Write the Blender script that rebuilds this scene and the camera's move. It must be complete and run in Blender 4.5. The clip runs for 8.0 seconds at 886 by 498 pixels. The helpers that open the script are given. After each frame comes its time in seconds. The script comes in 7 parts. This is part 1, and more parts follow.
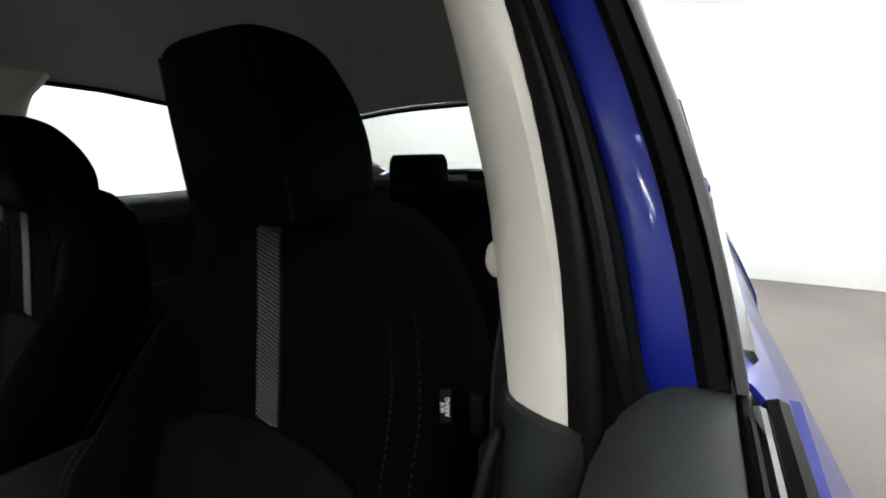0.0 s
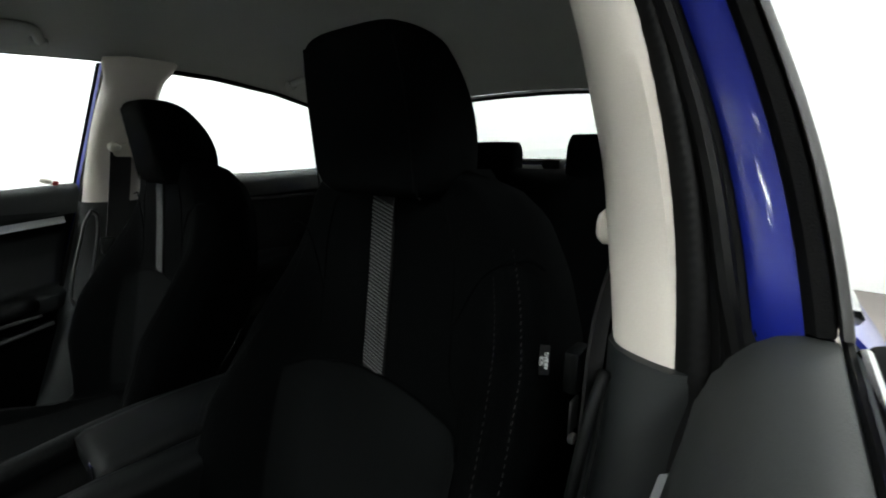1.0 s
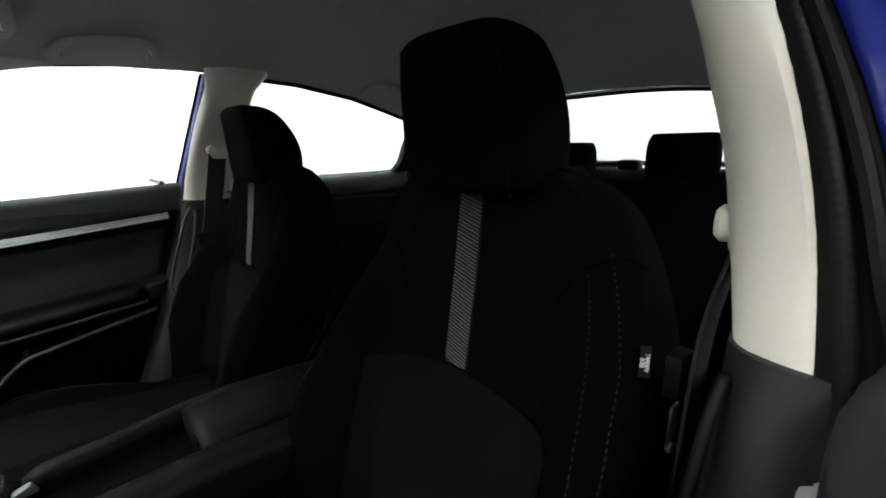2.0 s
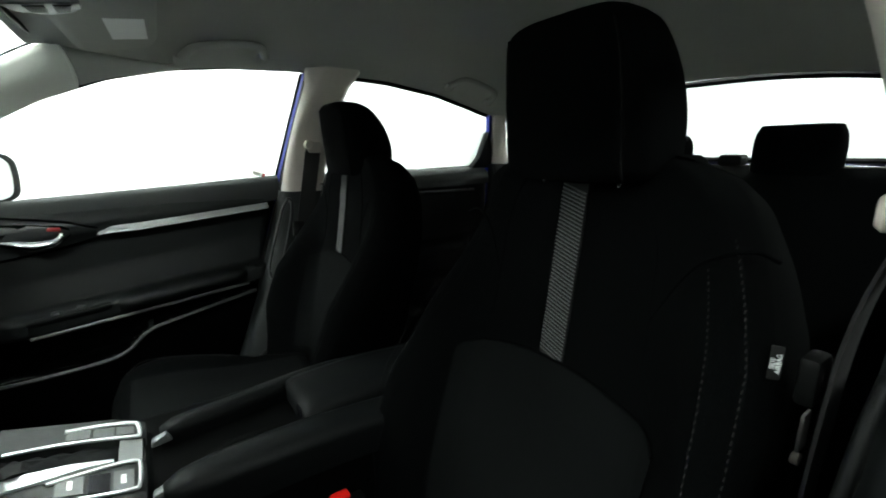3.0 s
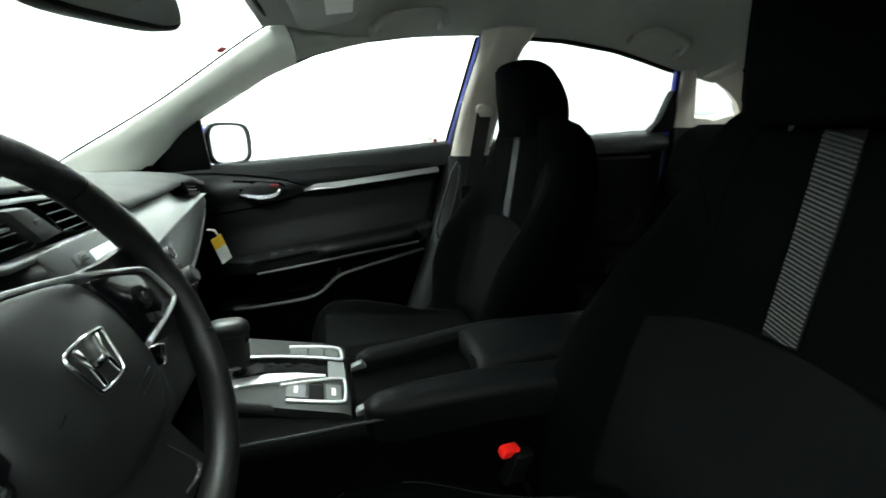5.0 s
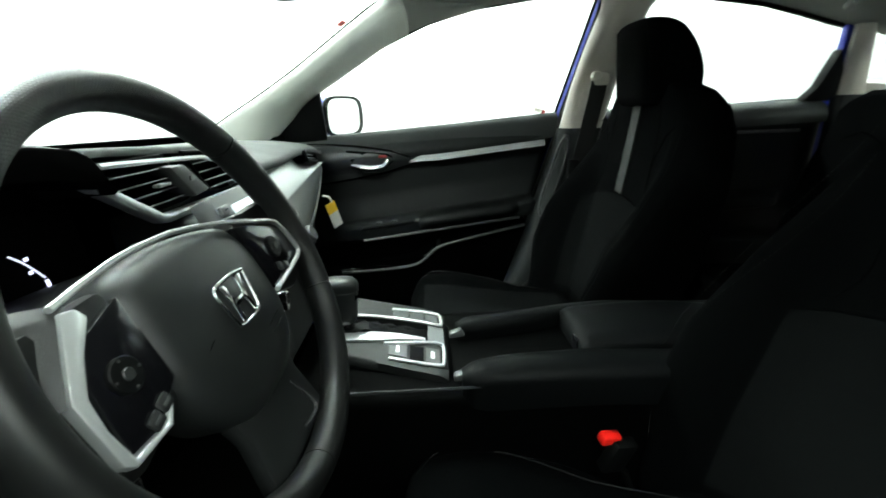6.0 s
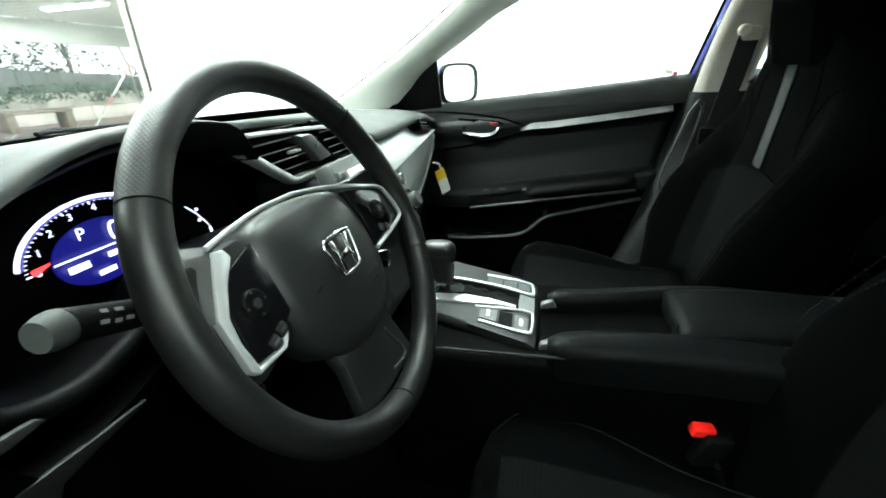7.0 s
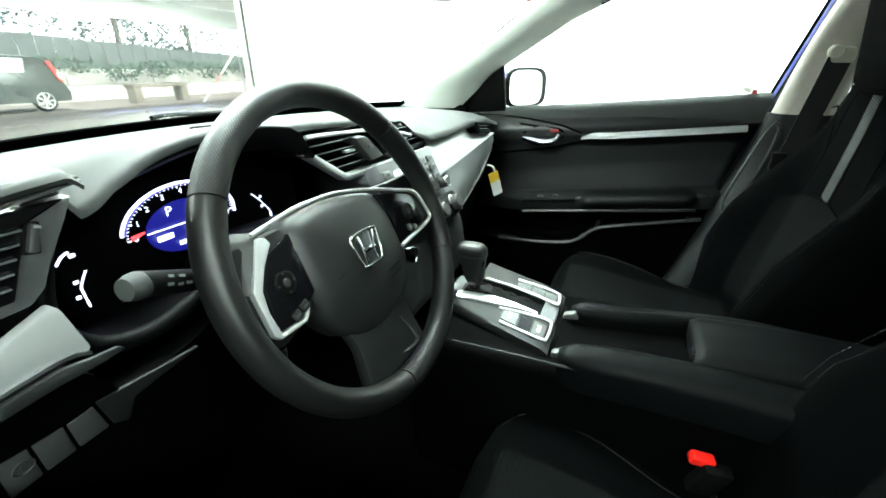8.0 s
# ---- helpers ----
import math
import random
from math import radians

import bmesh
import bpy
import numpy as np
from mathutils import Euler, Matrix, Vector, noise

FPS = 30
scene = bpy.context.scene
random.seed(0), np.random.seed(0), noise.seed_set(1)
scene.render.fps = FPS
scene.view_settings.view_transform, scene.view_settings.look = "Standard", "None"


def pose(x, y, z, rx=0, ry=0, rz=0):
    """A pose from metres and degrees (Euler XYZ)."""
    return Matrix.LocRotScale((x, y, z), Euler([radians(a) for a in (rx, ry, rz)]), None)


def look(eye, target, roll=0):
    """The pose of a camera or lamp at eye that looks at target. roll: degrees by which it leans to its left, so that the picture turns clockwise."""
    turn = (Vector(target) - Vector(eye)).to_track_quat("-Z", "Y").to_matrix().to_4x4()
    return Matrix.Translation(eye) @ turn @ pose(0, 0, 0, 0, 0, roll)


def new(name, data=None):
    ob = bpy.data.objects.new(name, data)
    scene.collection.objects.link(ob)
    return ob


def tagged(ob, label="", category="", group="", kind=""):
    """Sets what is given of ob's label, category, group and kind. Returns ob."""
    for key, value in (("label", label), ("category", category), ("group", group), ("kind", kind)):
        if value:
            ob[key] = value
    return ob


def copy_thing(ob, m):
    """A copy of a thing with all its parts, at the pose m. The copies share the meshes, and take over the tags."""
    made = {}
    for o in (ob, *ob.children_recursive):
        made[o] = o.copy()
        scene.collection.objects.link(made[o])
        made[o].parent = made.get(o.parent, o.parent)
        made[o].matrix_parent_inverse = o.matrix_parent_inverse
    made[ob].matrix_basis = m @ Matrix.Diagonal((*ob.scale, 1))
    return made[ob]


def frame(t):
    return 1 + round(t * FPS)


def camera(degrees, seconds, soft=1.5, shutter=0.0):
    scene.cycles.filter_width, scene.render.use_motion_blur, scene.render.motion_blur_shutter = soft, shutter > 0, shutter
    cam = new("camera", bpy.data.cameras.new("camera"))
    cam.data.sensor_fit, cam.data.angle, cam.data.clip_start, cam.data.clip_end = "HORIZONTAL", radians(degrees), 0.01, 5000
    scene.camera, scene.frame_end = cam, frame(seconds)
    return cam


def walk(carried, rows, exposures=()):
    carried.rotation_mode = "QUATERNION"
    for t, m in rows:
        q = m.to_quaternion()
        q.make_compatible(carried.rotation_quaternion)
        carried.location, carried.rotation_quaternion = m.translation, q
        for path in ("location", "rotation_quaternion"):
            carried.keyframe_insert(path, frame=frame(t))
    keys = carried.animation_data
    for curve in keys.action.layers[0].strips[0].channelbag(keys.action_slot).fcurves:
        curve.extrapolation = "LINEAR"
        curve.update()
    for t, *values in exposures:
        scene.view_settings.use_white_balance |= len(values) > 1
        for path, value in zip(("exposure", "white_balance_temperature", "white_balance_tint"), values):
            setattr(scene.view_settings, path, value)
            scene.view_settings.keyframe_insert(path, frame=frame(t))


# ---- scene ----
# ---- camera and its walk ----
cam = camera(92.0, 8.0, soft=1.7, shutter=0.35)
PATH = [
    (0, (-0.759, -0.312, 1.058), (0.256, -1.989, 0.662), -0.9),
    (0.5, (-0.76, -0.268, 1.055), (0.354, -1.877, 0.641), 0.1),
    (1, (-0.748, -0.243, 1.047), (0.475, -1.764, 0.612), 0.4),
    (2.5, (-0.715, -0.195, 1.035), (0.795, -1.44, 0.622), 0.2),
    (3, (-0.705, -0.173, 1.028), (0.902, -1.285, 0.601), 0.3),
    (3.5, (-0.694, -0.16, 1.022), (1.006, -1.116, 0.579), 0.1),
    (4, (-0.686, -0.155, 1.013), (1.079, -0.965, 0.534), 0.0),
    (5.5, (-0.665, -0.108, 0.993), (1.225, -0.418, 0.417), -1.0),
    (6, (-0.661, -0.106, 0.984), (1.237, -0.174, 0.356), -1.3),
    (6.5, (-0.668, -0.118, 0.982), (1.197, 0.088, 0.289), -2.3),
    (7, (-0.681, -0.134, 0.992), (1.117, 0.314, 0.24), -3.0),
    (7.5, (-0.69, -0.161, 1.009), (1.046, 0.462, 0.236), -1.7),
    (8, (-0.707, -0.202, 1.023), (0.985, 0.532, 0.248), -0.2),
]
EXPOSURES = [(0.0, -0.30, 6500, 12), (1.2, -0.20, 6500, 9), (3.0, 0.15, 6450, 3), (5.5, 0.40, 6400, 0), (6.5, 0.60, 6350, -3), (7.0, 0.80, 6320, -4), (8.0, 1.25, 6280, -5)]
walk(cam, [(t, look(eye, target, roll)) for t, eye, target, roll in PATH], EXPOSURES)
LAMP_WATTS = 60.0

# ---- world and light ----
world = bpy.data.worlds.new("overcast_sky")
scene.world = world
world.use_nodes = True
wn = world.node_tree.nodes
sky = wn.new("ShaderNodeTexSky")
sky.sky_type = "NISHITA"
sky.sun_disc = False
sky.sun_elevation = radians(54)
sky.sun_rotation = radians(204)
sky.air_density, sky.dust_density, sky.ozone_density = 0.7, 9.0, 0.2
wn["Background"].inputs["Strength"].default_value = 0.15
world.node_tree.links.new(sky.outputs[0], wn["Background"].inputs["Color"])


def sun_lamp():
    data = bpy.data.lights.new("sun", "SUN")
    data.energy, data.angle, data.color = 5.0, radians(6), (1.0, 0.97, 0.93)
    ob = new("sun", data)
    ob.matrix_world = look((0, 0, 20), (5, 11, 3.5))
    return ob


sun_lamp()


def ceiling_panel_light(x, y, sx, sy, watts):
    data = bpy.data.lights.new("ceiling_lamp", "AREA")
    data.shape, data.size, data.size_y, data.energy, data.color = "RECTANGLE", sx, sy, watts, (0.95, 1.0, 0.965)
    ob = new("ceiling_lamp", data)
    ob.matrix_world = pose(x, y, 2.66)
    return ob


WATTS = {-2.3: (1.6, 1.0, 1.4, 1.8), 0.4: (1.0, 0.5, 2.2, 2.8), 2.2: (0.8, 0.6, 1.5, 1.9)}
for lx, row in WATTS.items():
    for ly, share in zip((-3.6, -1.4, 0.8, 3.0), row):
        ceiling_panel_light(lx, ly, 0.3, 1.6, LAMP_WATTS * share)
for lx, ly in ((5.2, 7.2), (7.6, 9.6)):
    ceiling_panel_light(lx, ly, 0.3, 1.6, LAMP_WATTS * 6)


# ---- materials ----
def mat(name, color, rough=0.6, metal=0.0, grain=0.0, grain_scale=900.0, stain=0.0, stain_scale=6.0, coat=0.0, spec=0.5, sheen=0.0, ior=1.5):
    """A procedural surface: base colour with stains (large) and grain (small, also as relief)."""
    m = bpy.data.materials.new(name)
    m.use_nodes = True
    nt = m.node_tree
    b = nt.nodes["Principled BSDF"]
    b.inputs["Roughness"].default_value = rough
    b.inputs["Metallic"].default_value = metal
    b.inputs["Coat Weight"].default_value = coat
    b.inputs["Coat Roughness"].default_value = 0.06
    b.inputs["Specular IOR Level"].default_value = spec
    b.inputs["Sheen Weight"].default_value = sheen
    b.inputs["Base Color"].default_value = (*color, 1)
    co = nt.nodes.new("ShaderNodeTexCoord")
    if stain or grain:
        n1 = nt.nodes.new("ShaderNodeTexNoise")
        n1.inputs["Scale"].default_value, n1.inputs["Detail"].default_value = stain_scale, 5.0
        n2 = nt.nodes.new("ShaderNodeTexNoise")
        n2.inputs["Scale"].default_value, n2.inputs["Detail"].default_value = grain_scale, 2.0
        for n in (n1, n2):
            nt.links.new(co.outputs["Object"], n.inputs["Vector"])
        a = nt.nodes.new("ShaderNodeMath")
        a.operation = "MULTIPLY_ADD"
        nt.links.new(n1.outputs["Fac"], a.inputs[0])
        a.inputs[1].default_value, a.inputs[2].default_value = 2 * stain, 1 - stain
        g = nt.nodes.new("ShaderNodeMath")
        g.operation = "MULTIPLY_ADD"
        nt.links.new(n2.outputs["Fac"], g.inputs[0])
        g.inputs[1].default_value, g.inputs[2].default_value = 1.2 * grain, 1 - 0.6 * grain
        p = nt.nodes.new("ShaderNodeMath")
        p.operation = "MULTIPLY"
        nt.links.new(a.outputs[0], p.inputs[0])
        nt.links.new(g.outputs[0], p.inputs[1])
        mix = nt.nodes.new("ShaderNodeVectorMath")
        mix.operation = "SCALE"
        mix.inputs[0].default_value = color
        nt.links.new(p.outputs[0], mix.inputs["Scale"])
        nt.links.new(mix.outputs[0], b.inputs["Base Color"])
        r = nt.nodes.new("ShaderNodeMath")
        r.operation = "MULTIPLY_ADD"
        nt.links.new(n1.outputs["Fac"], r.inputs[0])
        r.inputs[1].default_value, r.inputs[2].default_value = 0.24, rough - 0.12
        nt.links.new(r.outputs[0], b.inputs["Roughness"])
        if grain:
            bump = nt.nodes.new("ShaderNodeBump")
            bump.inputs["Strength"].default_value = min(1.0, grain)
            bump.inputs["Distance"].default_value = 0.0006
            nt.links.new(n2.outputs["Fac"], bump.inputs["Height"])
            nt.links.new(bump.outputs[0], b.inputs["Normal"])
    return m


def glow(name, color, strength):
    m = bpy.data.materials.new(name)
    m.use_nodes = True
    b = m.node_tree.nodes["Principled BSDF"]
    b.inputs["Base Color"].default_value = (*[0.3 * c for c in color], 1)
    b.inputs["Emission Color"].default_value = (*color, 1)
    b.inputs["Emission Strength"].default_value = strength
    return m


def glass(name, tint, gloss):
    m = bpy.data.materials.new(name)
    m.use_nodes = True
    nt = m.node_tree
    nt.nodes.remove(nt.nodes["Principled BSDF"])
    t = nt.nodes.new("ShaderNodeBsdfTransparent")
    t.inputs[0].default_value = (*tint, 1)
    g = nt.nodes.new("ShaderNodeBsdfGlossy")
    g.inputs["Roughness"].default_value = 0.02
    fr = nt.nodes.new("ShaderNodeFresnel")
    fr.inputs["IOR"].default_value = 1.5
    k = nt.nodes.new("ShaderNodeMath")
    k.operation = "MULTIPLY"
    k.inputs[1].default_value = gloss
    nt.links.new(fr.outputs[0], k.inputs[0])
    mx = nt.nodes.new("ShaderNodeMixShader")
    nt.links.new(k.outputs[0], mx.inputs[0])
    nt.links.new(t.outputs[0], mx.inputs[1])
    nt.links.new(g.outputs[0], mx.inputs[2])
    nt.links.new(mx.outputs[0], nt.nodes["Material Output"].inputs["Surface"])
    return m


def dotted(name, color, depth):
    """Dimpled skin: rows of small dimples as relief, one to each unit square of the UV map."""
    m = mat(name, color, 0.42, grain=0.12, grain_scale=1200, stain=0.15, spec=0.45)
    nt = m.node_tree
    v = nt.nodes.new("ShaderNodeTexVoronoi")
    v.voronoi_dimensions = "2D"
    v.inputs["Scale"].default_value = 1.0
    v.inputs["Randomness"].default_value = 0.0
    co = [n for n in nt.nodes if n.bl_idname == "ShaderNodeTexCoord"][0]
    nt.links.new(co.outputs["UV"], v.inputs["Vector"])
    ramp = nt.nodes.new("ShaderNodeMapRange")
    ramp.inputs[1].default_value, ramp.inputs[2].default_value = 0.18, 0.42
    nt.links.new(v.outputs["Distance"], ramp.inputs[0])
    bump = nt.nodes.new("ShaderNodeBump")
    bump.inputs["Strength"].default_value = 1.0
    bump.inputs["Distance"].default_value = depth
    nt.links.new(ramp.outputs[0], bump.inputs["Height"])
    nt.links.new(bump.outputs[0], nt.nodes["Principled BSDF"].inputs["Normal"])
    return m


def woven(name, color, scale, rough=0.95, spec=0.1):
    """Cloth: two crossed sets of threads as relief and a slight change of colour."""
    m = mat(name, color, rough, grain=0.5, grain_scale=1400, stain=0.18, stain_scale=9, spec=spec, sheen=0.0)
    nt = m.node_tree
    co = [n for n in nt.nodes if n.bl_idname == "ShaderNodeTexCoord"][0]
    heights = []
    for axis in ("X", "Z"):
        w = nt.nodes.new("ShaderNodeTexWave")
        w.bands_direction = axis
        w.inputs["Scale"].default_value = scale
        w.inputs["Distortion"].default_value = 0.6
        nt.links.new(co.outputs["Object"], w.inputs["Vector"])
        heights.append(w)
    add = nt.nodes.new("ShaderNodeMath")
    nt.links.new(heights[0].outputs["Fac"], add.inputs[0])
    nt.links.new(heights[1].outputs["Fac"], add.inputs[1])
    bump = nt.nodes.new("ShaderNodeBump")
    bump.inputs["Strength"].default_value = 0.7
    bump.inputs["Distance"].default_value = 0.0006
    nt.links.new(add.outputs[0], bump.inputs["Height"])
    nt.links.new(bump.outputs[0], nt.nodes["Principled BSDF"].inputs["Normal"])
    return m


M = dict(
    liner=mat("headliner_cloth", (0.40, 0.41, 0.38), 0.95, grain=0.35, grain_scale=700, stain=0.06, stain_scale=3, spec=0.1),
    trim=mat("pillar_plastic", (0.49, 0.458, 0.41), 0.55, grain=0.14, grain_scale=1200, stain=0.05, spec=0.35),
    # pillar plastic again, lightened for the light on the front pillars
    litpillar=mat("lit_pillar_plastic", (0.72, 0.745, 0.69), 0.5, grain=0.12, grain_scale=1200, stain=0.05, spec=0.4),
    black=mat("black_plastic", (0.003, 0.0033, 0.0033), 0.5, grain=0.5, grain_scale=900, stain=0.15, spec=0.08),
    dash=mat("dash_soft_plastic", (0.030, 0.0326, 0.0318), 0.62, grain=0.3, grain_scale=1100, stain=0.10, stain_scale=8, spec=0.2),
    door=mat("door_soft_plastic", (0.0088, 0.0102, 0.0105), 0.5, grain=0.3, grain_scale=900, stain=0.12, spec=0.22),
    # black plastic again, taken almost to zero for places in shade
    shadeblack=mat("shadow_black_plastic", (0.0007, 0.0008, 0.0008), 0.6, grain=0.4, grain_scale=900, stain=0.15, spec=0.02),
    frit=mat("black_glass_border", (0.002, 0.002, 0.002), 1.0, grain=0.1, stain=0.1, spec=0.0),
    gloss=mat("piano_black", (0.004, 0.004, 0.005), 0.15, stain=0.1, spec=0.5),
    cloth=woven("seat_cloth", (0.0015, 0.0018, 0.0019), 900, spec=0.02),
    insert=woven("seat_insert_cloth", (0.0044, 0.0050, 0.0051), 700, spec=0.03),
    stripe=mat("stripe_cloth", (0.0028, 0.0031, 0.0031), 0.8, grain=0.4, spec=0.2),
    rib=mat("stripe_thread", (0.036, 0.038, 0.038), 0.7, grain=0.4, spec=0.3),
    thread=mat("grey_thread", (0.015, 0.0145, 0.014), 0.8, grain=0.3, spec=0.2),
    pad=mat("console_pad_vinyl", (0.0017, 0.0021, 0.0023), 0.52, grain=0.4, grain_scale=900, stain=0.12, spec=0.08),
    leather=mat("wheel_polyurethane", (0.0051, 0.0054, 0.0054), 0.4, grain=0.12, grain_scale=1400, stain=0.2, stain_scale=12, spec=0.4),
    perf=dotted("wheel_dimpled_grip", (0.006, 0.0062, 0.0062), 0.00015),
    armgrey=mat("panel_arm_plastic", (0.011, 0.012, 0.012), 0.55, grain=0.3, grain_scale=1100, stain=0.1, spec=0.25),
    hub=mat("hub_plastic", (0.0098, 0.0108, 0.0108), 0.44, grain=0.2, grain_scale=1300, stain=0.08, spec=0.45),
    silver=mat("satin_silver_paint", (0.62, 0.64, 0.64), 0.33, metal=0.65, grain=0.08, grain_scale=1500, stain=0.05),
    greyplastic=mat("grey_painted_plastic", (0.27, 0.285, 0.285), 0.38, metal=0.3, grain=0.1, stain=0.06),
    audiogrey=mat("mid_grey_plastic", (0.09, 0.095, 0.095), 0.4, metal=0.2, grain=0.1, stain=0.08),
    chrome=mat("chrome", (0.85, 0.86, 0.87), 0.08, metal=1.0, stain=0.03),
    blue=mat("blue_metallic_paint", (0.003, 0.011, 0.23), 0.32, metal=0.35, grain=0.2, grain_scale=2500, stain=0.04, coat=0.6),
    rubber=mat("black_rubber", (0.0030, 0.0030, 0.0030), 0.45, grain=0.08, grain_scale=900, stain=0.15, spec=0.09),
    felt=mat("black_felt", (0.0035, 0.0035, 0.0036), 0.9, grain=0.6, grain_scale=700, stain=0.15, spec=0.05, sheen=0.02),
    mirror=mat("mirror_glass", (0.9, 0.91, 0.92), 0.02, metal=1.0),
    red=mat("red_plastic", (0.75, 0.015, 0.012), 0.35, stain=0.08, spec=0.5),
    white=mat("white_print", (0.75, 0.76, 0.75), 0.7, stain=0.08),
    paper=mat("white_paper", (0.9, 0.91, 0.9), 0.8, stain=0.03),
    yellow=mat("yellow_paper", (0.85, 0.55, 0.03), 0.7, stain=0.06),
    belt=mat("belt_webbing", (0.0035, 0.0035, 0.0038), 0.75, grain=0.5, grain_scale=500, stain=0.1),
    steel=mat("bare_steel", (0.5, 0.5, 0.5), 0.35, metal=1.0, stain=0.1),
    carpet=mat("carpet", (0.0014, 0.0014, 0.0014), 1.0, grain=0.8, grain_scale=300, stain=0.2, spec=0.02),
    window=glass("side_glass", (0.96, 0.98, 0.97), 0.5),
    screen=glass("windscreen_glass", (0.96, 0.98, 0.97), 0.35),
    cream=mat("cream_plastic", (0.62, 0.58, 0.5), 0.5, grain=0.15, stain=0.06),
    knob=mat("dark_grey_plastic", (0.024, 0.0245, 0.0245), 0.5, grain=0.3, stain=0.1),
    lip=mat("dim_grey_plastic", (0.05, 0.052, 0.052), 0.4, grain=0.2, stain=0.1),
    seam=mat("dark_thread", (0.006, 0.006, 0.006), 0.8, grain=0.3, spec=0.2),
    darkred=mat("dull_red_plastic", (0.22, 0.01, 0.01), 0.5, stain=0.1),
    concrete=mat("stained_concrete", (0.175, 0.157, 0.147), 0.85, grain=0.4, grain_scale=120, stain=0.45, stain_scale=0.9, spec=0.3),
    wallpaint=mat("white_wall_paint", (0.84, 0.85, 0.84), 0.8, grain=0.1, grain_scale=60, stain=0.03, stain_scale=0.8),
)


M["audioface"] = mat("audio_face_plastic", (0.15, 0.157, 0.157), 0.4, metal=0.2, grain=0.15, stain=0.06)
# ---- mesh helpers ----
def V(*a):
    return Vector(a)


def interp(table, q):
    """Piecewise linear value at q from (q, value) pairs in any order."""
    t = sorted(table)
    return float(np.interp(q, [a for a, _ in t], [b for _, b in t]))


def curve3(pts, n):
    """n points along a smooth curve through pts."""
    p = [Vector(q) for q in pts]
    p = [2 * p[0] - p[1]] + p + [2 * p[-1] - p[-2]]
    out = []
    spans = len(p) - 3
    for i in range(n):
        s = i / (n - 1) * spans
        k = min(int(s), spans - 1)
        t = s - k
        a, b, c, d = p[k:k + 4]
        out.append(0.5 * (2 * b + (c - a) * t + (2 * a - 5 * b + 4 * c - d) * t * t + (3 * b - a - 3 * c + d) * t ** 3))
    return out


def step(a, b, x):
    t = min(1.0, max(0.0, (x - a) / (b - a)))
    return t * t * (3 - 2 * t)


def quad_rows(bm, rows, closed=False):
    vs = [[bm.verts.new(p) for p in r] for r in rows]
    n = len(rows[0])
    for a, b in zip(vs[:-1], vs[1:]):
        for i in range(n if closed else n - 1):
            j = (i + 1) % n
            bm.faces.new((a[i], a[j], b[j], b[i]))
    return vs


def loft(bm, rings, cap=True):
    vs = quad_rows(bm, rings, True)
    if cap:
        bm.faces.new(vs[0])
        bm.faces.new(vs[-1])


def sheet(bm, f, nu, nv, off):
    """A slab: the surface f(u, v), u and v from 0 to 1, and its copy moved by off."""
    off = Vector(off)
    top = [[Vector(f(i / nu, j / nv)) for i in range(nu + 1)] for j in range(nv + 1)]
    a = quad_rows(bm, top)
    b = quad_rows(bm, [[p + off for p in r] for r in top])
    for k in range(nu):
        bm.faces.new((a[0][k], a[0][k + 1], b[0][k + 1], b[0][k]))
        bm.faces.new((a[-1][k], a[-1][k + 1], b[-1][k + 1], b[-1][k]))
    for k in range(nv):
        bm.faces.new((a[k][0], a[k + 1][0], b[k + 1][0], b[k][0]))
        bm.faces.new((a[k][-1], a[k + 1][-1], b[k + 1][-1], b[k][-1]))


def tube(bm, pts, r, seg=8, closed=False, flat=1.0, up=(0, 0, 1)):
    pts = [Vector(p) for p in pts]
    rings = []
    n = len(pts)
    for i, p in enumerate(pts):
        if closed:
            d = pts[(i + 1) % n] - pts[i - 1]
        else:
            d = pts[min(i + 1, n - 1)] - pts[max(i - 1, 0)]
        d.normalize()
        s = d.cross(Vector(up))
        if s.length < 1e-4:
            s = d.cross(Vector((1, 0, 0)))
        s.normalize()
        w = s.cross(d)
        rr = r(i / max(1, n - 1)) if callable(r) else r
        rings.append([p + rr * (math.cos(a) * s + flat * math.sin(a) * w) for a in [2 * math.pi * k / seg for k in range(seg)]])
    if closed:
        rings.append(rings[0])
        vs = [[bm.verts.new(q) for q in ring] for ring in rings[:-1]]
        vs.append(vs[0])
        for a, b in zip(vs[:-1], vs[1:]):
            for i in range(seg):
                j = (i + 1) % seg
                bm.faces.new((a[i], a[j], b[j], b[i]))
    else:
        loft(bm, rings)


def box(bm, c, size, bevel=0.0, m=None, seg=2):
    """A bevelled block about c; m: a pose that turns it about its middle."""
    t = bmesh.new()
    bmesh.ops.create_cube(t, size=1.0)
    bmesh.ops.scale(t, vec=size, verts=t.verts)
    if bevel:
        bmesh.ops.bevel(t, geom=t.edges[:], offset=bevel, segments=seg, profile=0.5, affect="EDGES")
    put(bm, t, Matrix.Translation(c) @ (m or Matrix.Identity(4)))


def put(bm, t, m):
    """Moves the mesh t into bm by m and frees t."""
    vs = {v: bm.verts.new(m @ v.co) for v in t.verts}
    for f in t.faces:
        bm.faces.new([vs[v] for v in f.verts])
    t.free()


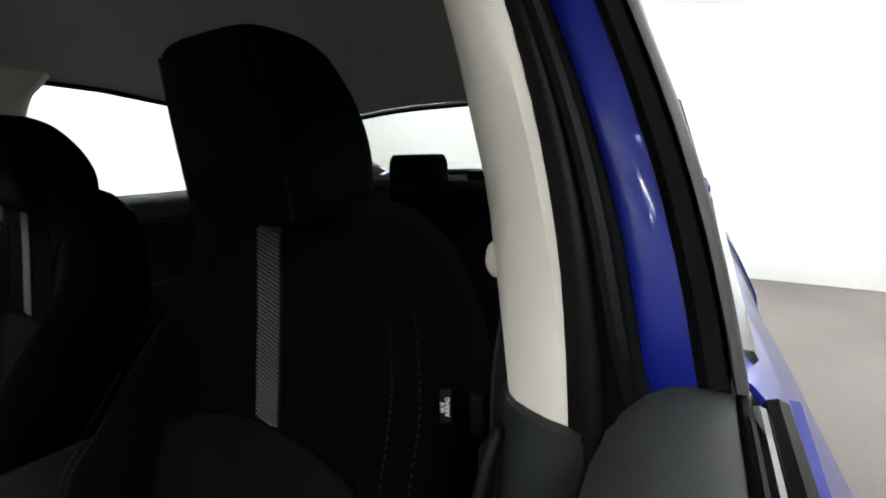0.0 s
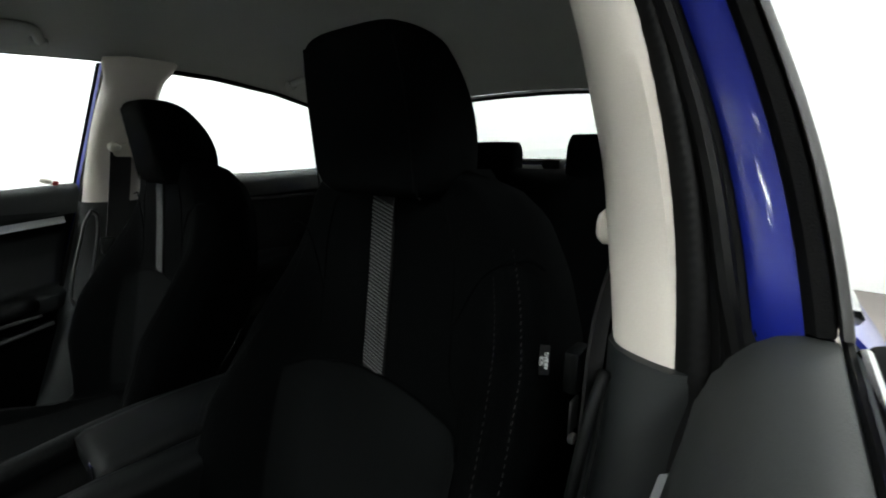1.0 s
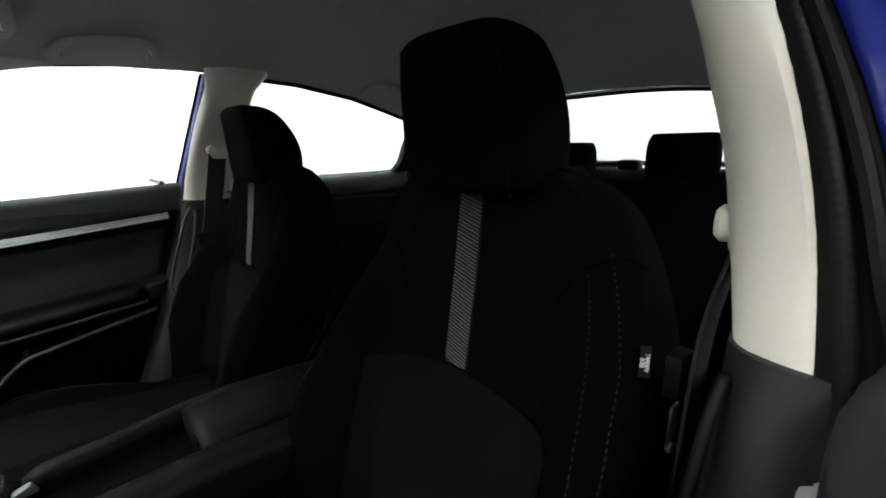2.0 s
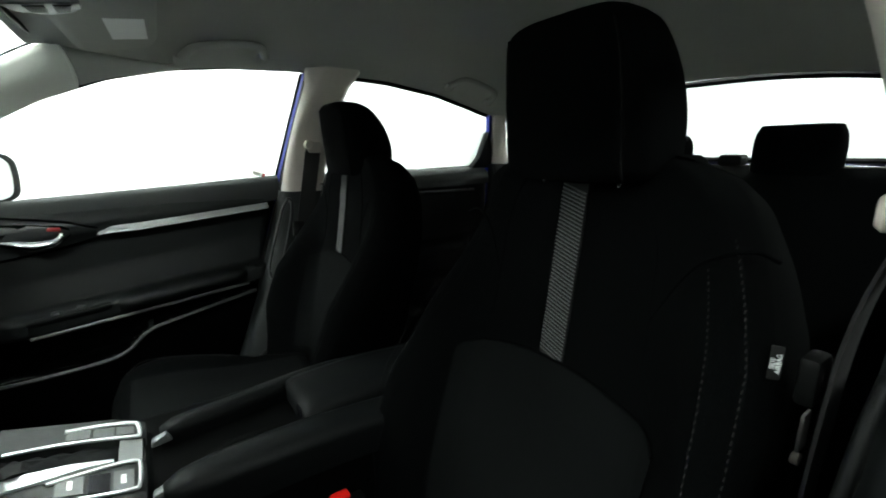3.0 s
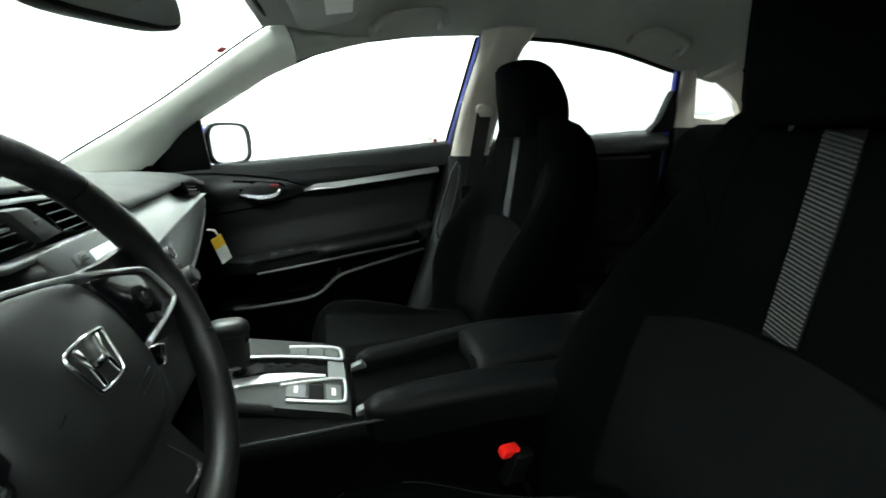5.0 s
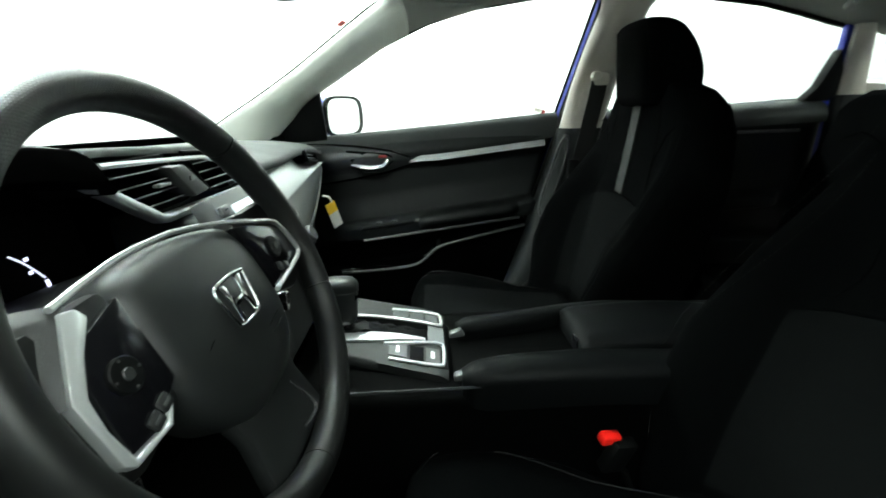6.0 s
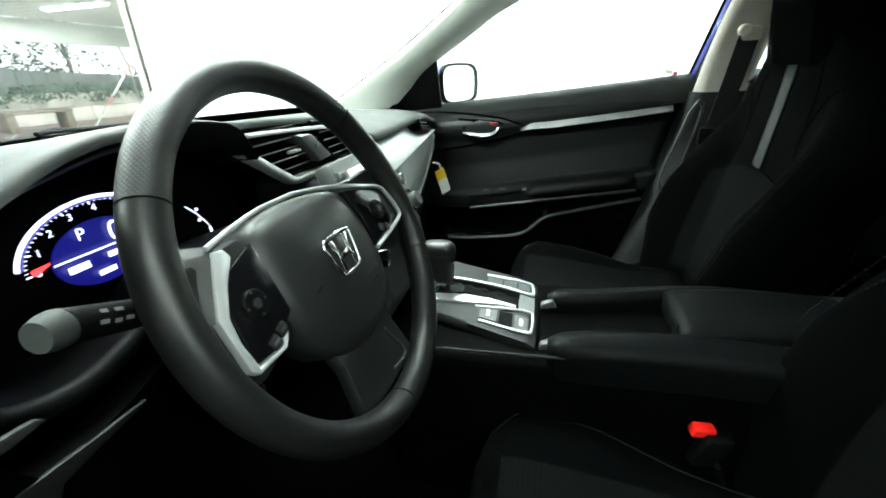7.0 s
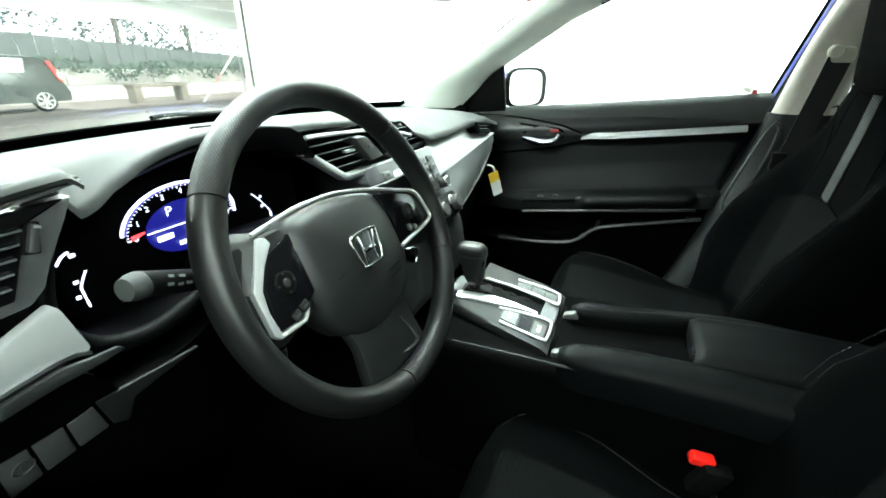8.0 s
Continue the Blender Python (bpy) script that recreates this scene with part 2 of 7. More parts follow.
def prism(bm, pts, place, c0, c1, bevel=0.0, seg=2):
    """The outline pts (a, b) drawn out from c0 to c1; place(a, b, c) gives the point."""
    t = bmesh.new()
    lo = [t.verts.new((a, b, c0)) for a, b in pts]
    hi = [t.verts.new((a, b, c1)) for a, b in pts]
    n = len(pts)
    t.faces.new(lo)
    t.faces.new(hi)
    for i in range(n):
        j = (i + 1) % n
        t.faces.new((lo[i], lo[j], hi[j], hi[i]))
    if bevel:
        bmesh.ops.recalc_face_normals(t, faces=t.faces)
        bmesh.ops.bevel(t, geom=t.edges[:], offset=bevel, segments=seg, profile=0.5, affect="EDGES")
    vs = {v: bm.verts.new(place(*v.co)) for v in t.verts}
    for f in t.faces:
        bm.faces.new([vs[v] for v in f.verts])
    t.free()


def disc(bm, c, axis, r, depth, seg=24, bevel=0.0, up=None):
    """A short cylinder from c along axis."""
    axis = Vector(axis).normalized()
    s = axis.orthogonal().normalized()
    w = axis.cross(s)
    c = Vector(c)

    def ring(rr, d):
        return [c + axis * d + rr * (math.cos(a) * s + math.sin(a) * w) for a in [2 * math.pi * k / seg for k in range(seg)]]
    loft(bm, [ring(r, 0), ring(r, depth - bevel), ring(r - bevel, depth)] if bevel else [ring(r, 0), ring(r, depth)])


def part(name, bm, material, parent=None, label="", smooth=35):
    """Links bm as one mesh object, under a thing or part if one is given."""
    bmesh.ops.recalc_face_normals(bm, faces=bm.faces)
    me = bpy.data.meshes.new(name)
    bm.to_mesh(me)
    bm.free()
    me.materials.append(M[material])
    if smooth:
        me.polygons.foreach_set("use_smooth", [True] * len(me.polygons))
        me.set_sharp_from_angle(angle=radians(smooth))
    ob = new(name, me)
    if parent is not None:
        ob.parent = parent
        ob.matrix_parent_inverse = parent.matrix_world.inverted()
    if label:
        tagged(ob, label=label)
    return ob


def thing(name, at, label, category, group="", kind=""):
    ob = new(name)
    ob.empty_display_size = 0.05
    ob.location = at
    ob.matrix_world = Matrix.Translation(at)
    return tagged(ob, label, category, group, kind)


def fresh():
    return bmesh.new()


# ---- the side of the car: window line, belt line, lean of the glass ----
TOP = [(0.208, 1.03), (0.135, 1.071), (0.01, 1.144), (-0.118, 1.198), (-0.253, 1.233), (-0.4, 1.253), (-0.575, 1.264), (-0.76, 1.264),
       (-0.885, 1.261), (-1.084, 1.24), (-1.215, 1.213), (-1.33, 1.187), (-1.5, 1.155)]
BELT = [(0.4, 0.893), (0.22, 0.905), (0.094, 0.915), (-0.229, 0.939), (-0.526, 0.965), (-0.75, 0.97), (-1.083, 0.978), (-1.36, 0.99), (-1.7, 1.0)]
EDGE_X = [(0.0, 0.59), (-0.024, 0.6), (-0.12, 0.64), (-0.25, 0.668), (-0.4, 0.663), (-0.6, 0.659), (-0.9, 0.66), (-1.1, 0.668), (-1.33, 0.686), (-1.52, 0.68)]
EDGE_Z = [(0.0, 1.25), (-0.024, 1.256), (-0.12, 1.252), (-0.25, 1.238), (-0.4, 1.256), (-0.6, 1.268), (-0.9, 1.264), (-1.1, 1.24), (-1.33, 1.19), (-1.52, 1.145)]


def ztop(y):
    return interp(TOP, y)


def zbelt(y):
    return interp(BELT, y)


def xs(z):
    return 1.081 - 0.333 * z


def bow(s, z):
    """How far the driver's centre pillar and its seals bulge outward at mid-height."""
    return 0.010 * max(0.0, math.sin(math.pi * min(1.0, max(0.0, (z - 0.915) / 0.245)))) if s < 0 else 0.0


# ---- garage ----
def shoulder(y, d):
    """Half width of the rear body side at depth d below the belt line."""
    d -= interp([(-2.6, 0.11), (-1.45, 0.085), (-1.3, 0.07), (-1.0, 0.045), (-0.8, 0.018), (-0.6, 0.0), (0.0, 0.0)], y)
    return interp([(-0.12, 0.762), (0.0, 0.783), (0.01, 0.795), (0.04, 0.818), (0.07, 0.836), (0.15, 0.875), (0.25, 0.892), (0.45, 0.893), (0.6, 0.86), (0.8, 0.84)], d)


def garage():
    bm = fresh()
    box(bm, (0, 30, -0.06), (400, 400, 0.12))
    tagged(part("ground", bm, "concrete"), "stained grey concrete floor and yard", "ground", kind="structure")
    for name, c, size in (("wall_right", (3.48, -0.45, 1.4), (0.16, 8.9, 2.8)), ("wall_back", (-1.0, -4.98, 1.4), (9.1, 0.2, 2.8)),
                          ("wall_left", (-5.4, 3.6, 1.4), (0.2, 17.2, 2.8)), ("wall_far_right", (13.1, 8.0, 1.4), (0.2, 8.6, 2.8)),
                          ("wall_return", (8.3, 3.8, 1.4), (9.4, 0.16, 2.8))):
        bm = fresh()
        box(bm, c, size, 0.01)
        tagged(part(name, bm, "wallpaint"), "plain white painted garage wall", "wall", kind="structure")
    # corrugated ceiling
    bm = fresh()
    n = 232

    def f(u, v):
        x = -5.3 + 18.3 * u
        return (x, -4.9 + 17.1 * v, 2.76 + (0.014 if int(u * n) % 4 in (1, 2) else -0.014))
    sheet(bm, f, n, 2, (0, 0, 0.05))
    tagged(part("ceiling", bm, "wallpaint", smooth=0), "white corrugated metal garage ceiling", "ceiling", kind="structure")
    bm = fresh()
    box(bm, (3.85, 12.2, 2.48), (18.7, 0.2, 0.5), 0.01)
    tagged(part("beam", bm, "wallpaint"), "white beam over the open garage front", "beam", kind="structure")
    post = thing("door_post", (3.41, 4.0, 0), "pale steel post at the end of the garage wall", "post")
    bm = fresh()
    box(bm, (3.41, 4.06, 1.37), (0.05, 0.10, 2.74), 0.006)
    part("post_tube", bm, "cream", post)
    bm = fresh()
    box(bm, (3.375, 4.0, 1.37), (0.012, 0.03, 2.74), 0.003)
    part("seal_strip", bm, "rubber", post, "dark rubber seal strip")
    # fluorescent fittings under the ceiling
    def fitting(x, y):
        lamp = thing("tube_light", (x, y, 2.73), "white fluorescent tube light under the ceiling", "ceiling light", "tube lights")
        bm = fresh()
        box(bm, (x, y, 2.715), (0.14, 1.7, 0.05), 0.01)
        part("housing", bm, "white", lamp)
        for dx in (-0.035, 0.035):
            bm = fresh()
            tube(bm, [(x + dx, y - 0.8, 2.68), (x + dx, y + 0.8, 2.68)], 0.014, 10)
            part("tube", bm, "tubeglow", lamp, "lit fluorescent tube")
        return lamp
    first = fitting(0, 0)
    for lx in (-2.3, 0.4, 2.2):
        for ly in (-3.6, -1.4, 0.8, 3.0):
            copy_thing(first, Matrix.Translation((lx, ly, 2.73)))
    copy_thing(first, Matrix.Translation((5.2, 7.2, 2.73)))
    first.matrix_basis = Matrix.Translation((7.6, 9.6, 2.73))


M["tubeglow"] = glow("fluorescent_glow", (0.95, 1.0, 0.97), 12.0)
M["eye"] = mat("handle_panel_plastic", (0.021, 0.023, 0.0235), 0.42, grain=0.3, grain_scale=900, stain=0.1, spec=0.5)
garage()


# ---- car shell, ceiling and glass ----
def headliner_point(u, v):
    s = 2 * u - 1
    y = 0.0 - 1.52 * v
    xe, ze = interp(EDGE_X, y), interp(EDGE_Z, y)
    front = 0.045 * max(0.0, 1 - v / 0.06) * (1 - s * s)
    arch = math.sin(math.pi * min(1.0, max(0.0, v)))
    crown = 0.05 + 0.044 * v + 0.028 * arch ** 0.7
    return (xe * s, y + front, ze + crown * (1 - abs(s) ** (2.4 + 2.6 * arch)) + 0.004)


def car_ceiling():
    bm = fresh()
    sheet(bm, headliner_point, 40, 48, (0, 0, 0.014))
    tagged(part("ceiling_headliner", bm, "liner"), "light grey cloth headliner of the car", "ceiling", kind="structure")


def windscreen():
    bm = fresh()

    def f(u, v):
        s = 2 * u - 1
        x = (0.60 + 0.07 * v) * s
        y = -0.02 + 0.57 * v + (0.045 + 0.19 * v) * (1 - s * s)
        z = 1.268 - 0.353 * v + (0.03 * (1 - v)) * (1 - s * s)
        return (x, y, z)
    sheet(bm, f, 24, 16, (0, 0.002, 0.005))
    ob = tagged(part("windscreen", bm, "screen"), "clear curved windscreen", "window", kind="structure")
    ob.visible_shadow = False
    bm = fresh()
    sheet(bm, lambda u, v: Vector(f(u, 0.968 + 0.10 * v)) + Vector((0, -0.003, -0.006)), 24, 2, (0, 0.002, 0.003))
    part("lower_band", bm, "frit", ob, "black band along the foot of the glass")
    bm = fresh()
    tube(bm, [f(i / 24, 0.0) for i in range(25)], 0.006, 6)
    part("edge_seal", bm, "rubber", ob)
    bm = fresh()
    tube(bm, [(0.4, 0.80, 0.912), (0.02, 0.80, 0.926), (-0.04, 0.77, 0.930), (-0.08, 0.75, 0.929)], 0.005, 6)
    tagged(part("wiper", bm, "rubber"), "black wiper lying at the foot of the windscreen", "wiper")


def rear_glass():
    bm = fresh()

    def f(u, v):
        s = 2 * u - 1
        return ((0.56 + 0.06 * v) * s, -1.52 - 0.56 * v - 0.06 * (1 - s * s), 1.242 - 0.224 * v - 0.064 * abs(s) ** 2.5 * (1 - v))
    sheet(bm, f, 20, 12, (0, -0.002, 0.005))
    ob = tagged(part("rear_window", bm, "screen"), "clear sloping rear window", "window", kind="structure")
    ob.visible_shadow = False
    bm = fresh()
    tube(bm, [f(i / 20, 0.0) for i in range(21)], 0.010, 6)
    part("edge_seal", bm, "rubber", ob)
    bm = fresh()
    tube(bm, [f(i / 20, 1.0) for i in range(21)], 0.010, 6)
    part("edge_seal", bm, "rubber", ob)


car_ceiling()
windscreen()
rear_glass()


def pillars(s, side):
    """Trims of one side; s is 1 on the passenger's side, -1 on the driver's."""
    # front pillar: a ruled, bulged trim between windscreen edge and window edge
    W = curve3([(0.675, 0.56, 0.905), (0.655, 0.495, 0.945), (0.628, 0.266, 1.074), (0.602, -0.015, 1.256), (0.63, -0.085, 1.262), (0.648, -0.17, 1.256), (0.655, -0.27, 1.25)], 30)
    D = curve3([(0.735, 0.36, 0.90), (0.742, 0.28, 0.975), (0.737, 0.208, 1.032), (0.70, 0.01, 1.147), (0.682, -0.118, 1.201), (0.674, -0.20, 1.222), (0.672, -0.29, 1.244)], 30)

    def f(u, v):
        k = v * 29
        i = min(28, int(k))
        a = W[i].lerp(W[i + 1], k - i)
        b = D[i].lerp(D[i + 1], k - i)
        p = a + (b - a) * u
        p += Vector((-0.030, -0.015, 0.0)) * math.sin(math.pi * min(1.0, max(0.0, u))) ** 0.8
        return (s * p.x, p.y, p.z)
    def seam(u):
        return 0.545 + 0.05 * u
    # front trim takes the lightened copy of the pillar plastic
    bm = fresh()
    sheet(bm, lambda u, v: f(u, v * seam(u)), 12, 36, (s * 0.014, 0.006, 0.004))
    part("front_pillar_trim", bm, "litpillar", side, "pale grey front pillar trim")
    bm = fresh()
    sheet(bm, lambda u, v: Vector(f(u, seam(u) + 0.004 + (0.996 - seam(u)) * v)) + Vector((s * 0.004, 0, 0.002)), 12, 24, (s * 0.014, 0.006, 0.004))
    part("roof_edge_lining", bm, "liner", side, "light grey roof edge lining")
    bm = fresh()
    tube(bm, [Vector(f(u, seam(u) - 0.006)) + Vector((-s * 0.001, 0, 0)) for u in [0.04 + 0.92 * k / 12 for k in range(13)]], 0.003, 6)
    part("trim_end_bead", bm, "litpillar", side)
    bm = fresh()
    sheet(bm, lambda u, v: Vector(f(0.45 + 0.55 * u, v)) + Vector((s * 0.026, 0.012, 0.014)), 8, 30, (s * 0.003, 0.002, 0.003))
    part("front_pillar_skin", bm, "blue", side, "blue painted front pillar")
    bm = fresh()
    sheet(bm, lambda u, v: Vector(f(-0.03 + 0.4 * u, v)) + Vector((s * 0.0155, 0.0068, 0.0048)), 6, 30, (s * 0.002, 0.001, 0.001))
    part("screen_pillar_seal", bm, "rubber", side, "black seal along the windscreen pillar")
    # centre pillar: upper trim with rounded inner corner
    bm = fresh()
    rings = []
    for k in range(17):
        v = k / 16
        z = 0.913 + 0.359 * v
        y0 = -0.525 - 0.082 * v + 0.011 * math.sin(math.pi * v)
        x0 = 0.708 - 0.104 * v
        out = bow(s, z)
        flare = 0.022 * step(0.85, 1.0, v)
        fat = interp([(0, 0.004), (0.15, -0.002), (0.35, -0.008), (0.6, -0.002), (0.8, 0.008), (1, 0.014)], v)
        ring = [(x0 + out, y0 + flare * 0.7, z), (x0 - 0.011 + out, y0 - 0.0015 + flare * 0.6, z), (x0 - 0.022 + 0.85 * out, y0 - 0.005 + flare * 0.4, z), (x0 - 0.032 - fat * 0.5 + 0.6 * out, y0 - 0.0105, z), (x0 - 0.038 - fat * 0.8 + 0.3 * out, y0 - 0.0175, z), (x0 - 0.042 - fat - flare * 0.2, y0 - 0.027, z), (x0 - 0.045 - fat - flare * 0.3, y0 - 0.06, z),
                (x0 - 0.045 - fat - flare * 0.3, y0 - 0.10 - flare, z), (x0 - 0.02, y0 - 0.125 - flare, z), (x0 + 0.02, y0 - 0.12 - flare, z), (x0 + 0.02, y0 - 0.02, z)]
        rings.append([Vector((s * a, b, c)) for a, b, c in ring])
    loft(bm, rings)
    part("centre_pillar_trim", bm, "trim", side, "pale grey centre pillar trim", smooth=60)
    # centre pillar: lower dark trim
    bm = fresh()
    rings = []
    for k in range(15):
        v = k / 14
        z = 0.916 - 0.615 * v
        y0 = -0.522 + 0.20 * v ** 1.15
        x0 = 0.706 - 0.015 * v
        wide = step(0.05, 0.4, v)
        hollow = 0.010 * math.sin(math.pi * min(1, v * 2.4))
        ring = [(x0, y0 + 0.006, z), (x0 - 0.022, y0, z), (x0 - 0.036 + hollow * 0.4, y0 - 0.010, z), (x0 - 0.0465 - 0.008 * wide + hollow, y0 - 0.025, z), (x0 - 0.051 - 0.011 * wide, y0 - 0.061, z),
                (x0 - 0.051 - 0.007 * wide, y0 - 0.115, z), (x0 - 0.02, y0 - 0.13, z), (x0 + 0.03, y0 - 0.12, z), (x0 + 0.03, y0 - 0.01, z)]
        rings.append([Vector((s * a, b, c)) for a, b, c in ring])
    loft(bm, rings)
    part("centre_pillar_foot", bm, "door", side, "dark plastic lower pillar trim", smooth=60)
    bm = fresh()
    foot_loop = s > 0
    loop = curve3([(0.652, -0.530, 0.896), (0.650, -0.512, 0.868), (0.648, -0.496, 0.82), (0.645, -0.466, 0.725), (0.645, -0.458, 0.675), (0.646, -0.468, 0.652), (0.647, -0.484, 0.665), (0.648, -0.500, 0.70), (0.650, -0.532, 0.82), (0.652, -0.540, 0.88), (0.652, -0.530, 0.896)], 61)[:-1]
    tube(bm, [V(s * (p.x + (0.0 if foot_loop else 0.012)), p.y, p.z) for p in loop], 0.0045, 8, closed=True)
    part("recess_rim", bm, "eye" if foot_loop else "black", side, "moulded rim of a long recess", smooth=70)
    # ribbed door seal along the centre pillar
    bm = fresh()
    rings = []
    n = 210
    for k in range(n + 1):
        v = k / n
        z = 0.60 + 0.665 * v
        y0 = -0.522 - 0.2285 * (z - 0.90) if z > 0.9 else -0.522 + 0.33 * (0.90 - z)
        x0 = (0.706 - 0.29 * (z - 0.90) if z > 0.9 else 0.706) + bow(s, z)
        rib = 0.0011 * (1 if k % 2 else -1) * (1.0 if 0.72 < z < 1.2 else 0.25)
        ring = [(x0 + 0.004, y0 - 0.002, z), (x0 + 0.008, y0 + 0.002, z), (x0 + 0.013, y0 + 0.003, z), (x0 + 0.0145, y0 + 0.005 + rib, z), (x0 + 0.0235, y0 + 0.005 + rib, z), (x0 + 0.026, y0 - 0.001, z), (x0 + 0.031, y0 + 0.003, z), (x0 + 0.034, y0 - 0.002, z), (x0 + 0.034, y0 - 0.02, z), (x0 + 0.004, y0 - 0.02, z)]
        rings.append([Vector((s * a, b, c)) for a, b, c in ring])
    loft(bm, rings)
    part("door_seal", bm, "rubber", side, "ribbed black rubber door seal", smooth=80)
    bm = fresh()
    rings = []
    for k in range(13):
        z = 0.24 + 1.02 * k / 12
        y0 = -0.522 - 0.2285 * (z - 0.90) if z > 0.9 else -0.522 + 0.30 * (0.90 - z)
        x0 = min(xs(z), 0.76) - (0.055 if s > 0 else 0.072) + bow(s, z)
        rings.append([Vector((s * a, b, z)) for a, b in ((x0 + 0.02, y0 - 0.002), (x0 + 0.062, y0 - 0.006), (x0 + 0.085, y0 - 0.04), (x0 + 0.085, y0 - 0.13), (x0 + 0.02, y0 - 0.13))])
    loft(bm, rings)
    part("pillar_core", bm, "rubber", side)
    bm = fresh()
    box(bm, (s * 0.70, -1.75, 0.70), (0.05, 0.72, 0.59), 0.01)
    part("rear_quarter_trim", bm, "black", side, "dark trim beside the rear seat")
    # rear pillar between rear door and quarter window, and round it
    bm = fresh()

    def g(u, v):
        z = 0.985 + (1.187 - 0.985) * v
        y0 = -1.412 + 0.052 * v
        y1 = -1.50 + 0.085 * v
        return (s * (xs(z) - 0.035 - 0.012 * math.sin(math.pi * u)), y0 + (y1 - y0) * u, z)
    sheet(bm, g, 8, 10, (s * 0.03, 0, 0))
    part("rear_pillar_trim", bm, "trim", side, "pale grey rear pillar trim")
    bm = fresh()

    def g2(u, v):
        # over and behind the quarter window
        y = -1.46 - 0.62 * u
        lo = interp([(-1.46, 1.165), (-1.5, 1.163), (-1.6, 1.118), (-1.67, 1.075), (-1.70, 1.04), (-1.72, 1.0), (-2.08, 0.99)], y)
        hi = interp([(-1.46, 1.205), (-1.52, 1.19), (-1.7, 1.13), (-1.9, 1.07), (-2.08, 1.02)], y)
        z = lo + (hi - lo) * v
        return (s * (xs(z) - 0.03 - 0.10 * v * (1 - 0.3 * u)), y, z)
    sheet(bm, g2, 22, 6, (s * 0.025, 0, 0.012))
    part("roof_side_trim", bm, "trim", side, "pale grey rear roof trim")
    bm = fresh()
    sheet(bm, lambda u, v: Vector(g2(u, v)) + Vector((s * 0.032, 0, 0.022)), 18, 6, (s * 0.003, 0, 0.003))
    part("rear_pillar_skin", bm, "blue", side, "blue painted rear pillar")
    bm = fresh()

    def g3(u, v):
        y = -1.46 - 0.28 * u
        lo = 0.90
        hi = interp([(-1.46, 1.03), (-1.525, 1.026), (-1.585, 1.018), (-1.667, 1.04), (-1.74, 1.01)], y)
        z = lo + (hi - lo) * v
        return (s * (xs(z) - 0.035), y, z)
    sheet(bm, g3, 16, 4, (s * 0.03, 0, 0))
    part("quarter_lower_trim", bm, "trim", side, "pale grey trim below the quarter window")
    # quarter glass
    bm = fresh()
    prism(bm, [(-1.39, 1.16), (-1.5, 1.165), (-1.6, 1.12), (-1.69, 1.06), (-1.68, 1.03), (-1.585, 1.0), (-1.43, 1.0)], lambda a, b, c: Vector((s * (xs(b) - 0.012 + c), a, b)), 0, 0.004)
    q = part("quarter_pane", bm, "window", side, "small fixed quarter window pane")
    q.visible_shadow = False


def door_surface(y, z, y_hinge):
    """Inner face of a front door: x of the trim."""
    zb = zbelt(y)
    x = 0.744 - 0.024 * step(0.06, 0.0, abs(z - (zb - 0.075))) + 0.02 * step(zb - 0.05, zb - 0.02, z)
    zs = 0.836 - 0.13 * y - 0.006
    x += 0.012 * step(zs, zs - 0.03, z)
    za = 0.632 - 0.125 * y
    arm = step(za - 0.05, za - 0.035, z) * step(za + 0.016, za + 0.002, z) * step(0.24, 0.10, y)
    x -= 0.062 * arm
    x -= 0.02 * step(za + 0.10, za, z)
    zl = interp([(0.3, 0.475), (0.147, 0.479), (-0.03, 0.492), (-0.08, 0.505), (-0.14, 0.558), (-0.42, 0.622), (-0.6, 0.66)], y)
    x -= 0.045 * step(zl + 0.006, zl - 0.008, z)
    return x


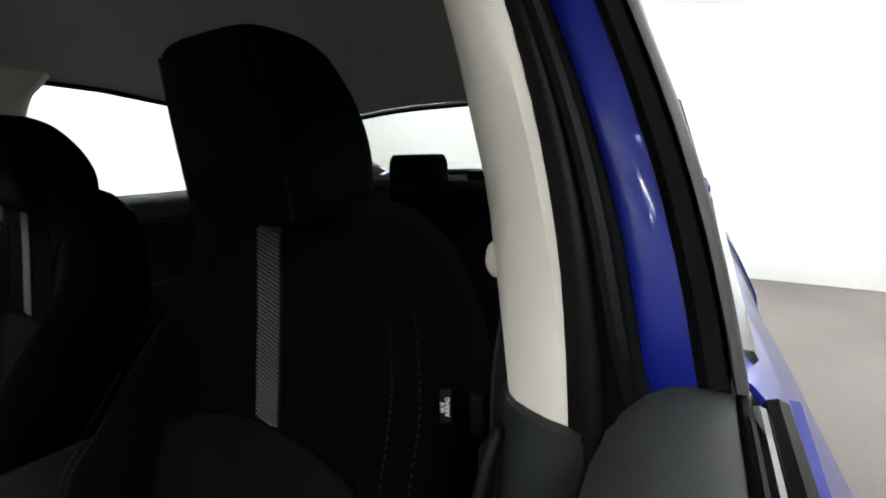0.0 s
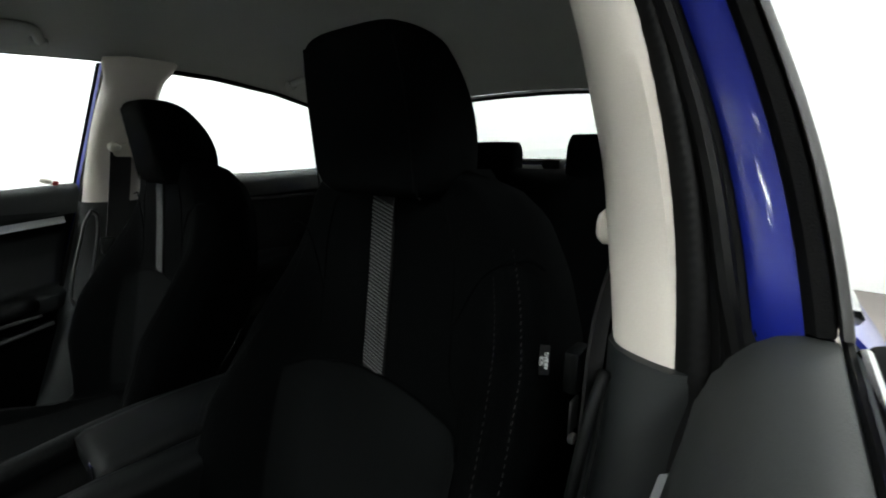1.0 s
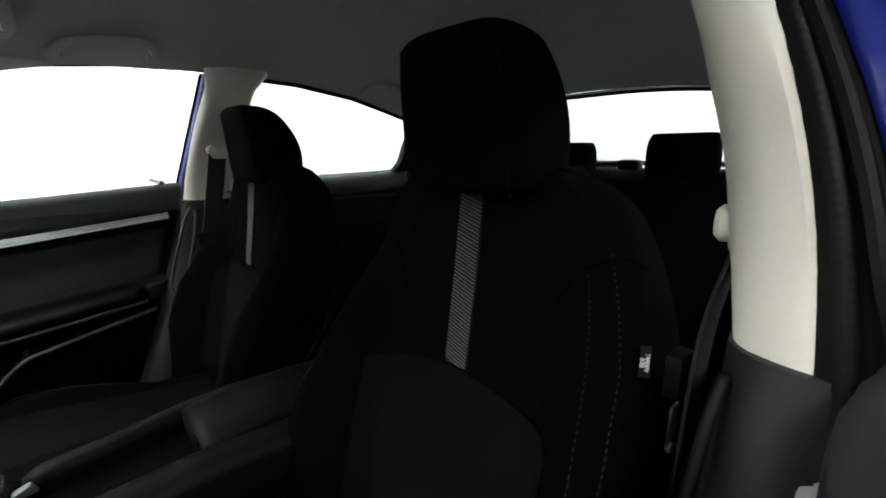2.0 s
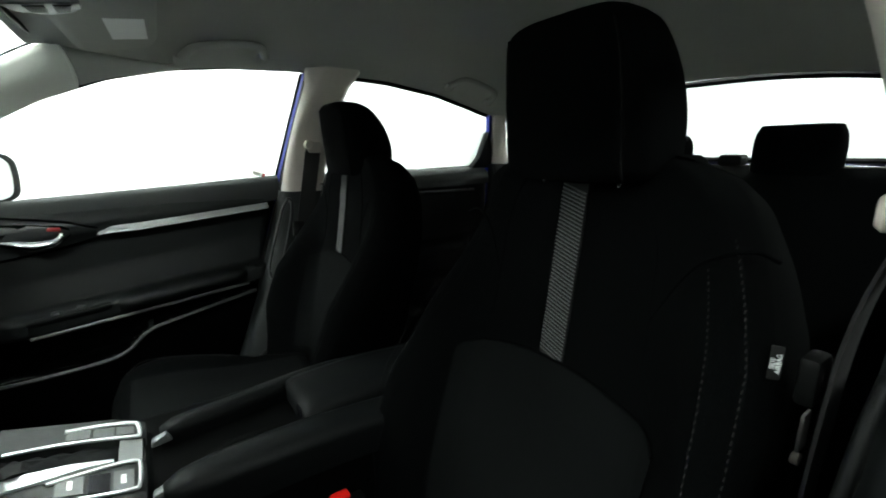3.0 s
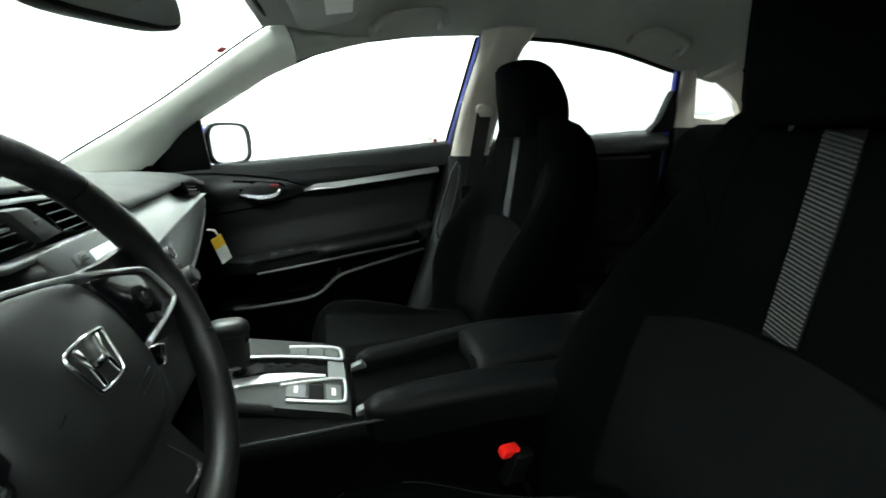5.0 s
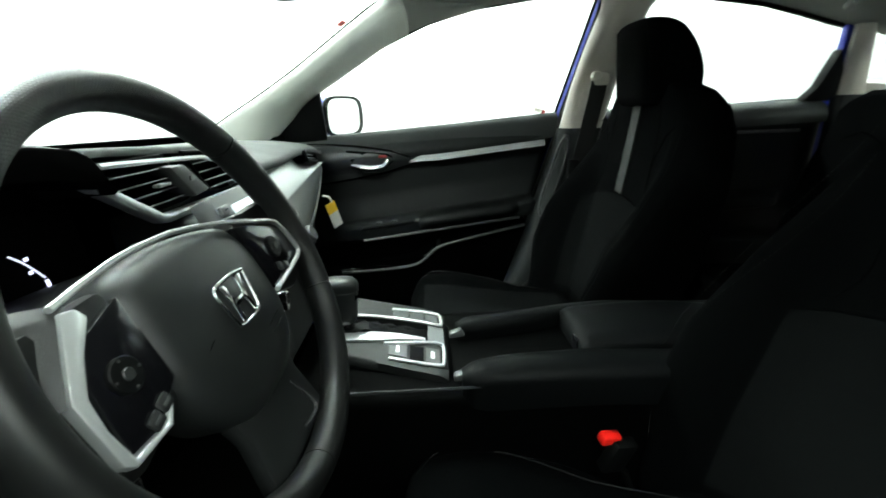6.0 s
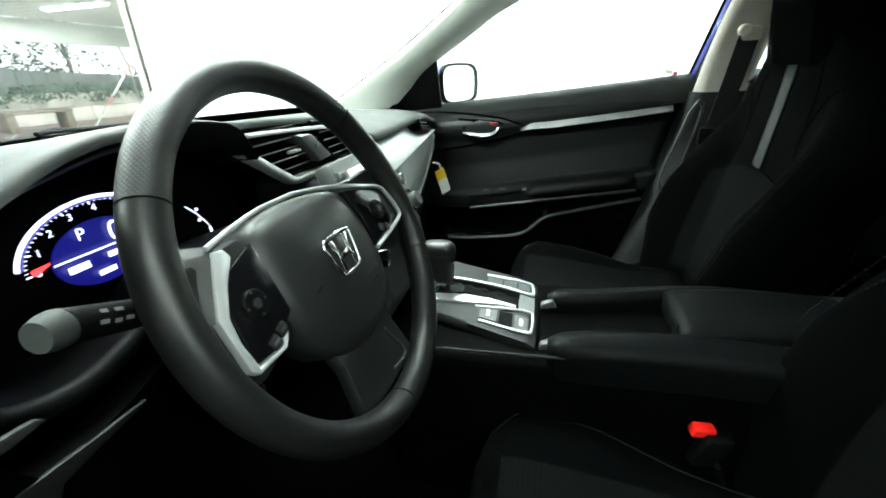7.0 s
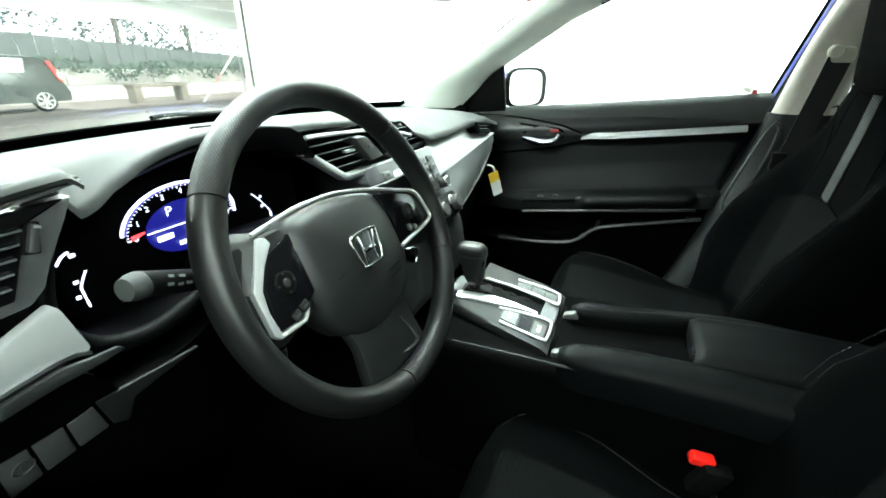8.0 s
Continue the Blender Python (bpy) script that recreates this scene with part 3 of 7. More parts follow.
def front_door(s, open_window):
    extra = ", window lowered" if open_window else ", window closed"
    door = thing("front_door", (s * 0.78, 0.3, 0.35), "dark grey moulded front car door with silver strip" + extra, "car door", "car doors")
    y1 = 0.345

    def back(z):
        return -0.528 - 0.2285 * (z - 0.96) if z > 0.96 else interp([(0.96, -0.526), (0.66, -0.452), (0.5, -0.40), (0.3, -0.33)], z)
    bm = fresh()

    def f(u, v):
        z = 0.30 + 0.0 * v
        yb = back(0.3 + 0.65 * v)
        y = y1 + (yb - y1) * u
        z = 0.30 + (zbelt(y) - 0.030 - 0.30) * v
        x = door_surface(y, z, y1)
        edge = 0.02 * step(0.03, 0.0, u) + 0.012 * step(0.975, 1.0, u)
        roll = 0.010 * step(0.985, 1.0, v)
        return (s * (x + edge + roll), y, z)
    sheet(bm, f, 90, 110, (s * 0.008, 0, 0))
    part("door_panel", bm, "door", door, smooth=70)
    # belt cap
    bm = fresh()
    rings = []
    for k in range(31):
        y = y1 + (back(0.965) - y1) * k / 30
        zb = zbelt(y)
        x0 = xs(zb) - 0.025
        prof = [(-0.016, -0.085), (-0.014, -0.062), (-0.008, -0.046), (0.000, -0.033), (0.009, -0.022), (0.019, -0.0145), (0.030, -0.0115), (0.044, -0.0115), (0.047, -0.015), (0.047, -0.04)]
        lift = 0.009 if s > 0 else 0.0
        rings.append([Vector((s * (x0 + a), y, zb + b + lift)) for a, b in prof])
    loft(bm, rings)
    # door plastic given the lighter dash colour for light from above
    part("belt_cap", bm, "dash", door, "soft dark door top", smooth=70)
    # silver strip tapering to a point at the front
    bm = fresh()
    rings = []
    for k in range(29):
        u = k / 28
        y = -0.055 - 0.431 * u
        zc = 0.8325 - 0.113 * (y + 0.075)
        h = 0.002 + (0.0165 - 0.003 * u) * step(0.0, 0.10, u)
        x0 = 0.728
        prof = [(0.016, -h), (-0.010, -h), (-0.016, -h * 0.85), (-0.015, -h * 0.6), (-0.010, -h * 0.4), (-0.010, -h * 0.3), (0.002, h * 0.55), (0.001, h * 0.7), (0.006, h), (0.016, h)]
        rings.append([Vector((s * (x0 + a), y, zc + h - 0.0165 + b + 0.006 * step(0.25, 0.0, u))) for a, b in prof])
    loft(bm, rings)
    part("silver_strip", bm, "silver", door, "satin silver trim strip", smooth=40)
    # eye-shaped panel round the pull handle, pointed towards the strip
    UP = [(-0.058, 0.8375), (0.0, 0.858), (0.05, 0.866), (0.11, 0.8735), (0.2, 0.879), (0.31, 0.880)]
    LOW = [(-0.058, 0.8115), (0.02, 0.787), (0.1235, 0.769), (0.178, 0.7606), (0.23, 0.754), (0.31, 0.745)]
    bm = fresh()

    def eye(u, v):
        y = -0.058 + 0.365 * u
        lo, hi = interp(LOW, y), interp(UP, y)
        z = lo + (hi - lo) * v
        return (s * (door_surface(y, z, y1) - 0.0045 * min(1.0, 14 * v * (1 - v) + 0.2)), y, z)
    sheet(bm, eye, 40, 14, (s * 0.006, 0, 0))
    bez = part("handle_bezel", bm, "eye", door, "dark grey pointed handle panel", smooth=60)
    # near-black tubes draw the shaded gap round the panel
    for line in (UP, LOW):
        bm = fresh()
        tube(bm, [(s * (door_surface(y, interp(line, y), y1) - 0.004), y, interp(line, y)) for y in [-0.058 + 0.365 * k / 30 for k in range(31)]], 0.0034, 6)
        part("panel_edge", bm, "shadeblack", bez)
    # flat plate on the panel, near-black for the recess's shade
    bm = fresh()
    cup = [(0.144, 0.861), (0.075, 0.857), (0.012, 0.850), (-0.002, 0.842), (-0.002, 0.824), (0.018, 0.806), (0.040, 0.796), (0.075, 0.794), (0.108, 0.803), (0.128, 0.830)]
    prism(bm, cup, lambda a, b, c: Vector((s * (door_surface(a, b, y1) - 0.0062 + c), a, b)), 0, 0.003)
    part("cup_shade", bm, "shadeblack", bez, "flat near-black plate drawn as the shaded handle recess")
    bm = fresh()
    hp = curve3([(s * 0.718, 0.126, 0.815), (s * 0.712, 0.100, 0.810), (s * 0.706, 0.065, 0.805), (s * 0.708, 0.026, 0.812), (s * 0.712, 0.012, 0.831)], 16)
    tube(bm, hp, lambda t: 0.0085 + 0.0060 * math.sin(math.pi * min(1, t * 1.1)), 12, flat=0.9)
    part("pull_handle", bm, "chrome", bez, "chrome pull handle")
    bm = fresh()
    box(bm, (s * 0.716, 0.028, 0.842), (0.008, 0.026, 0.010), 0.003)
    part("lock_tab", bm, "darkred", bez, "red lock tab")
    # near-black sheet over the lower door, for the shade below the armrest
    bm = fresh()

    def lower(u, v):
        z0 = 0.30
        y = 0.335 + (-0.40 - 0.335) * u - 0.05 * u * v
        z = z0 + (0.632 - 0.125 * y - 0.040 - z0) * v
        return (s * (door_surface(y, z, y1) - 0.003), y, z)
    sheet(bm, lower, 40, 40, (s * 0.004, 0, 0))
    part("lower_door_shade", bm, "shadeblack", door, "near-black sheet for the shade on the lower door", smooth=70)
    # armrest pad, switch plate
    bm = fresh()
    rings = []
    for k in range(25):
        u = k / 24
        y = -0.075 - 0.33 * u
        za = 0.627 - 0.125 * y + 0.003
        e = 1 - step(0.93, 1, u) * 0.5 - step(0.07, 0, u) * 0.5
        prof = [(0.03, -0.02), (-0.056 * e, -0.022), (-0.064 * e, -0.012), (-0.062 * e, 0.002), (-0.05 * e, 0.010 * e), (-0.02, 0.013 * e), (0.03, 0.013 * e)]
        rings.append([Vector((s * (0.712 + a), y, za + b)) for a, b in prof])
    loft(bm, rings)
    part("armrest_pad", bm, "black", door, "padded dark armrest", smooth=60)
    bm = fresh()
    box(bm, (s * 0.69, 0.02, 0.629), (0.055, 0.17, 0.012), 0.004, pose(0, 0, 0, -7.1))
    sw = part("switch_plate", bm, "black", door)
    for dy in ((-0.02, 0.03) if s > 0 else (-0.03, 0.0, 0.03, 0.06)):
        bm = fresh()
        box(bm, (s * 0.688, 0.02 + dy, 0.637 - 0.125 * dy), (0.022, 0.018, 0.008), 0.003)
        part("window_switch", bm, "knob", sw)
    # bright edge of the pull pocket and the pocket lip
    bm = fresh()
    tube(bm, [(s * 0.660, 0.10 - 0.50 * k / 20, 0.632 - 0.125 * (0.10 - 0.50 * k / 20) - 0.036) for k in range(21)], 0.0045, 6)
    part("armrest_edge", bm, "knob", door, "grey edge of the armrest")
    bm = fresh()
    lip = curve3([(s * 0.668, 0.18, 0.474), (s * 0.662, 0.10, 0.478), (s * 0.66, -0.03, 0.490), (s * 0.66, -0.085, 0.508), (s * 0.66, -0.135, 0.552), (s * 0.66, -0.2, 0.572), (s * 0.664, -0.42, 0.620)], 40)
    tube(bm, lip, 0.005, 6)
    part("pocket_lip", bm, "knob", door, "grey rim of the door pocket")
    # painted sash behind the window, with black channel
    bm = fresh()
    rings = []
    n = 18
    for k in range(n + 1):
        z = 0.942 + 0.323 * k / n
        yb = back(max(z, 0.961))
        x0 = xs(z) - 0.006 + bow(s, z)
        ring = [(x0 + 0.003, yb - 0.001, z), (x0 - 0.012, yb - 0.004, z), (x0 - 0.021, yb - 0.010, z), (x0 - 0.021, yb - 0.03, z), (x0 + 0.003, yb - 0.03, z)]
        rings.append([Vector((s * a, b, c)) for a, b, c in ring])
    loft(bm, rings)
    sash = part("window_sash", bm, "blue", door, "blue painted window sash", smooth=30)
    bm = fresh()
    rings = []
    for k in range(n + 1):
        z = 0.956 + 0.309 * k / n
        yb = back(max(z, 0.961))
        x0 = xs(z) - 0.006 + bow(s, z)
        ring = [(x0 + 0.0162, yb - 0.004, z), (x0 + 0.0152, yb + 0.002, z), (x0 + 0.008, yb + 0.005, z), (x0 + 0.0035, yb + 0.000, z), (x0 + 0.0035, yb - 0.02, z), (x0 + 0.0175, yb - 0.02, z)]
        rings.append([Vector((s * a, b, c)) for a, b, c in ring])
    loft(bm, rings)
    part("glass_channel", bm, "felt", sash, "black felt glass channel", smooth=70)
    bm = fresh()
    rings = []
    for k in range(n + 1):
        z = 0.956 + 0.309 * k / n
        yb = back(max(z, 0.961))
        x0 = xs(z) - 0.006 + bow(s, z)
        ring = [(x0 + 0.0235, yb - 0.006, z), (x0 + 0.0225, yb + 0.002, z), (x0 + 0.0185, yb + 0.003, z), (x0 + 0.0175, yb - 0.004, z), (x0 + 0.0175, yb - 0.02, z), (x0 + 0.0235, yb - 0.02, z)]
        rings.append([Vector((s * a, b, c)) for a, b, c in ring])
    loft(bm, rings)
    part("outer_sash_lip", bm, "knob", sash, "grey outer lip of the sash", smooth=70)
    bm = fresh()
    top = [Vector((s * (xs(z) + 0.004), y, z + 0.012)) for y, z in [(0.22 - 0.83 * k / 24, ztop(0.22 - 0.83 * k / 24)) for k in range(25)]]
    tube(bm, top, 0.007, 8)
    part("upper_seal", bm, "rubber", sash, "black seal over the window")
    bm = fresh()
    tube(bm, [p + Vector((s * 0.018, 0, 0.012)) for p in top], 0.012, 8)
    part("upper_sash", bm, "blue", sash)
    # second seal between the sash and the pillar
    bm = fresh()
    tube(bm, [(s * (xs(z) - 0.037 + bow(s, z)), back(max(z, 0.961)) - 0.006, z) for z in [0.93 + 0.33 * k / 16 for k in range(17)]], 0.0058, 8)
    part("inner_door_seal", bm, "rubber", sash, "black rubber inner door seal")
    # dark sail panel ahead of the window
    bm = fresh()
    prism(bm, [(0.40, 0.885), (0.205, 0.885), (0.205, 1.035), (0.25, 1.005), (0.31, 0.955)], lambda a, b, c: Vector((s * (xs(b) - 0.02 + c), a, b)), 0, 0.02, 0.004)
    part("sail_panel", bm, "black", door, "black triangular mirror panel")
    if not open_window:
        bm = fresh()

        def w(u, v):
            z = 0.90 + 0.36 * v
            yf = 0.22 - interp([(0.9, 0.0), (1.03, 0.0), (1.144, 0.2), (1.2, 0.33), (1.24, 0.5), (1.27, 0.68)], z)
            return (s * (xs(z) + 0.004), yf + (back(z) - 0.005 - yf) * u, z)
        sheet(bm, w, 10, 16, (s * 0.004, 0, 0))
        ob = part("window_pane", bm, "window", door, "clear closed side window")
        ob.visible_shadow = False
    # outer skin
    bm = fresh()

    def o(u, v):
        z = 0.22 + (zbelt(0) - 0.22) * v
        y = 0.40 + (back(z) - 0.02 - 0.40) * u
        z = 0.22 + (zbelt(y) - 0.012 - 0.22) * v
        return (s * (0.80 + 0.095 * math.sin(math.pi / 2 * min(1, (zbelt(y) - 0.012 - z) / 0.24)) - 0.05 * step(0.5, 0.22, z)), y, z)
    sheet(bm, o, 16, 14, (s * 0.004, 0, 0))
    part("outer_skin", bm, "blue", door, "blue painted outer door skin")
    bm = fresh()
    tube(bm, [(s * (xs(zbelt(y)) + 0.0270), y, zbelt(y) - 0.009) for y in [0.38 - 0.895 * k / 12 for k in range(13)]], 0.0032, 8)
    part("belt_moulding", bm, "chrome", door, "chrome belt moulding")
    bm = fresh()
    tube(bm, [(s * (xs(zbelt(y)) + 0.0232), y, zbelt(y) - 0.0125) for y in [0.22 - 0.755 * k / 12 for k in range(13)]], 0.0026, 6)
    part("belt_wiper_seal", bm, "rubber", door, "black rubber seal at the window slot")
    bm = fresh()
    tube(bm, [(s * (xs(zbelt(y)) + 0.0345), y, zbelt(y) - 0.012) for y in [0.38 - 0.905 * k / 12 for k in range(13)]], 0.0055, 8)
    part("outer_belt_seal", bm, "rubber", door, "black rubber seal outside the window slot")
    # outside mirror
    bm = fresh()
    rings = []
    for k, (y, g) in enumerate([(-0.045, 0.62), (-0.03, 0.9), (0.0, 1.0), (0.03, 0.97), (0.06, 0.8), (0.075, 0.5)]):
        rings.append([Vector((0.105 * g * math.copysign(abs(math.cos(a)) ** 0.55, math.cos(a)), y, 0.062 * g * math.copysign(abs(math.sin(a)) ** 0.6, math.sin(a)))) for a in [2 * math.pi * j / 24 for j in range(24)]])
    turn = pose(0, 0, 0, 0, 0, -s * 25)
    m = Matrix.Translation((s * 0.886, 0.192, 0.963)) @ turn
    rings = [[m @ p for p in r] for r in rings[1:]]
    rings.insert(0, [m @ Vector((p.x, -0.031, p.z)) for p in [(m.inverted() @ q) for q in rings[0]]])
    loft(bm, rings)
    hous = part("mirror_housing", bm, "blue", door, "blue outside mirror with black rim", smooth=50)
    bm = fresh()
    prism(bm, [(0.109 * math.copysign(abs(math.cos(a)) ** 0.5, math.cos(a)), 0.0655 * math.copysign(abs(math.sin(a)) ** 0.55, math.sin(a))) for a in [2 * math.pi * j / 24 for j in range(24)]],
          lambda a, b, c: m @ Vector((a, c, b)), -0.0365, -0.0245, 0.002)
    part("mirror_rim", bm, "black", hous)
    bm = fresh()
    prism(bm, [(-s * 0.010 + 0.089 * math.copysign(abs(math.cos(a)) ** 0.5, math.cos(a)), 0.057 * math.copysign(abs(math.sin(a)) ** 0.55, math.sin(a))) for a in [2 * math.pi * j / 24 for j in range(24)]],
          lambda a, b, c: m @ Vector((a, c, b)), -0.0385, -0.0368)
    part("mirror_glass", bm, "mirror", hous, "outside mirror glass")
    bm = fresh()
    box(bm, (s * 0.80, 0.235, 0.93), (0.09, 0.05, 0.035), 0.01)
    part("mirror_foot", bm, "black", hous)
    return door


def rear_door(s):
    door = thing("rear_door", (s * 0.78, -0.7, 0.35), "dark grey moulded rear car door, window closed", "car door", "car doors")
    bm = fresh()

    def f(u, v):
        y = -0.62 - 0.80 * u
        z = 0.30 + (zbelt(y) - 0.030 - 0.30) * v
        x = min(xs(z) - 0.022, 0.748) - 0.016 * step(0.045, 0.0, abs(z - (zbelt(y) - 0.05)))
        za = 0.66 - 0.06 * (y + 0.9)
        x -= 0.055 * step(za - 0.05, za - 0.035, z) * step(za + 0.016, za, z) * step(-1.33, -1.25, y)
        x -= 0.04 * step(0.56, 0.53, z)
        return (s * (x + 0.02 * step(0.97, 1.0, u)), y, z)
    sheet(bm, f, 50, 70, (s * 0.03, 0, 0))
    part("door_panel", bm, "door", door, smooth=70)
    bm = fresh()
    rings = []
    for k in range(25):
        y = -0.63 - 0.75 * k / 24
        zb = zbelt(y)
        x0 = xs(zb) - 0.025
        rings.append([Vector((s * (x0 + a), y, zb + b)) for a, b in [(-0.026, -0.075), (-0.027, -0.055), (-0.022, -0.038), (-0.010, -0.022), (0.010, -0.011), (0.028, -0.005), (0.036, -0.008), (0.036, -0.04)]])
    loft(bm, rings)
    # lighter dash colour here too, for light on the door top
    part("belt_cap", bm, "dash", door, "soft dark door top", smooth=70)
    bm = fresh()
    tube(bm, [(s * 0.727, -0.70 - 0.62 * k / 10, 0.885 + 0.004 * k / 10) for k in range(11)], 0.006, 6)
    part("trim_strip", bm, "lip", door, "thin grey trim strip")
    # glass, black rear fixed pane frame, painted sash
    bm = fresh()

    def w(u, v):
        z = 0.955 + 0.3 * v
        yb = interp([(0.95, -1.33), (1.02, -1.355), (1.12, -1.37), (1.187, -1.335), (1.215, -1.21), (1.24, -1.085), (1.262, -0.89)], z)
        return (s * (xs(z) + 0.004), -0.66 + (yb + 0.66) * u, z)
    sheet(bm, w, 12, 12, (s * 0.004, 0, 0))
    ob = part("window_pane", bm, "window", door, "clear closed rear side window")
    ob.visible_shadow = False
    bm = fresh()
    prism(bm, [(-1.345, 1.19), (-1.365, 1.125), (-1.348, 1.02), (-1.318, 0.985), (-1.40, 0.985), (-1.425, 1.06), (-1.39, 1.175)], lambda a, b, c: Vector((s * (xs(b) - 0.02 + c), a, b)), 0, 0.025, 0.003)
    part("rear_sash", bm, "blue", door, "blue painted rear window sash")
    bm = fresh()
    prism(bm, [(-1.357, 1.125), (-1.340, 1.02), (-1.308, 0.978), (-1.43, 0.978), (-1.42, 1.02)], lambda a, b, c: Vector((s * (xs(b) - 0.028 + c), a, b)), 0, 0.034, 0.003)
    part("sash_cover", bm, "black", door, "black triangular sash cover")
    bm = fresh()
    tuck = 0.0 if s > 0 else 0.026
    top = [Vector((s * (xs(z) + 0.004 - tuck), y, z + 0.006)) for y, z in [(-0.64 - 0.71 * k / 24, ztop(-0.64 - 0.71 * k / 24)) for k in range(25)]]
    tube(bm, top, 0.009, 8)
    part("upper_seal", bm, "rubber", door, "black seal over the window")
    bm = fresh()
    tube(bm, [p + Vector((s * 0.006, 0, 0.012)) for p in top], 0.010, 8)
    part("upper_sash", bm, "blue", door)
    # black applique outside the centre pillar
    bm = fresh()
    rings = []
    for k in range(15):
        z = 0.945 + 0.33 * k / 14
        yb = -0.552 - 0.2285 * (z - 0.96)
        x0 = xs(z) + (0.018 if s > 0 else -0.006) + bow(s, z)
        rings.append([Vector((s * a, b, z)) for a, b in [(x0 + 0.012, yb + 0.012), (x0 + 0.016, yb), (x0 + 0.016, yb - 0.10), (x0 - 0.02, yb - 0.10), (x0 - 0.02, yb + 0.012)]])
    loft(bm, rings)
    part("pillar_cover", bm, "gloss", door, "black pillar cover outside")
    bm = fresh()

    def o(u, v):
        z = 0.24 + 0.73 * v
        y = -0.545 - 0.86 * u + 0.16 * (1 - v) * (1 - u)
        z = 0.24 + (zbelt(y) - 0.012 - 0.24) * v
        return (s * shoulder(y, zbelt(y) - 0.012 - z), y, z)
    sheet(bm, o, 24, 40, (s * 0.004, 0, 0))
    part("outer_skin", bm, "blue", door, "blue painted outer door skin", smooth=70)
    bm = fresh()
    tube(bm, [(s * (xs(zbelt(y)) + 0.026), y, zbelt(y) - 0.006) for y in [-0.56 - 0.85 * k / 12 for k in range(13)]], 0.005, 6)
    part("belt_moulding", bm, "chrome", door, "chrome belt moulding")
    return door


for s in (1, -1):
    side = thing("body_side", (s * 0.8, -0.6, 0.2), "inner side of the car with pale pillar trims", "car side", kind="structure")
    pillars(s, side)
    front_door(s, s < 0)
    rear_door(s)


# ---- front seats ----
SEAT_X = 0.365


def back_front(x, z):
    """y of the backrest's front, x from the seat's middle."""
    yc = interp([(0.45, -0.52), (0.55, -0.535), (0.65, -0.556), (0.775, -0.58), (0.90, -0.597), (0.985, -0.606), (1.03, -0.615)], z)
    b = interp([(0.42, 0.13), (0.5, 0.12), (0.6, 0.122), (0.7, 0.104), (0.775, 0.066), (0.86, 0.02), (0.95, -0.012), (1.03, -0.02)], z)
    a = abs(x)
    return yc + b * step(0.125, 0.215, a)


def back_half(z):
    return interp([(0.42, 0.21), (0.5, 0.22), (0.55, 0.226), (0.6, 0.238), (0.65, 0.247), (0.7, 0.244), (0.75, 0.241), (0.8, 0.237), (0.85, 0.226), (0.90, 0.208), (0.95, 0.187), (0.985, 0.172), (1.01, 0.15), (1.03, 0.11)], z)


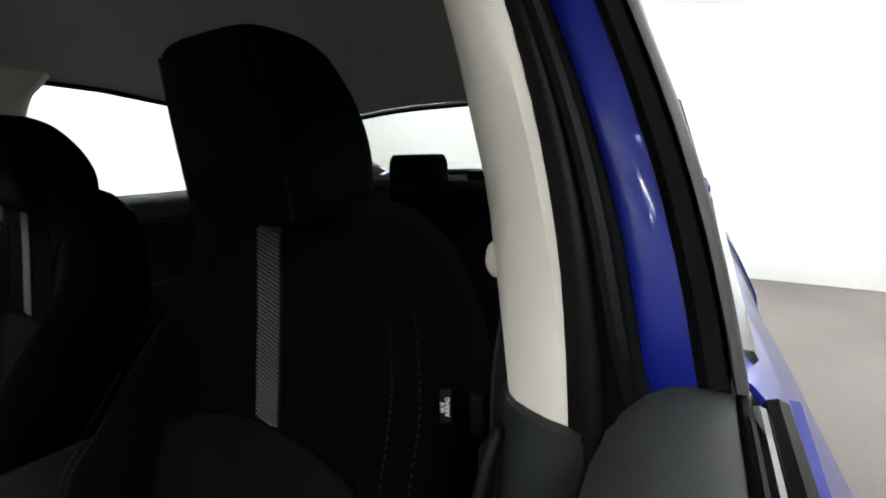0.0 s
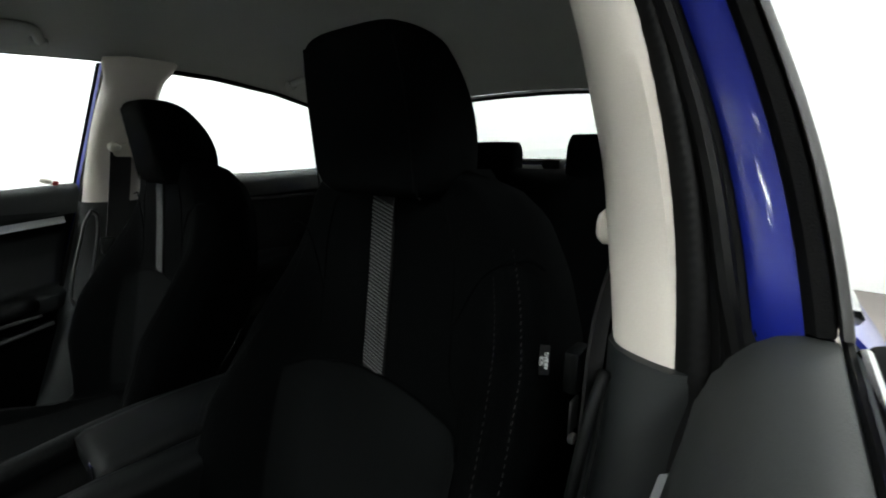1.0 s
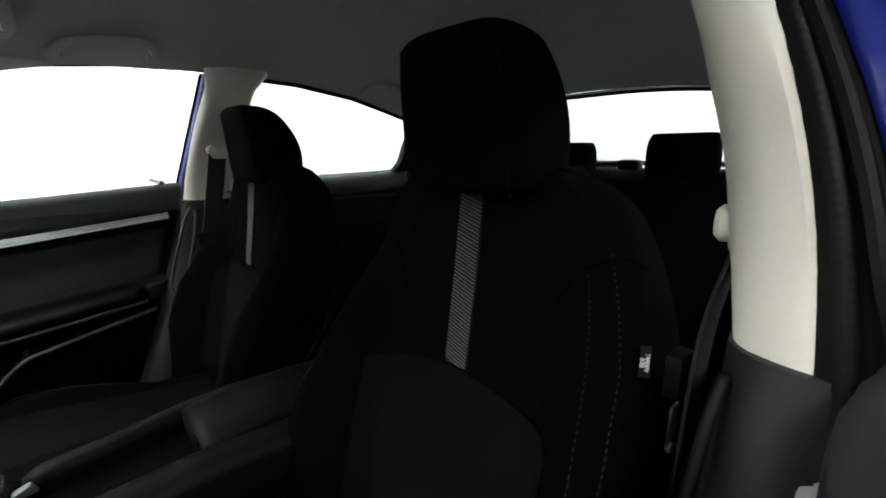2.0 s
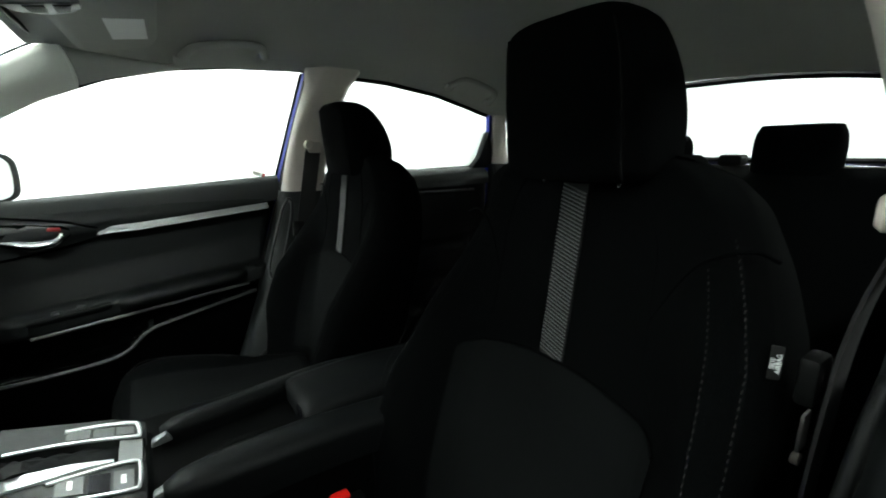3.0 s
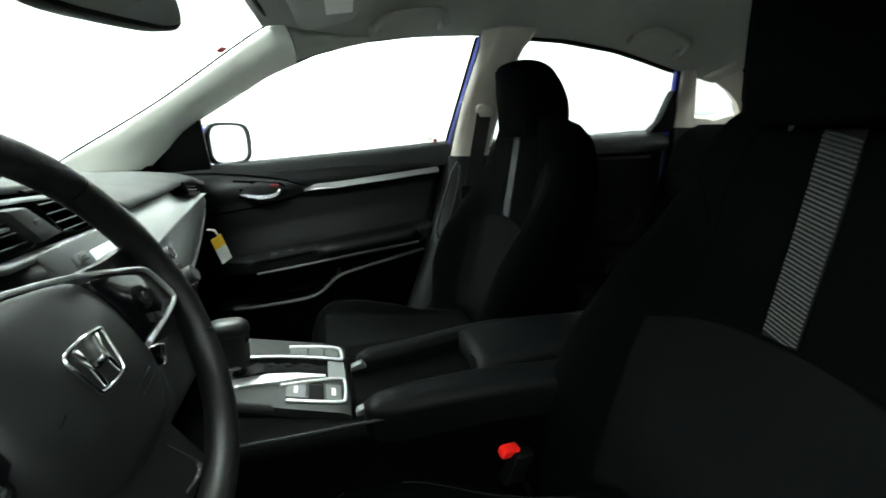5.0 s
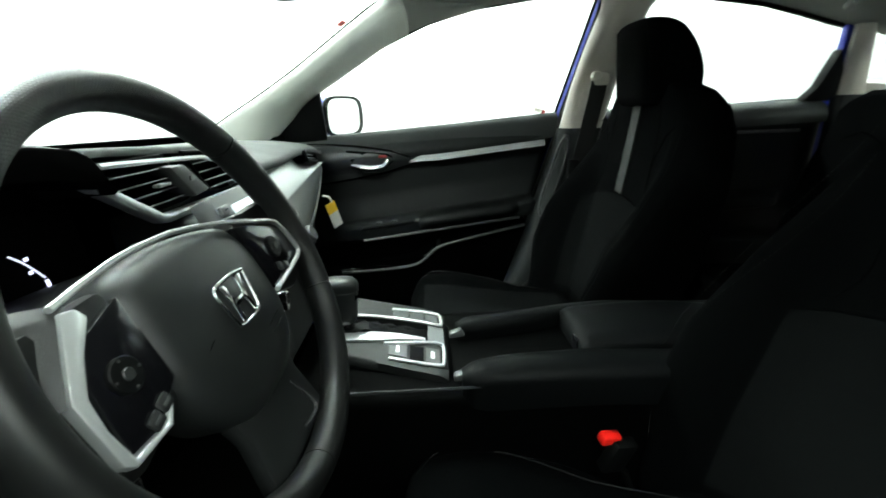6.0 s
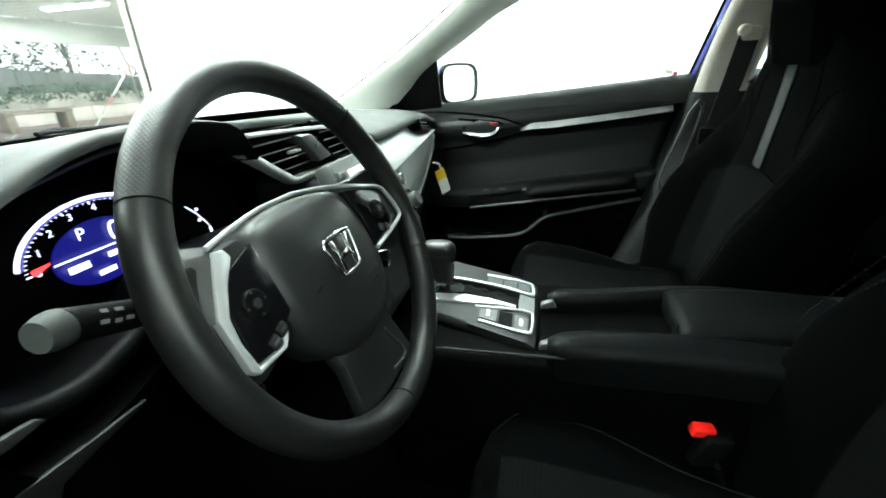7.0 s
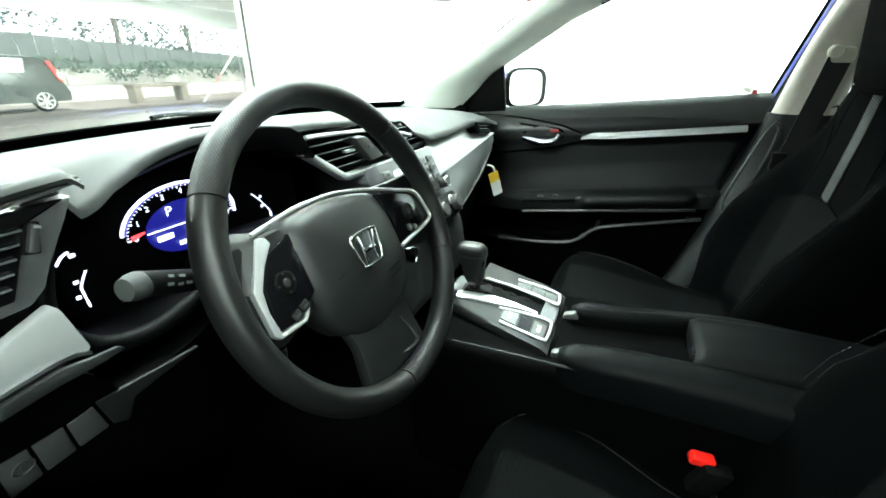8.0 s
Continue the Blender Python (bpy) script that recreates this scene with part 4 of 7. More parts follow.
def front_seat():
    seat = thing("car_seat", (0, 0, 0.28), "black cloth front seat with grey striped backrest", "car seat", "front seats")
    # backrest shell
    bm = fresh()
    rings = []
    for k in range(53):
        z = 0.42 + 0.61 * k / 52
        w = back_half(z)
        t = interp([(0.42, 0.13), (0.7, 0.14), (0.82, 0.155), (0.92, 0.158), (0.97, 0.145), (1.01, 0.11), (1.03, 0.06)], z)
        ring = []
        for i in range(49):
            q = -1 + 2 * i / 48
            x = w * math.sin(q * math.pi / 2) if abs(q) > 0.999 else w * (0.55 * q + 0.45 * math.sin(q * math.pi / 2))
            y = back_front(x, z) - 0.035 * max(0.0, (abs(x) / w - 0.86) / 0.14) ** 2
            if k == 52:
                y -= 0.02
            ring.append(Vector((x, y, z)))
        yb = back_front(0, z) - t
        for i in range(9):
            q = 1 - 2 * i / 8
            ring.append(Vector((w * 0.985 * math.copysign(abs(q) ** 0.7, q), yb + 0.05 * abs(q) ** 3, z)))
        rings.append(ring)
    loft(bm, rings)
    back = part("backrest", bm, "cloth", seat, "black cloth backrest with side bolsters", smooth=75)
    # lower lighter insert with an arched top
    bm = fresh()

    def ins(u, v):
        x = -0.158 + 0.316 * u
        top = 0.772 - 1.25 * x * x
        z = 0.47 + (top - 0.47) * v
        return (x, back_front(x, z) + 0.0035, z)
    sheet(bm, ins, 24, 24, (0, -0.004, 0))
    part("back_insert", bm, "insert", back, "charcoal cloth insert", smooth=75)
    bm = fresh()
    tube(bm, [(x, back_front(x, z) + 0.004, z) for x, z in [(-0.158 + 0.316 * k / 30, 0.774 - 1.25 * (-0.158 + 0.316 * k / 30) ** 2) for k in range(31)]], 0.0022, 6)
    part("insert_seam", bm, "cloth", back)
    # middle stripe with slanting ribs
    bm = fresh()
    sheet(bm, lambda u, v: (-0.0185 + 0.037 * u, back_front(0, 0.774 + 0.222 * v) + 0.003, 0.774 + 0.222 * v), 2, 16, (0, -0.003, 0))
    stripe = part("back_stripe", bm, "stripe", back, "dark stripe with slanting grey ribs", smooth=75)
    bm = fresh()
    for k in range(46):
        z = 0.773 + 0.0047 * k
        pts = [(x, back_front(0, z + 0.30 * (x + 0.0175)) + 0.0042, z + 0.30 * (x + 0.0175)) for x in (-0.0178, 0.0, 0.0178)]
        tube(bm, pts, 0.0011, 4)
    part("rib_threads", bm, "rib", stripe, "thin slanting grey threads")
    # seams
    for sx in (-1, 1):
        bm = fresh()
        for line in (0.162, 0.203):
            n = 70
            for k in range(n):
                z = 0.925 - 0.40 * k / n - (0.0 if line < 0.2 else -0.03)
                x = sx * min(line + (0.26 if line < 0.2 else 0.18) * (0.925 - z), (0.90 if line < 0.2 else 0.96) * back_half(z))
                tube(bm, [(x, back_front(x, z) + 0.0008, z), (x, back_front(x, z - 0.003) + 0.0008, z - 0.003)], 0.0005, 4)
        tagged(part("stitching", bm, "thread", back, smooth=0), "grey stitching", kind="stuff")
        bm = fresh()
        pts = [(sx * interp([(1.02, 0.07), (0.98, 0.098), (0.93, 0.112), (0.8, 0.118), (0.735, 0.158)], z), 0, z) for z in [1.02 - 0.285 * k / 24 for k in range(25)]]
        tube(bm, [(x, back_front(x, z) + 0.0003, z) for x, _, z in pts], 0.0012, 5)
        part("panel_seam", bm, "cloth", back)
        bm = fresh()
        pts = curve3([(sx * 0.115, 0, 0.86), (sx * 0.15, 0, 0.925), (sx * 0.19, 0, 0.945), (sx * 0.214, 0, 0.94)], 16)
        tube(bm, [(p.x, back_front(p.x, p.z) + 0.0005, p.z) for p in pts], 0.0018, 5)
        part("shoulder_seam", bm, "cloth", back)
    # headrest: the front panel curves into side panels; a seam runs along each edge of the front
    def hr(v, a, sh=1.0):
        z = 1.0 + 0.174 * v
        w = 0.1023 * (1 - 0.188 * v ** 4)
        q = min(1.0, max(0.0, (v - 0.314) / 0.686))
        d = 0.1434 * math.sqrt(1 - 0.7065 * q * q)
        c, n = math.cos(a), math.sin(a)
        rear = 1 - 0.115 * abs(n) if n < 0 else 1.0
        if n < 0:
            sh *= 1 - 0.16 * abs(n) * max(0.0, 1 - v / 0.42) ** 1.6
        return V(w * sh * rear * math.copysign(abs(c) ** 0.6, c), -0.562 + 0.018 * v - d / 2 + d / 2 * sh * math.copysign(abs(n) ** (0.45 if n > 0 else 0.6), n), z)
    bm = fresh()
    rings = []
    for v, sh in ((0, 0.80), (0.03, 0.90), (0.08, 0.965), (0.16, 1), (0.25, 1), (0.35, 1), (0.45, 1), (0.55, 1), (0.65, 1), (0.75, 1), (0.84, 1), (0.9, 1), (0.93, 0.98), (0.96, 0.93), (0.98, 0.87), (1.0, 0.75)):
        rings.append([hr(v, 2 * math.pi * k / 48, sh) for k in range(48)])
    loft(bm, rings)
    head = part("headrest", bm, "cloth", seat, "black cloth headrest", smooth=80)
    for sx in (-1, 1):
        bm = fresh()
        a = radians(90 - sx * 42)
        for k in range(48):
            v = 0.90 - 0.86 * k / 48
            tube(bm, [hr(v, a, 1.004), hr(v - 0.011, a, 1.004)], 0.0005, 4)
        tagged(part("stitching", bm, "thread", head, smooth=0), "grey stitching", kind="stuff")
        bm = fresh()
        tube(bm, [hr(0.93 - 0.91 * k / 30, a - sx * 0.05, 1.001) for k in range(31)], 0.0012, 5)
        part("headrest_seam", bm, "cloth", head)
        bm = fresh()
        tube(bm, [(sx * 0.055, -0.615, 0.96), (sx * 0.055, -0.612, 1.03)], 0.006, 10)
        part("headrest_post", bm, "gloss", head, "dark headrest post")
    # cushion
    bm = fresh()
    rings = []
    for k in range(25):
        u = k / 24
        y = -0.505 + 0.455 * u
        h = interp([(0, 0.445), (0.35, 0.456), (0.75, 0.485), (0.9, 0.489), (0.96, 0.48), (1, 0.45)], u)
        bol = interp([(0, 0.03), (0.4, 0.028), (0.8, 0.016), (1, 0.0)], u)
        w = interp([(0, 0.172), (0.3, 0.18), (0.45, 0.205), (0.65, 0.232), (0.84, 0.238), (0.92, 0.226), (0.97, 0.2), (1, 0.16)], u)
        ring = []
        for i in range(19):
            q = -1 + 2 * i / 18
            x = w * (0.6 * q + 0.4 * math.sin(q * math.pi / 2))
            z = h + bol * step(0.13, 0.2, abs(x)) - 0.03 * max(0.0, (abs(x) / w - 0.86) / 0.14) ** 2
            ring.append(Vector((x, y, z)))
        for x in (0.95, 0.5, -0.5, -0.95):
            ring.append(Vector((w * x, y - 0.02 * u, 0.36 if abs(x) > 0.9 else 0.33)))
        rings.append(ring)
    loft(bm, rings)
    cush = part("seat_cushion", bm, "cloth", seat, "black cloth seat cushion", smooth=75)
    bm = fresh()

    def ci(a, b):
        x = -0.135 + 0.27 * a
        u = 0.05 + 0.86 * b
        return (x, -0.505 + 0.455 * u, interp([(0, 0.445), (0.35, 0.456), (0.75, 0.485), (0.9, 0.489), (0.96, 0.48)], u) + 0.028 * step(0.13, 0.2, abs(x)) * step(0.95, 0.3, u) + 0.003)
    sheet(bm, ci, 16, 20, (0, 0, -0.004))
    part("cushion_insert", bm, "insert", cush, "charcoal cloth insert", smooth=75)
    for sx in (-1, 1):
        bm = fresh()
        pts = curve3([(sx * 0.15, -0.45, 0.455), (sx * 0.165, -0.33, 0.478), (sx * 0.205, -0.22, 0.494), (sx * 0.212, -0.12, 0.502), (sx * 0.185, -0.078, 0.488)], 24)
        tube(bm, pts, 0.001, 5)
        part("cushion_seam", bm, "seam", cush)
    # base with rails
    bm = fresh()
    box(bm, (0, -0.30, 0.315), (0.44, 0.36, 0.06), 0.015)
    part("seat_base", bm, "shadeblack", seat)
    for sx in (-0.19, 0.19):
        bm = fresh()
        box(bm, (sx, -0.28, 0.275), (0.04, 0.42, 0.03), 0.004)
        part("seat_rail", bm, "steel", seat)
        bm = fresh()
        prism(bm, [(-0.56, 0.36), (-0.40, 0.36), (-0.40, 0.42), (-0.47, 0.48), (-0.56, 0.50)], lambda a, b, c: Vector((sx * 1.3 + c, a, b)), -0.012, 0.012, 0.006)
        part("hinge_cover", bm, "black", seat)
    return seat


seat = front_seat()
other = copy_thing(seat, Matrix.Translation((SEAT_X, 0, 0.28)))
for ob in other.children:
    if ob.name.startswith("headrest"):
        ob.location.z -= 0.022  # pushed further down than the driver's
        ob.location.y -= 0.016
seat.matrix_basis = Matrix.Translation((-SEAT_X, 0, 0.28))
bpy.context.view_layer.update()


def airbag_tag():
    """Sewn white-on-black tag on the outer bolster of the driver's seat."""
    tag = thing("airbag_tag", (-0.598, -0.585, 0.862), "small black sewn tag with white lettering on the seat side", "label")
    bm = fresh()
    box(bm, (-0.594, -0.585, 0.862), (0.0095, 0.002, 0.030), 0.0006, pose(0, 0, 0, 0, 0, 35))
    part("tag_cloth", bm, "stripe", tag)
    for k, text in enumerate(("SIDE", "AIRBAG")):
        cu = bpy.data.curves.new("lettering", "FONT")
        cu.body, cu.size, cu.extrude, cu.align_x = text, 0.0050, 0.0002, "CENTER"
        cu.materials.append(M["white"])
        tmp = new("lettering", cu)
        bpy.context.view_layer.update()
        me = bpy.data.meshes.new_from_object(tmp.evaluated_get(bpy.context.evaluated_depsgraph_get()))
        bpy.data.objects.remove(tmp)
        ob = new("lettering", me)
        ob.parent = tag
        ob.matrix_parent_inverse = tag.matrix_world.inverted()
        ob.matrix_basis = Matrix.Translation((-0.5935, -0.5828, 0.862)) @ pose(0, 0, 0, 0, 0, 35) @ Matrix.Translation((-0.0004 - 0.0042 * k, 0.0005, 0)) @ pose(0, 0, 0, 90, 0, 180) @ pose(0, 0, 0, 0, 0, 90)


airbag_tag()


# ---- rear bench ----
def rear_bench():
    seat = thing("rear_bench", (0, -1.2, 0.3), "black cloth rear bench seat with three headrests", "car seat")
    bm = fresh()
    rings = []
    for k in range(21):
        z = 0.44 + 0.565 * k / 20
        yc = interp([(0.44, -1.20), (0.7, -1.27), (0.95, -1.355), (1.005, -1.385)], z)
        w = interp([(0.44, 0.62), (0.8, 0.635), (0.95, 0.62), (1.005, 0.58)], z)
        t = 0.10 if k < 19 else 0.07
        ring = []
        for i in range(31):
            x = -w + 2 * w * i / 30
            y = yc + 0.022 * math.cos(x / 0.33 * math.pi) * -1 * step(1.0, 0.9, z) + 0.03 * step(0.5, 0.62, abs(x)) - (0.02 if k == 20 else 0)
            ring.append(Vector((x, y, z)))
        ring += [Vector((w, yc - t, z)), Vector((-w, yc - t, z))]
        rings.append(ring)
    loft(bm, rings)
    part("backrest", bm, "cloth", seat, smooth=70)
    bm = fresh()
    rings = []
    for k in range(15):
        u = k / 14
        y = -1.26 + 0.46 * u
        h = interp([(0, 0.48), (0.5, 0.49), (0.85, 0.52), (0.95, 0.51), (1, 0.46)], u)
        ring = [Vector((-0.64 + 1.28 * i / 30, y, h + 0.016 * math.cos((-0.64 + 1.28 * i / 30) / 0.33 * math.pi) * -1)) for i in range(31)]
        ring += [Vector((0.62, y, 0.33)), Vector((-0.62, y, 0.33))]
        rings.append(ring)
    loft(bm, rings)
    part("seat_cushion", bm, "cloth", seat, smooth=70)
    for x, w, zt in ((-0.335, 0.085, 1.10), (0.0, 0.095, 1.083), (0.335, 0.085, 1.10)):
        bm = fresh()
        rings = []
        for k in range(9):
            v = k / 8
            z = 0.975 + (zt - 0.975) * v
            sh = (0.9, 1, 1, 1, 1, 1, 0.99, 0.95, 0.86)[k]
            rings.append([Vector((x + w * sh * math.copysign(abs(math.cos(a)) ** 0.45, math.cos(a)), -1.425 + 0.045 * sh * math.copysign(abs(math.sin(a)) ** 0.6, math.sin(a)), z)) for a in [2 * math.pi * i / 24 for i in range(24)]])
        loft(bm, rings)
        part("headrest", bm, "cloth", seat, "black cloth rear headrest", smooth=70)
    # parcel shelf and belt guide
    bm = fresh()
    box(bm, (0, -1.77, 0.985), (1.24, 0.66, 0.03), 0.012)
    tagged(part("parcel_shelf", bm, "carpet"), "dark felt parcel shelf behind the rear seat", "shelf", kind="structure")
    g = thing("belt_guide", (-0.17, -1.50, 1.0), "black plastic belt guide on the parcel shelf", "belt guide")
    bm = fresh()
    box(bm, (-0.185, -1.47, 1.02), (0.06, 0.05, 0.03), 0.01)
    part("guide_body", bm, "black", g)


rear_bench()


# ---- steering wheel ----
HUB = V(-0.3375, 0.0605, 0.8450)
LEAN_W, YAW_W = radians(22.6), radians(2.4)


def wheel_point(a, b, c=0.0):
    """a to the right, b up in the wheel's plane, c towards the driver."""
    up, out = V(0, math.sin(LEAN_W), math.cos(LEAN_W)), V(0, -math.cos(LEAN_W), math.sin(LEAN_W))
    right = V(1, 0, 0) * math.cos(YAW_W) + out * math.sin(YAW_W)
    return HUB + a * right + b * up + c * (out * math.cos(YAW_W) - V(1, 0, 0) * math.sin(YAW_W))


def steering_wheel():
    sw = thing("steering_wheel", HUB, "black steering wheel with satin silver spokes", "steering wheel")
    R, r = 0.1688, 0.0143

    def arc(a0, a1, n):
        return [a0 + (a1 - a0) * k / n for k in range(n + 1)]

    def rim(a0, a1, n, rr=r):
        t = fresh()
        rings = []
        for a in arc(a0, a1, n):
            d = math.cos(radians(a)), math.sin(radians(a))
            ring = []
            for i in range(20):
                p = 2 * math.pi * i / 20
                k = R + rr * 1.0 * math.cos(p)
                ring.append(wheel_point(k * d[0], k * d[1], rr * 1.12 * math.sin(p)))
            rings.append(ring)
        loft(t, rings)
        return t
    # angles: 0 to the right, 90 up; grips dimpled, seams between the sections
    for name, a0, a1, m, label in (("rim_grip", 43, 147, "perf", "dimpled upper rim"), ("rim_section", 147.6, 262, "leather", ""), ("rim_section", 262.6, 336, "leather", ""), ("rim_section", 336.6, 402.4, "leather", "")):
        n = max(10, int((a1 - a0) / 3))
        ob = part(name, rim(a0, a1, n), m, sw, label, smooth=80)
        if m == "perf":
            uv = ob.data.uv_layers.new(name="grip")
            along, around = radians(a1 - a0) * R / 0.0033 / n, 30 / 20
            for poly in ob.data.polygons:
                ids = [ob.data.loops[k].vertex_index for k in poly.loop_indices]
                wrap = any(i % 20 == 19 for i in ids)
                for k, i in zip(poly.loop_indices, ids):
                    q = i % 20
                    p, w = i // 20 * along, (20 if wrap and q == 0 else q) * around
                    uv.data[k].uv = (p + w, p - w)
    bm = fresh()
    tube(bm, [wheel_point(R * math.cos(radians(a)), R * math.sin(radians(a))) for a in arc(0, 357, 119)], r * 0.93, 14, closed=True, up=(0, -0.9, 0.4))
    part("rim_core", bm, "rubber", sw, smooth=80)
    # airbag cover
    bm = fresh()
    outline = curve3([(-0.086, 0.012), (-0.083, 0.038), (-0.070, 0.052), (-0.04, 0.0575), (0.0, 0.0575), (0.04, 0.052), (0.068, 0.043), (0.080, 0.028), (0.085, 0.005), (0.087, -0.022), (0.080, -0.054), (0.062, -0.080), (0.035, -0.095), (0.0, -0.099), (-0.035, -0.095), (-0.062, -0.080), (-0.080, -0.054), (-0.087, -0.022), (-0.086, 0.012)], 57)[:-1]
    rings = []
    for k, (sc, c) in enumerate([(0.97, -0.045), (1.0, -0.022), (0.985, -0.012), (0.93, -0.005), (0.80, 0.0), (0.58, 0.005), (0.28, 0.008)]):
        rings.append([wheel_point(p[0] * sc, -0.012 + (p[1] + 0.012) * sc, c) for p in outline])
    loft(bm, rings)
    hub = part("airbag_cover", bm, "hub", sw, "dark grey airbag cover", smooth=80)
    bm = fresh()
    tube(bm, [wheel_point(-0.055, -0.022, 0.0058), wheel_point(-0.046, -0.019, 0.0062)], 0.0007, 4)
    part("moulded_mark", bm, "black", hub)
    for k in range(2):
        bm = fresh()
        tube(bm, [wheel_point(0.020, -0.046 - 0.008 * k, 0.0058), wheel_point(0.048, -0.044 - 0.008 * k, 0.0045)], 0.0013 - 0.0006 * k, 4)
        part("embossed_bar", bm, "black", hub)
    # badge: rounded frame with two uprights
    def bp(x, y, c):
        return wheel_point(x, y - 0.008, c)
    bm = fresh()
    frame_pts = curve3([(-0.0235, 0.013, 0), (-0.0195, 0.0178, 0), (0, 0.0192, 0), (0.0195, 0.0178, 0), (0.0235, 0.013, 0), (0.0185, -0.0135, 0), (0.0135, -0.0185, 0), (0, -0.0195, 0), (-0.0135, -0.0185, 0), (-0.0185, -0.0135, 0), (-0.0235, 0.013, 0)], 41)[:-1]
    tube(bm, [bp(p.x, p.y, 0.0095) for p in frame_pts], 0.0019, 8, closed=True, up=(0, -0.9, 0.4))
    badge = part("badge", bm, "chrome", hub, "chrome badge", smooth=80)
    for sx in (-1, 1):
        bm = fresh()
        prism(bm, [(sx * 0.0175, 0.0165), (sx * 0.0095, 0.0165), (sx * 0.0065, 0.001), (sx * 0.0085, -0.0165), (sx * 0.0125, -0.0165), (sx * 0.0118, 0.0)], lambda a, b, c: bp(a, b, c), 0.0070, 0.0115, 0.0014)
        part("badge_bar", bm, "chrome", badge)
    bm = fresh()
    prism(bm, [(-0.0075, 0.0015), (0.0075, 0.0015), (0.0075, -0.0045), (-0.0075, -0.0045)], lambda a, b, c: bp(a, b, c), 0.0070, 0.0105, 0.001)
    part("badge_bar", bm, "chrome", badge)
    # side spokes with keypads in silver frames
    for sx in (-1, 1):
        bm = fresh()
        pts = [(0.080, 0.050), (0.115, 0.048), (0.162, 0.050), (0.166, 0.0), (0.160, -0.045), (0.128, -0.050), (0.090, -0.040), (0.080, -0.035)]
        prism(bm, [(sx * a, b) for a, b in pts], wheel_point, -0.030, -0.008, 0.006)
        spoke = part("spoke", bm, "leather", sw, "dark side spoke")
        # driver's door side: broad blade beside the keypad, hooked at its foot; other side: slim frame round the keypad
        if sx < 0:
            bm = fresh()
            blade = [(0.117, 0.049), (0.130, 0.028), (0.1425, 0.008), (0.1425, -0.034), (0.137, -0.040), (0.105, -0.040), (0.094, -0.028), (0.0965, -0.0255), (0.107, -0.0365), (0.1345, -0.0355), (0.1365, -0.014), (0.1335, 0.005), (0.121, 0.0235), (0.105, 0.040), (0.108, 0.047)]
            prism(bm, [(sx * a, b) for a, b in blade], wheel_point, -0.016, -0.001, 0.0014)
            fr = part("silver_blade", bm, "silver", spoke, "satin silver spoke blade", smooth=40)
            # grey flank sloping away from the blade to the rim
            near = [(0, (0.110, 0.051)), (0.35, (0.118, 0.047)), (0.7, (0.131, 0.027)), (1, (0.143, 0.007))]
            far = [(0, (0.124, 0.060)), (0.35, (0.138, 0.054)), (0.7, (0.150, 0.034)), (1, (0.156, 0.012))]

            def flank(u, v, sx=sx, near=near, far=far):
                a0, b0 = (interp([(k, q[j]) for k, q in near], v) for j in (0, 1))
                a1, b1 = (interp([(k, q[j]) for k, q in far], v) for j in (0, 1))
                return wheel_point(sx * (a0 + (a1 - a0) * u), b0 + (b1 - b0) * u, -0.0035 - 0.016 * u ** 1.3)
            bm = fresh()
            sheet(bm, flank, 6, 12, wheel_point(0, 0, -0.006) - wheel_point(0, 0, 0))
            part("blade_flank", bm, "knob", fr, "grey flank of the blade", smooth=50)
            line = [(0.0, 0.0605, -0.009), (-0.05, 0.061, -0.009), (-0.09, 0.0565, -0.007), (-0.118, 0.0525, -0.004)]
            face = [(0.080, 0.042), (0.112, 0.032), (0.130, 0.008), (0.134, -0.034), (0.108, -0.036), (0.096, -0.028), (0.080, -0.020)]
            cx, cy, cc = 0.109, 0.002, 0.0
        else:
            bm = fresh()
            tube(bm, [wheel_point(p.x, p.y, 0.005) for p in curve3([(0.098, 0.0345, 0), (0.126, 0.026, 0), (0.139, 0.016, 0), (0.1495, -0.012, 0), (0.145, -0.020, 0), (0.121, -0.0245, 0), (0.066, -0.030, 0)], 36)], 0.0026, 8)
            fr = part("silver_frame", bm, "silver", spoke, "slim satin silver keypad frame", smooth=60)
            line = [(0.0, 0.0605, -0.009), (0.03, 0.055, -0.005), (0.06, 0.047, 0.001), (0.085, 0.039, 0.005), (0.100, 0.034, 0.005)]
            face = [(0.058, 0.041), (0.098, 0.033), (0.126, 0.025), (0.138, 0.015), (0.148, -0.012), (0.144, -0.019), (0.121, -0.0235), (0.070, -0.029), (0.067, 0.005)]
            cx, cy, cc = 0.104, 0.004, 0.0065
        bm = fresh()
        tube(bm, [wheel_point(p.x, p.y, p.z) for p in curve3(line, 20)], 0.0022, 6)
        part("silver_line", bm, "silver", fr)
        bm = fresh()
        prism(bm, [(sx * a, b) for a, b in face], wheel_point, -0.014 + cc, -0.003 + cc, 0.002)
        pad = part("keypad", bm, "gloss", spoke, "gloss black keypad")
        axis = wheel_point(0, 0, 1) - wheel_point(0, 0, 0)
        bm = fresh()
        disc(bm, wheel_point(sx * cx, cy, cc - 0.004), axis, 0.0115, 0.004, 20, 0.001)
        part("rocker_ring", bm, "black", pad)
        bm = fresh()
        disc(bm, wheel_point(sx * cx, cy, cc - 0.001), axis, 0.004, 0.0022, 16, 0.0005)
        part("ok_button", bm, "hub", pad)
